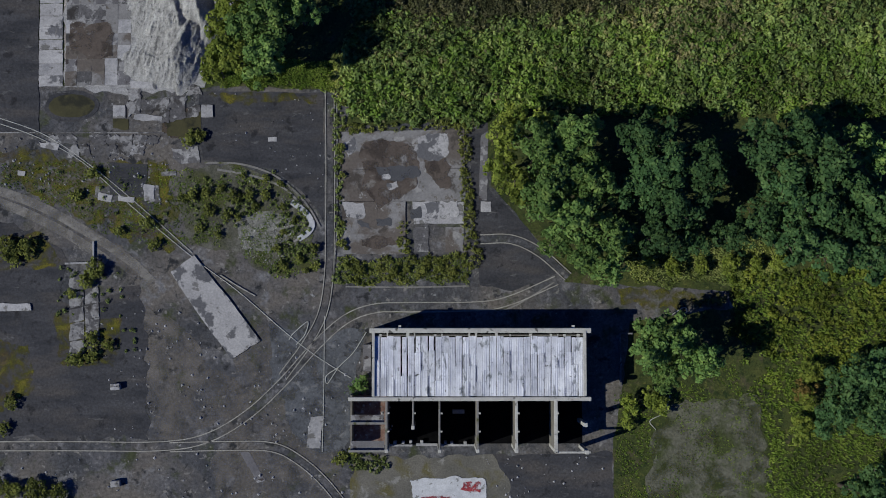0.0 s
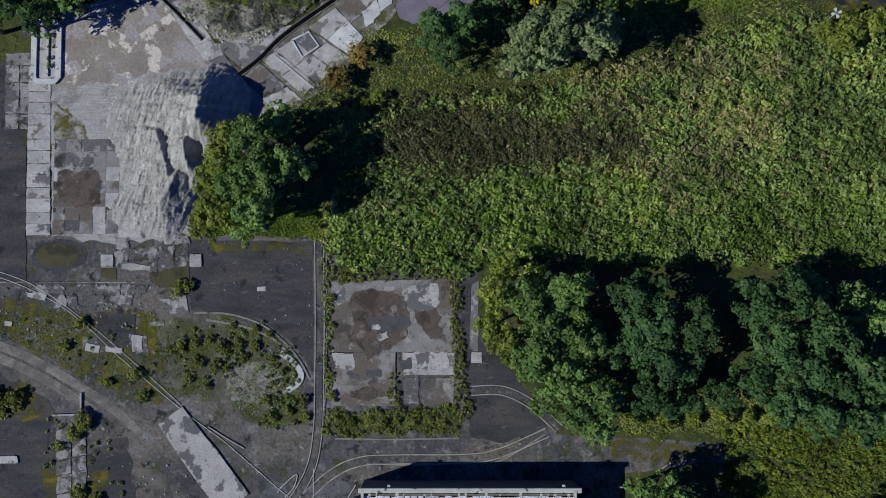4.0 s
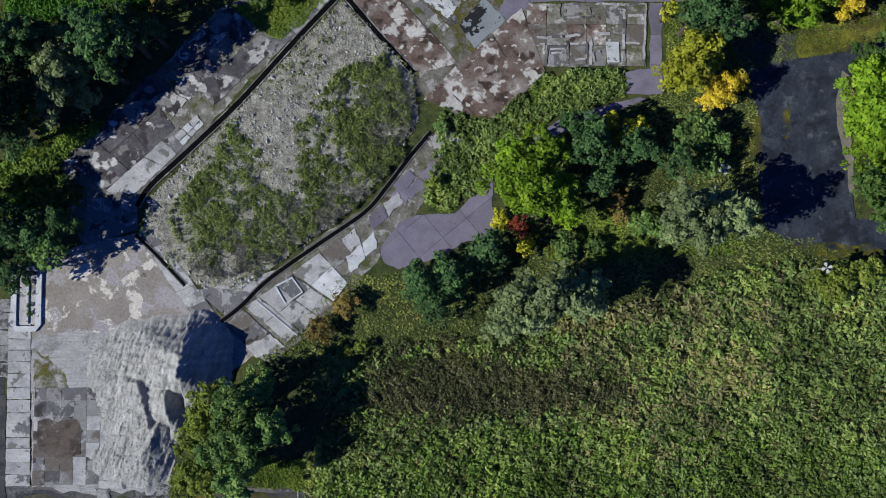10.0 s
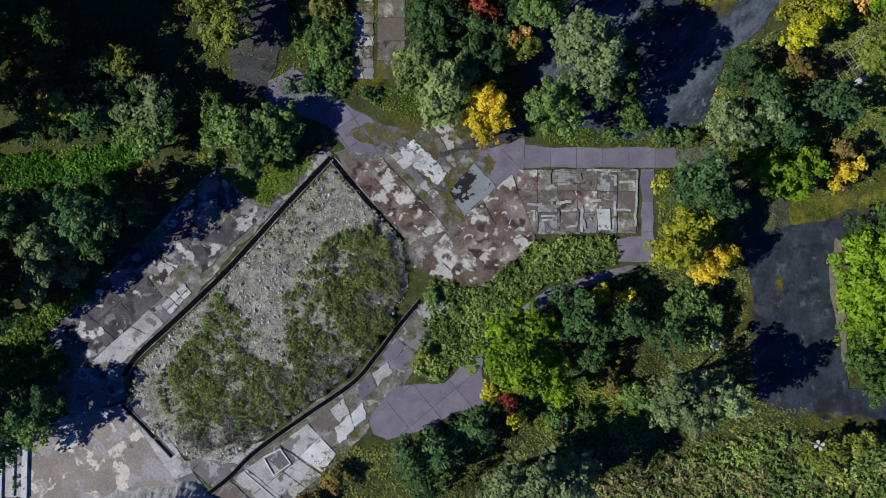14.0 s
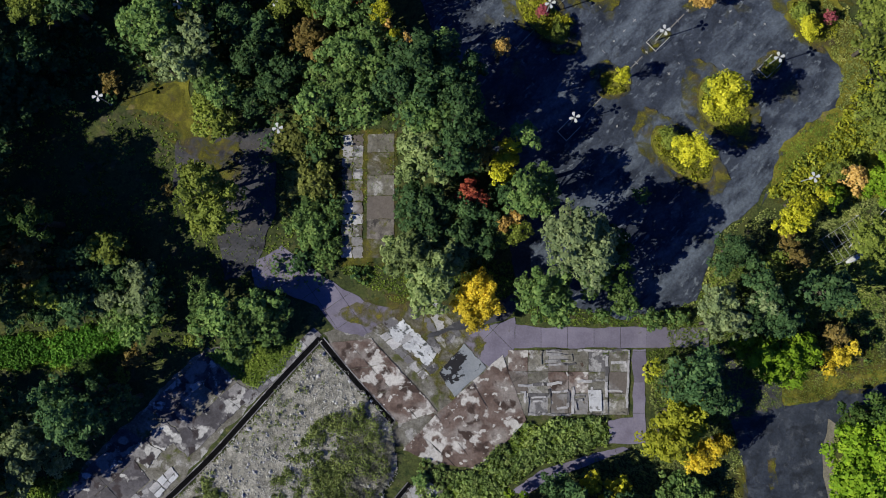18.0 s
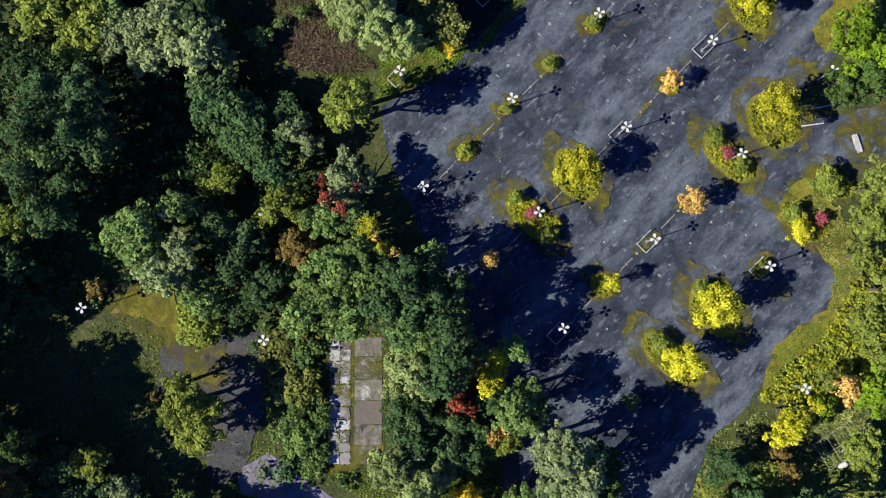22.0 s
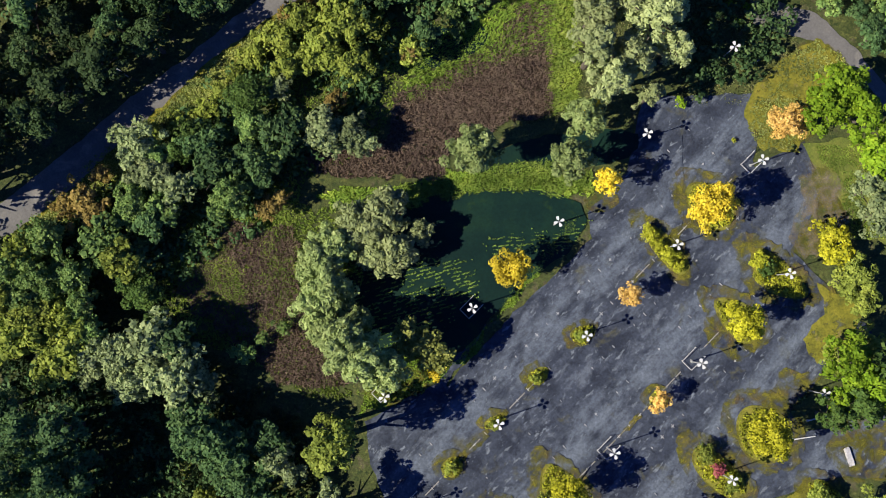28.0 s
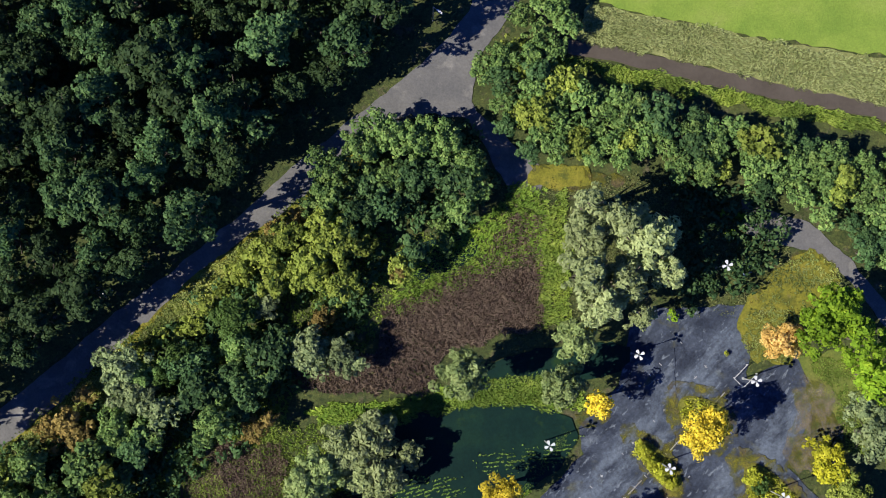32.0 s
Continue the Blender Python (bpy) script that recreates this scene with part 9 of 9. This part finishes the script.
grove("olive", [
    (-6.6, 247.5, 3.97), (-3.1, 251.1, 4.16), (-1.9, 244.8, 3.77), (1.4, 250.9, 2.78), (-10.3, 251.8, 3.17), (-13.6, 248.8, 2.97), (-12.1, 244.5, 2.58),
    (-4.5, 254.4, 2.97), (-50.1, 201.8, 3.77), (-54.2, 214, 2.78), (-50.6, 216.4, 2.78), (-46.2, 204.3, 2.58), (-38.2, 213.5, 3.37), (-40.3, 216.2, 2.38),
    (-54.1, 200.9, 3.37), (7.7, 247.3, 2.38), (-47.1, 197.4, 3.37), (-17.2, 246.8, 2.18), (-8.5, 245.4, 2.38)],
      "yellow-green tree in a wet wood", "tree", 0.7, "round")
grove("rust", [
    (-41.9, 227.3, 2.18), (-44.9, 223.3, 3.17), (-43, 220.1, 2.78), (-47.8, 221.7, 2.38), (-4.8, 239.3, 2.78), (-8.8, 255.3, 1.78), (-12.5, 253.7, 1.39)],
      "russet bush in a wet wood", "shrub", 1.4, "round")
grove("olive", [
    (-25.8, 237.8, 2.38), (-27.5, 236.3, 1.78), (-23.4, 240.8, 1.78), (-20.8, 244, 1.78), (-18.8, 246, 1.78), (-30.5, 236.5, 1.39), (-33.9, 234.6, 1.19),
    (-16.6, 249.1, 1.59), (-54.8, 210.3, 2.58)],
      "golden green bush on a road verge", "shrub", 1.1, "round")
grove("rust", [(-15.3, 221.9, 2.38), (-13.2, 223.3, 1.78), (7.3, 246.4, 1.59)],
      "bronze-gold tree in a wet wood", "tree", 0.75, "round")
# Shadow casters added past the left of view to darken the road.
grove("dark", [
    (-60.6, 228.4, 4.56), (-64.8, 225.2, 4.96), (-63.4, 222.8, 4.96), (-67.6, 220.6, 4.96)],
      "tall dark green tree added out of view to shade a road", "tree", 1.6, "round")
grove("mid", [
    (-12.7, 202.9, 1.59), (-19, 198.7, 2.18), (-16, 200.9, 1.39), (15, 251.2, 2.18), (14.1, 254, 2.18)],
      "green bush at a reed bed", "shrub", 1.2, "round")
grove("mid", [
    (-55.6, 212.3, 3.97), (-49.4, 216.8, 4.36), (-47.4, 210.5, 3.57), (-46.3, 203.8, 3.57), (-40.6, 216.5, 3.37), (-37.1, 220.1, 3.57), (-31.8, 221.1, 3.37)],
      "green tree in a wet wood", "tree", 0.75, "round")
grove("olive", [
    (-55.9, 206.9, 3.57), (-52.4, 204.2, 4.36), (-54.9, 200.2, 3.37), (-49.5, 206.6, 2.78), (-44.8, 199.8, 2.97)],
      "yellow-green tree in a wet wood", "tree", 0.75, "round")
grove("grey", [
    (-41.3, 198.4, 3.77), (-36.9, 198.8, 3.97), (-31.9, 196.6, 4.36), (-37.7, 194.8, 3.57), (-27.7, 198.9, 3.37), (-28.5, 194, 3.37), (-32.1, 201.1, 3.37)],
      "grey-green tree in a wet wood", "tree", 0.85, "round")
grove("dark", [
    (-27.1, 190.9, 3.37), (-25.6, 186.9, 3.77), (-23.4, 183.4, 3.57), (-21.3, 186, 3.37), (-27.7, 185.1, 2.38), (-18.7, 183.8, 2.97), (-16.5, 185.1, 2.78)],
      "dark green tree in a wet wood", "tree", 0.85, "round")
grove("mid", [
    (-18, 182, 2.97), (-20.8, 181.1, 2.38), (-14.5, 181.1, 2.18), (-15.8, 179.8, 1.98)],
      "green tree beside a shaded path", "tree", 0.6, "round")
grove("olive", [(-23.9, 175.7, 2.58), (-27.2, 173.9, 1.78)],
      "yellow-green bush beside a shaded path", "shrub", 1.2, "round")
grove("broom", [(10.5, 199.5, 3.97), (7.3, 202.1, 3.37)],
      "olive tree in shade at a pond", "tree", 1.0, "round")

# ---- dense wood and the trees round the lanes ----
grove("dark", [
    (-50.1, 186.8, 4.56), (-44.5, 187.2, 4.36), (-51.7, 180.8, 4.56), (-45, 180, 4.56), (-42, 182.1, 3.37), (-52.4, 174.4, 4.56), (-46.7, 174, 4.16),
    (-54, 191.1, 3.57), (-49.2, 168.4, 3.97)],
      "tall dark green tree in a dense wood", "tree", 1.5, "round")
grove("mid", [(-47.7, 183.8, 3.57), (-42.9, 178.2, 2.97), (-49.4, 177.3, 3.37)],
      "tall green tree in a dense wood", "tree", 1.55, "round")
grove("olive", [(-54.1, 167.4, 3.97), (-53.6, 170.8, 2.97)],
      "yellow-green tree at the edge of a dense wood", "tree", 1.3, "round")
grove("mid", [
    (-36.6, 167.2, 3.97), (-39.7, 165.8, 3.17), (-35.7, 163.3, 3.37), (-30.5, 170.2, 2.58), (-28.4, 170, 1.78)],
      "feathery green tree beside a shaded glade", "tree", 1.3, "round")
grove("grey", [
    (-32.6, 160.2, 3.97), (-29.3, 163.4, 3.37), (-29.9, 159.5, 2.78), (-34.9, 159.5, 2.38)],
      "grey-green tree beside a lane", "tree", 1.25, "round")
grove("mid", [(-28.2, 157.9, 3.57), (-26.4, 155.1, 2.78)],
      "green tree beside a lane", "tree", 1.15, "round")
grove("olive", [(-28.9, 151.7, 3.17), (-26.9, 150.5, 2.97), (-29.8, 154.9, 2.18)],
      "yellow-green tree beside a lane", "tree", 0.6, "round")
grove("olive", [
    (-28.4, 140.1, 4.56), (-26.2, 136.2, 3.97), (-30.7, 142.7, 2.58), (-24.4, 139.2, 2.78), (-28.7, 135.3, 2.97)],
      "yellow-green tree over a lane", "tree", 1.1, "round")
grove("rust", [(-44.7, 157.4, 1.98), (-35.6, 140.4, 1.39)],
      "small russet tree beside a glade", "shrub", 1.5, "round")
grove("dark", [
    (-24.9, 186.3, 4.56), (-20, 184.1, 4.36), (-17.5, 178.8, 4.16), (-21.1, 179.9, 2.78), (-15.7, 175.8, 2.97), (-14, 185.4, 2.97)],
      "dark green tree in a mixed wood", "tree", 1, "round")
grove("grey", [(-12.6, 182.6, 3.17), (-4.8, 174.5, 4.56), (-10.4, 180.1, 2.38)],
      "grey-green tree in a mixed wood", "tree", 1, "round")
grove("olive", [
    (-15.1, 171.3, 3.77), (-17.6, 168.8, 2.38), (-12.1, 169.7, 2.58), (-23.8, 175.1, 2.78)],
      "yellow-green tree in a mixed wood", "tree", 0.9, "round")
grove("rust", [(-12, 165.1, 3.57), (-11.3, 161.6, 2.78), (-13.9, 163.9, 2.38)],
      "bronze-green tree in a mixed wood", "tree", 0.85, "round")
grove("mid", [
    (-7.4, 168, 3.57), (-6.5, 160.8, 4.56), (-2.5, 163.1, 3.97), (-7.7, 156, 3.97), (-10.5, 158.3, 2.97), (-4.6, 156.9, 3.97), (-11.7, 153.3, 3.37),
    (-3, 168.1, 2.97), (-2, 159.1, 3.37), (-3.8, 152.5, 3.17)],
      "green tree in a mixed wood", "tree", 1.15, "round")
grove("dark", [
    (-21.7, 161, 3.97), (-23.6, 166.4, 3.97), (-20, 164.6, 3.57), (-18.6, 156.5, 3.57), (-21.8, 153.9, 2.58), (-16.4, 159.3, 3.37), (-26, 168.7, 2.78)],
      "dark green tree in a mixed wood", "tree", 0.85, "round")
grove("mid", [
    (-14, 150.5, 2.78), (-11.8, 147.8, 2.58), (-12, 133.4, 3.57), (-14.6, 135.6, 2.58), (-10.1, 129.3, 2.18), (-9, 136.9, 2.18), (-13, 137.8, 2.97),
    (-8.9, 131.5, 1.98)],
      "green bush beside an old slab strip", "shrub", 0.5, "round")
grove("broom", [
    (-12.2, 151.4, 3.37), (-15.3, 148.6, 3.37), (-11.8, 146.4, 2.38), (-14, 145.9, 2.97), (-12.5, 141.9, 4.16), (-15.2, 139.6, 3.17), (-10.3, 140.5, 1.98)],
      "green bush in rough growth by old slabs", "shrub", 0.5, "round")
grove("dark", [
    (5.1, 159.5, 4.36), (1.7, 154.8, 3.97), (6, 153.9, 4.56), (9.9, 156.1, 3.77), (11.1, 151.8, 4.76), (8.1, 160.5, 3.97), (12.9, 158.5, 2.78),
    (11.2, 147.6, 3.77), (14.7, 148.5, 2.78), (2.5, 159.7, 2.97), (10.3, 144.2, 3.37), (4.3, 150.2, 2.97)],
      "tall dark green tree at the edge of a car park", "tree", 1.8, "round")
grove("mid", [
    (5.6, 151, 3.97), (8.6, 150.6, 3.37), (12.2, 155, 2.78), (9, 163.5, 2.18)],
      "tall green tree at the edge of a car park", "tree", 1.75, "round")
grove("sallow", [(5.6, 145.9, 4.36), (7.8, 143.3, 2.97), (3.3, 142.4, 2.18)],
      "pale green willow in a mixed wood", "tree", 1.6, "weeping")
grove("dark", [
    (5.1, 137.1, 4.36), (6.5, 133.6, 3.37), (3.8, 139.7, 2.58), (7.8, 138, 2.97), (12, 137.2, 3.77), (14.8, 131.9, 3.57), (16.7, 135.3, 2.38),
    (11.3, 132.7, 2.97), (18.5, 139.8, 2.38)],
      "dark green tree in a mixed wood", "tree", 1, "round")
grove("sallow", [
    (3.8, 130.1, 3.97), (7.4, 127.1, 4.36), (10, 130.1, 3.37), (1.2, 130.7, 2.78), (6.1, 123.8, 3.37), (1.6, 128.2, 2.18)],
      "pale green willow over old slabs", "tree", 1.15, "weeping")
grove("rust", [(14, 145.5, 2.58), (15.8, 147.8, 1.78)],
      "bronze-leaved tree in a mixed wood", "tree", 1.1, "round")
grove("yellow", [(18.1, 144.2, 2.66), (19.3, 146.9, 2.13), (17.3, 142, 1.78)],
      "yellow-green tree in a mixed wood", "tree", 1.25, "ball")
grove("red", [(12.7, 139.9, 2.38), (14.7, 138.9, 1.59)],
      "red-leaved tree in a mixed wood", "tree", 1.1, "round")
grove("mid", [
    (21.8, 139, 3.97), (23.9, 142, 2.97), (21.4, 148.6, 2.58), (24.9, 139.4, 2.58)],
      "green tree at the edge of a car park", "tree", 1.45, "round")
grove("orange", [(18.4, 134.9, 1.98), (20.3, 136, 1.39)],
      "orange-green tree in a mixed wood", "tree", 1.1, "round")
grove("olive", [(18.3, 133.1, 2.38), (20.7, 133.5, 2.18)],
      "yellow-green tree in a mixed wood", "tree", 0.95, "round")
grove("grey", [(28.2, 132.7, 5.35), (31.1, 129.6, 3.97), (26.1, 133.8, 2.78)],
      "grey-green tree at the edge of a car park", "tree", 1.5, "round")
grove("mid", [(24, 123.8, 4.56), (26.7, 121.9, 3.37), (22.4, 125.3, 2.58)],
      "broad green tree beside a paved path", "tree", 1.1, "round")
grove("blue", [(34.3, 130.8, 3.77), (35.4, 126.8, 2.97), (32.4, 125.8, 2.58)],
      "dark blue-green tree at the edge of a car park", "tree", 1.3, "round")
grove("gold", [
    (14.2, 124.7, 3.55), (12.7, 121.8, 3.20), (15.6, 122.1, 2.84), (13.9, 119.8, 2.13)],
      "golden yellow autumn tree standing in rough grass", "tree", 0.9, "ball")
grove("dark", [
    (-59.5, 159.4, 4.56), (-55.9, 161, 3.97), (-57.6, 153.5, 4.56), (-60.7, 151.8, 4.56), (-54.5, 155, 2.97), (-52.7, 159.8, 2.18), (-52.1, 154.8, 1.78),
    (-63.5, 155.8, 5.95), (-63.7, 147, 5.95)],
      "dark green tree beside a mossy glade", "tree", 0.9, "round")
grove("dark", [(-63, 138.3, 5.95)], "tall dark green tree in a dense wood", "tree", 1.5, "round")
grove("blue", [
    (-57.9, 135, 4.36), (-53, 134.7, 3.37), (-60.3, 136, 3.97), (-62.2, 132.3, 4.96)],
      "tall blue-green tree in a dense wood", "tree", 1.6, "round")
grove("rust", [(-55.8, 131.3, 3.97), (-54.5, 127.8, 2.97)],
      "bronze-green tree in a dense wood", "tree", 1.05, "round")
grove("olive", [
    (-59.8, 131.4, 3.57), (-52.6, 123.9, 3.57), (-55.5, 123.7, 2.97), (-43.1, 131, 3.37), (-45.2, 131.6, 1.98)],
      "yellow-green tree in a dense wood", "tree", 0.95, "round")
grove("dark", [
    (-48.6, 129.2, 3.77), (-45.1, 126.1, 3.77), (-41.8, 126.6, 2.97), (-49.6, 124.8, 3.37), (-59.1, 126.5, 4.36), (-58.2, 121.2, 3.97), (-52.9, 120.3, 3.57),
    (-47.9, 121.3, 2.97), (-35.6, 123.1, 2.97)],
      "dark green tree in a dense wood", "tree", 0.95, "round")
grove("grey", [(-38.7, 126.2, 3.37), (-38.1, 123.1, 2.97), (-43.8, 123.1, 2.58)],
      "grey-green tree in a dense wood", "tree", 0.9, "round")
grove("mid", [
    (-40.6, 120.9, 3.97), (-37.5, 120, 2.97), (-43.6, 119.7, 2.58), (-39.5, 117.8, 2.58)],
      "green tree in a dense wood", "tree", 0.7, "round")
grove("blue", [(-47.3, 111.7, 3.02), (-45.4, 109.7, 1.95)],
      "smooth blue-green bush in a woodland glade", "shrub", 1.6, "ball")
grove("rust", [(-39.9, 113.7, 2.18), (-46.7, 107.1, 1.98)],
      "russet bush in a wood", "shrub", 1.4, "round")
grove("olive", [(-42.2, 110.4, 1.59), (-31.5, 116, 1.39)],
      "yellow-green bush in a wood", "shrub", 1.2, "round")
grove("grey", [
    (-54.2, 102, 4.56), (-51.9, 104.1, 3.57), (-54.3, 97.9, 4.56), (-51.1, 98.1, 3.57), (-54.7, 107.1, 2.18)],
      "grey-green tree at a slab floor", "tree", 1.15, "round")
grove("dark", [
    (-57.9, 105.6, 3.97), (-49.7, 108.6, 3.17), (-48.1, 104.7, 2.97), (-60.8, 104.8, 4.56), (-42.5, 105.5, 2.38), (-39.7, 107.3, 1.98), (-46.1, 105.6, 3.37),
    (-43.5, 109, 2.78), (-46.3, 101.3, 2.97)],
      "dark green tree in a dense wood", "tree", 1.6, "round")
grove("dark", [
    (-62.4, 97, 4.96), (-61, 91.4, 3.57), (-63.9, 102.1, 5.95), (-58.5, 95.5, 3.37), (-67.6, 92.5, 4.96), (-62.1, 76.1, 4.56), (-57.5, 75.3, 3.97),
    (-66.4, 79.2, 4.96)],
      "dark green tree in a dense wood", "tree", 1, "round")
grove("olive", [(-58.6, 100.6, 3.97), (-59.2, 96.7, 3.57)],
      "yellow-green tree at a slab floor", "tree", 1, "round")
grove("mid", [
    (-26.5, 120.4, 4.56), (-23, 118.7, 4.36), (-28.9, 122.2, 3.57), (-20.4, 121.4, 3.77), (-18.7, 117.8, 2.97), (-24, 115.1, 2.97), (-17, 121, 2.58)],
      "green tree over a slab floor", "tree", 0.85, "round")


# ---- small things round the car park ----
def barrier_pole(a, b):
    """A white barrier arm lying in the weeds, thicker at its weighted end."""
    (ax, ay), (bx, by) = a, b
    ob = thing("barrier_pole", (ax, ay), "white barrier pole lying in weeds", "barrier pole", "barrier poles")
    bm = bmesh.new()
    rod(bm, (0, 0, 0.35), (bx - ax, by - ay, 0.35), 0.13, 0.09, 8)
    part("arm", bm, PAINT, ob)
    bm = bmesh.new()
    box(bm, (0, 0, 0.2), (0.35, 0.35, 0.4))
    part("stand", bm, GALV, ob)


barrier_pole((71.9, 187.8), (76.3, 188.7))
barrier_pole((69.6, 184.8), (73.1, 185.3))
ob = thing("stone_block", (78.6, 182), "long pale weathered stone block lying beside a lane", "stone block")
bm = bmesh.new()
box(bm, (0, 0, 0.25), (0.95, 3.1, 0.5), 16)
bmesh.ops.bevel(bm, geom=bm.edges[:], offset=0.12, segments=2, affect="EDGES")
for v in bm.verts:
    v.co += Vector((1, 0.4, 0.2)) * 0.18 * noise.noise(v.co * 1.3)
part("block", bm, CONCRETE, ob)

ob = thing("blue_rack", (63.8, 247.2), "small blue steel rack standing in shaded grass", "rack")
ob.rotation_euler = (0, 0, radians(28))
for y in (-0.85, 0, 0.85):
    bm = bmesh.new()
    box(bm, (0, y, 0.75), (1.5, 0.16, 0.1))
    part("rail", bm, BLUEPAINT, ob)
    for x in (-0.68, 0.68):
        bm = bmesh.new()
        rod(bm, (x, y, 0), (x, y, 0.72), 0.05, None, 6)
        part("leg", bm, BLUEPAINT, ob)
bm = bmesh.new()
box(bm, (-0.7, 0, 0.83), (0.14, 1.9, 0.06))
part("cross_bar", bm, BLUEPAINT, ob)

# a bare greenhouse frame in the grass, with a pole and a white hull
(fx, fy) = (74.7, 132.9)
frame_ob = thing("greenhouse_frame", (fx, fy), "bare pale greenhouse frame of thin bars in rough grass", "frame")
frame_ob.rotation_euler = (0, 0, radians(33))
for k in range(7):
    bm = bmesh.new()
    rod(bm, (-3.6 + 1.2 * k, -2.4, 1.0), (-3.6 + 1.2 * k, 2.4, 1.0), 0.035, None, 6)
    part("hoop_bar", bm, GALV, frame_ob)
for y in (-2.4, 0, 2.4):
    bm = bmesh.new()
    rod(bm, (-3.7, y, 1.05), (3.7, y, 1.05), 0.045, None, 6)
    long_bar = part("long_bar", bm, GALV, frame_ob)
    for x in (-3.6, 3.6):
        bm = bmesh.new()
        rod(bm, (x, y, 0), (x, y, 1.0), 0.06, None, 6)
        part("leg", bm, PAINT, long_bar)
bm = bmesh.new()
tube(bm, [Vector((*p, 0.3)) for p in ((75.1, 131.7), (78.4, 135), (81.6, 138.3))], 0.09)
tagged(part("pole", bm, PAINT), "long pale pole lying in rough grass", "pole")
ob = thing("boat_hull", (76, 129.9), "small upturned white boat hull in grass", "boat")
ob.rotation_euler = (0, 0, radians(28))
bm = bmesh.new()
bmesh.ops.create_uvsphere(bm, u_segments=16, v_segments=8, radius=1.0, matrix=pose(0, 0, 0.05) @ Matrix.Diagonal((1.6, 0.5, 0.55, 1)))
bmesh.ops.delete(bm, geom=[v for v in bm.verts if v.co.z < 0], context="VERTS")
part("hull", bm, LAMPWHITE, ob)
bm = bmesh.new()
box(bm, (0, 0, 0.58), (2.4, 0.06, 0.08))
part("keel", bm, PAINT, ob)


def street_lamp(x, y, turn):
    ob = thing("street_lamp", (x, y), "road lamp with a white head on a grey pole", "street lamp", "street lamps")
    ob.rotation_euler = (0, 0, radians(turn))
    bm = bmesh.new()
    rod(bm, (0, 0, 0), (0, 0, 7.8), 0.1, 0.06, 8)
    part("pole", bm, GALV, ob)
    bm = bmesh.new()
    rod(bm, (0, 0, 7.75), (0.9, 0, 7.95), 0.05, 0.05, 6)
    arm = part("arm", bm, GALV, ob)
    bm = bmesh.new()
    prism(bm, [(0.75, -0.12), (1.2, -0.2), (1.75, -0.14), (1.85, 0), (1.75, 0.14), (1.2, 0.2), (0.75, 0.12)], 7.88, 8.05)
    part("lamp_head", bm, LAMPWHITE, arm)


street_lamp(*(-38.8, 243.6), -40)
street_lamp(*(12.8, 288.2), -40)
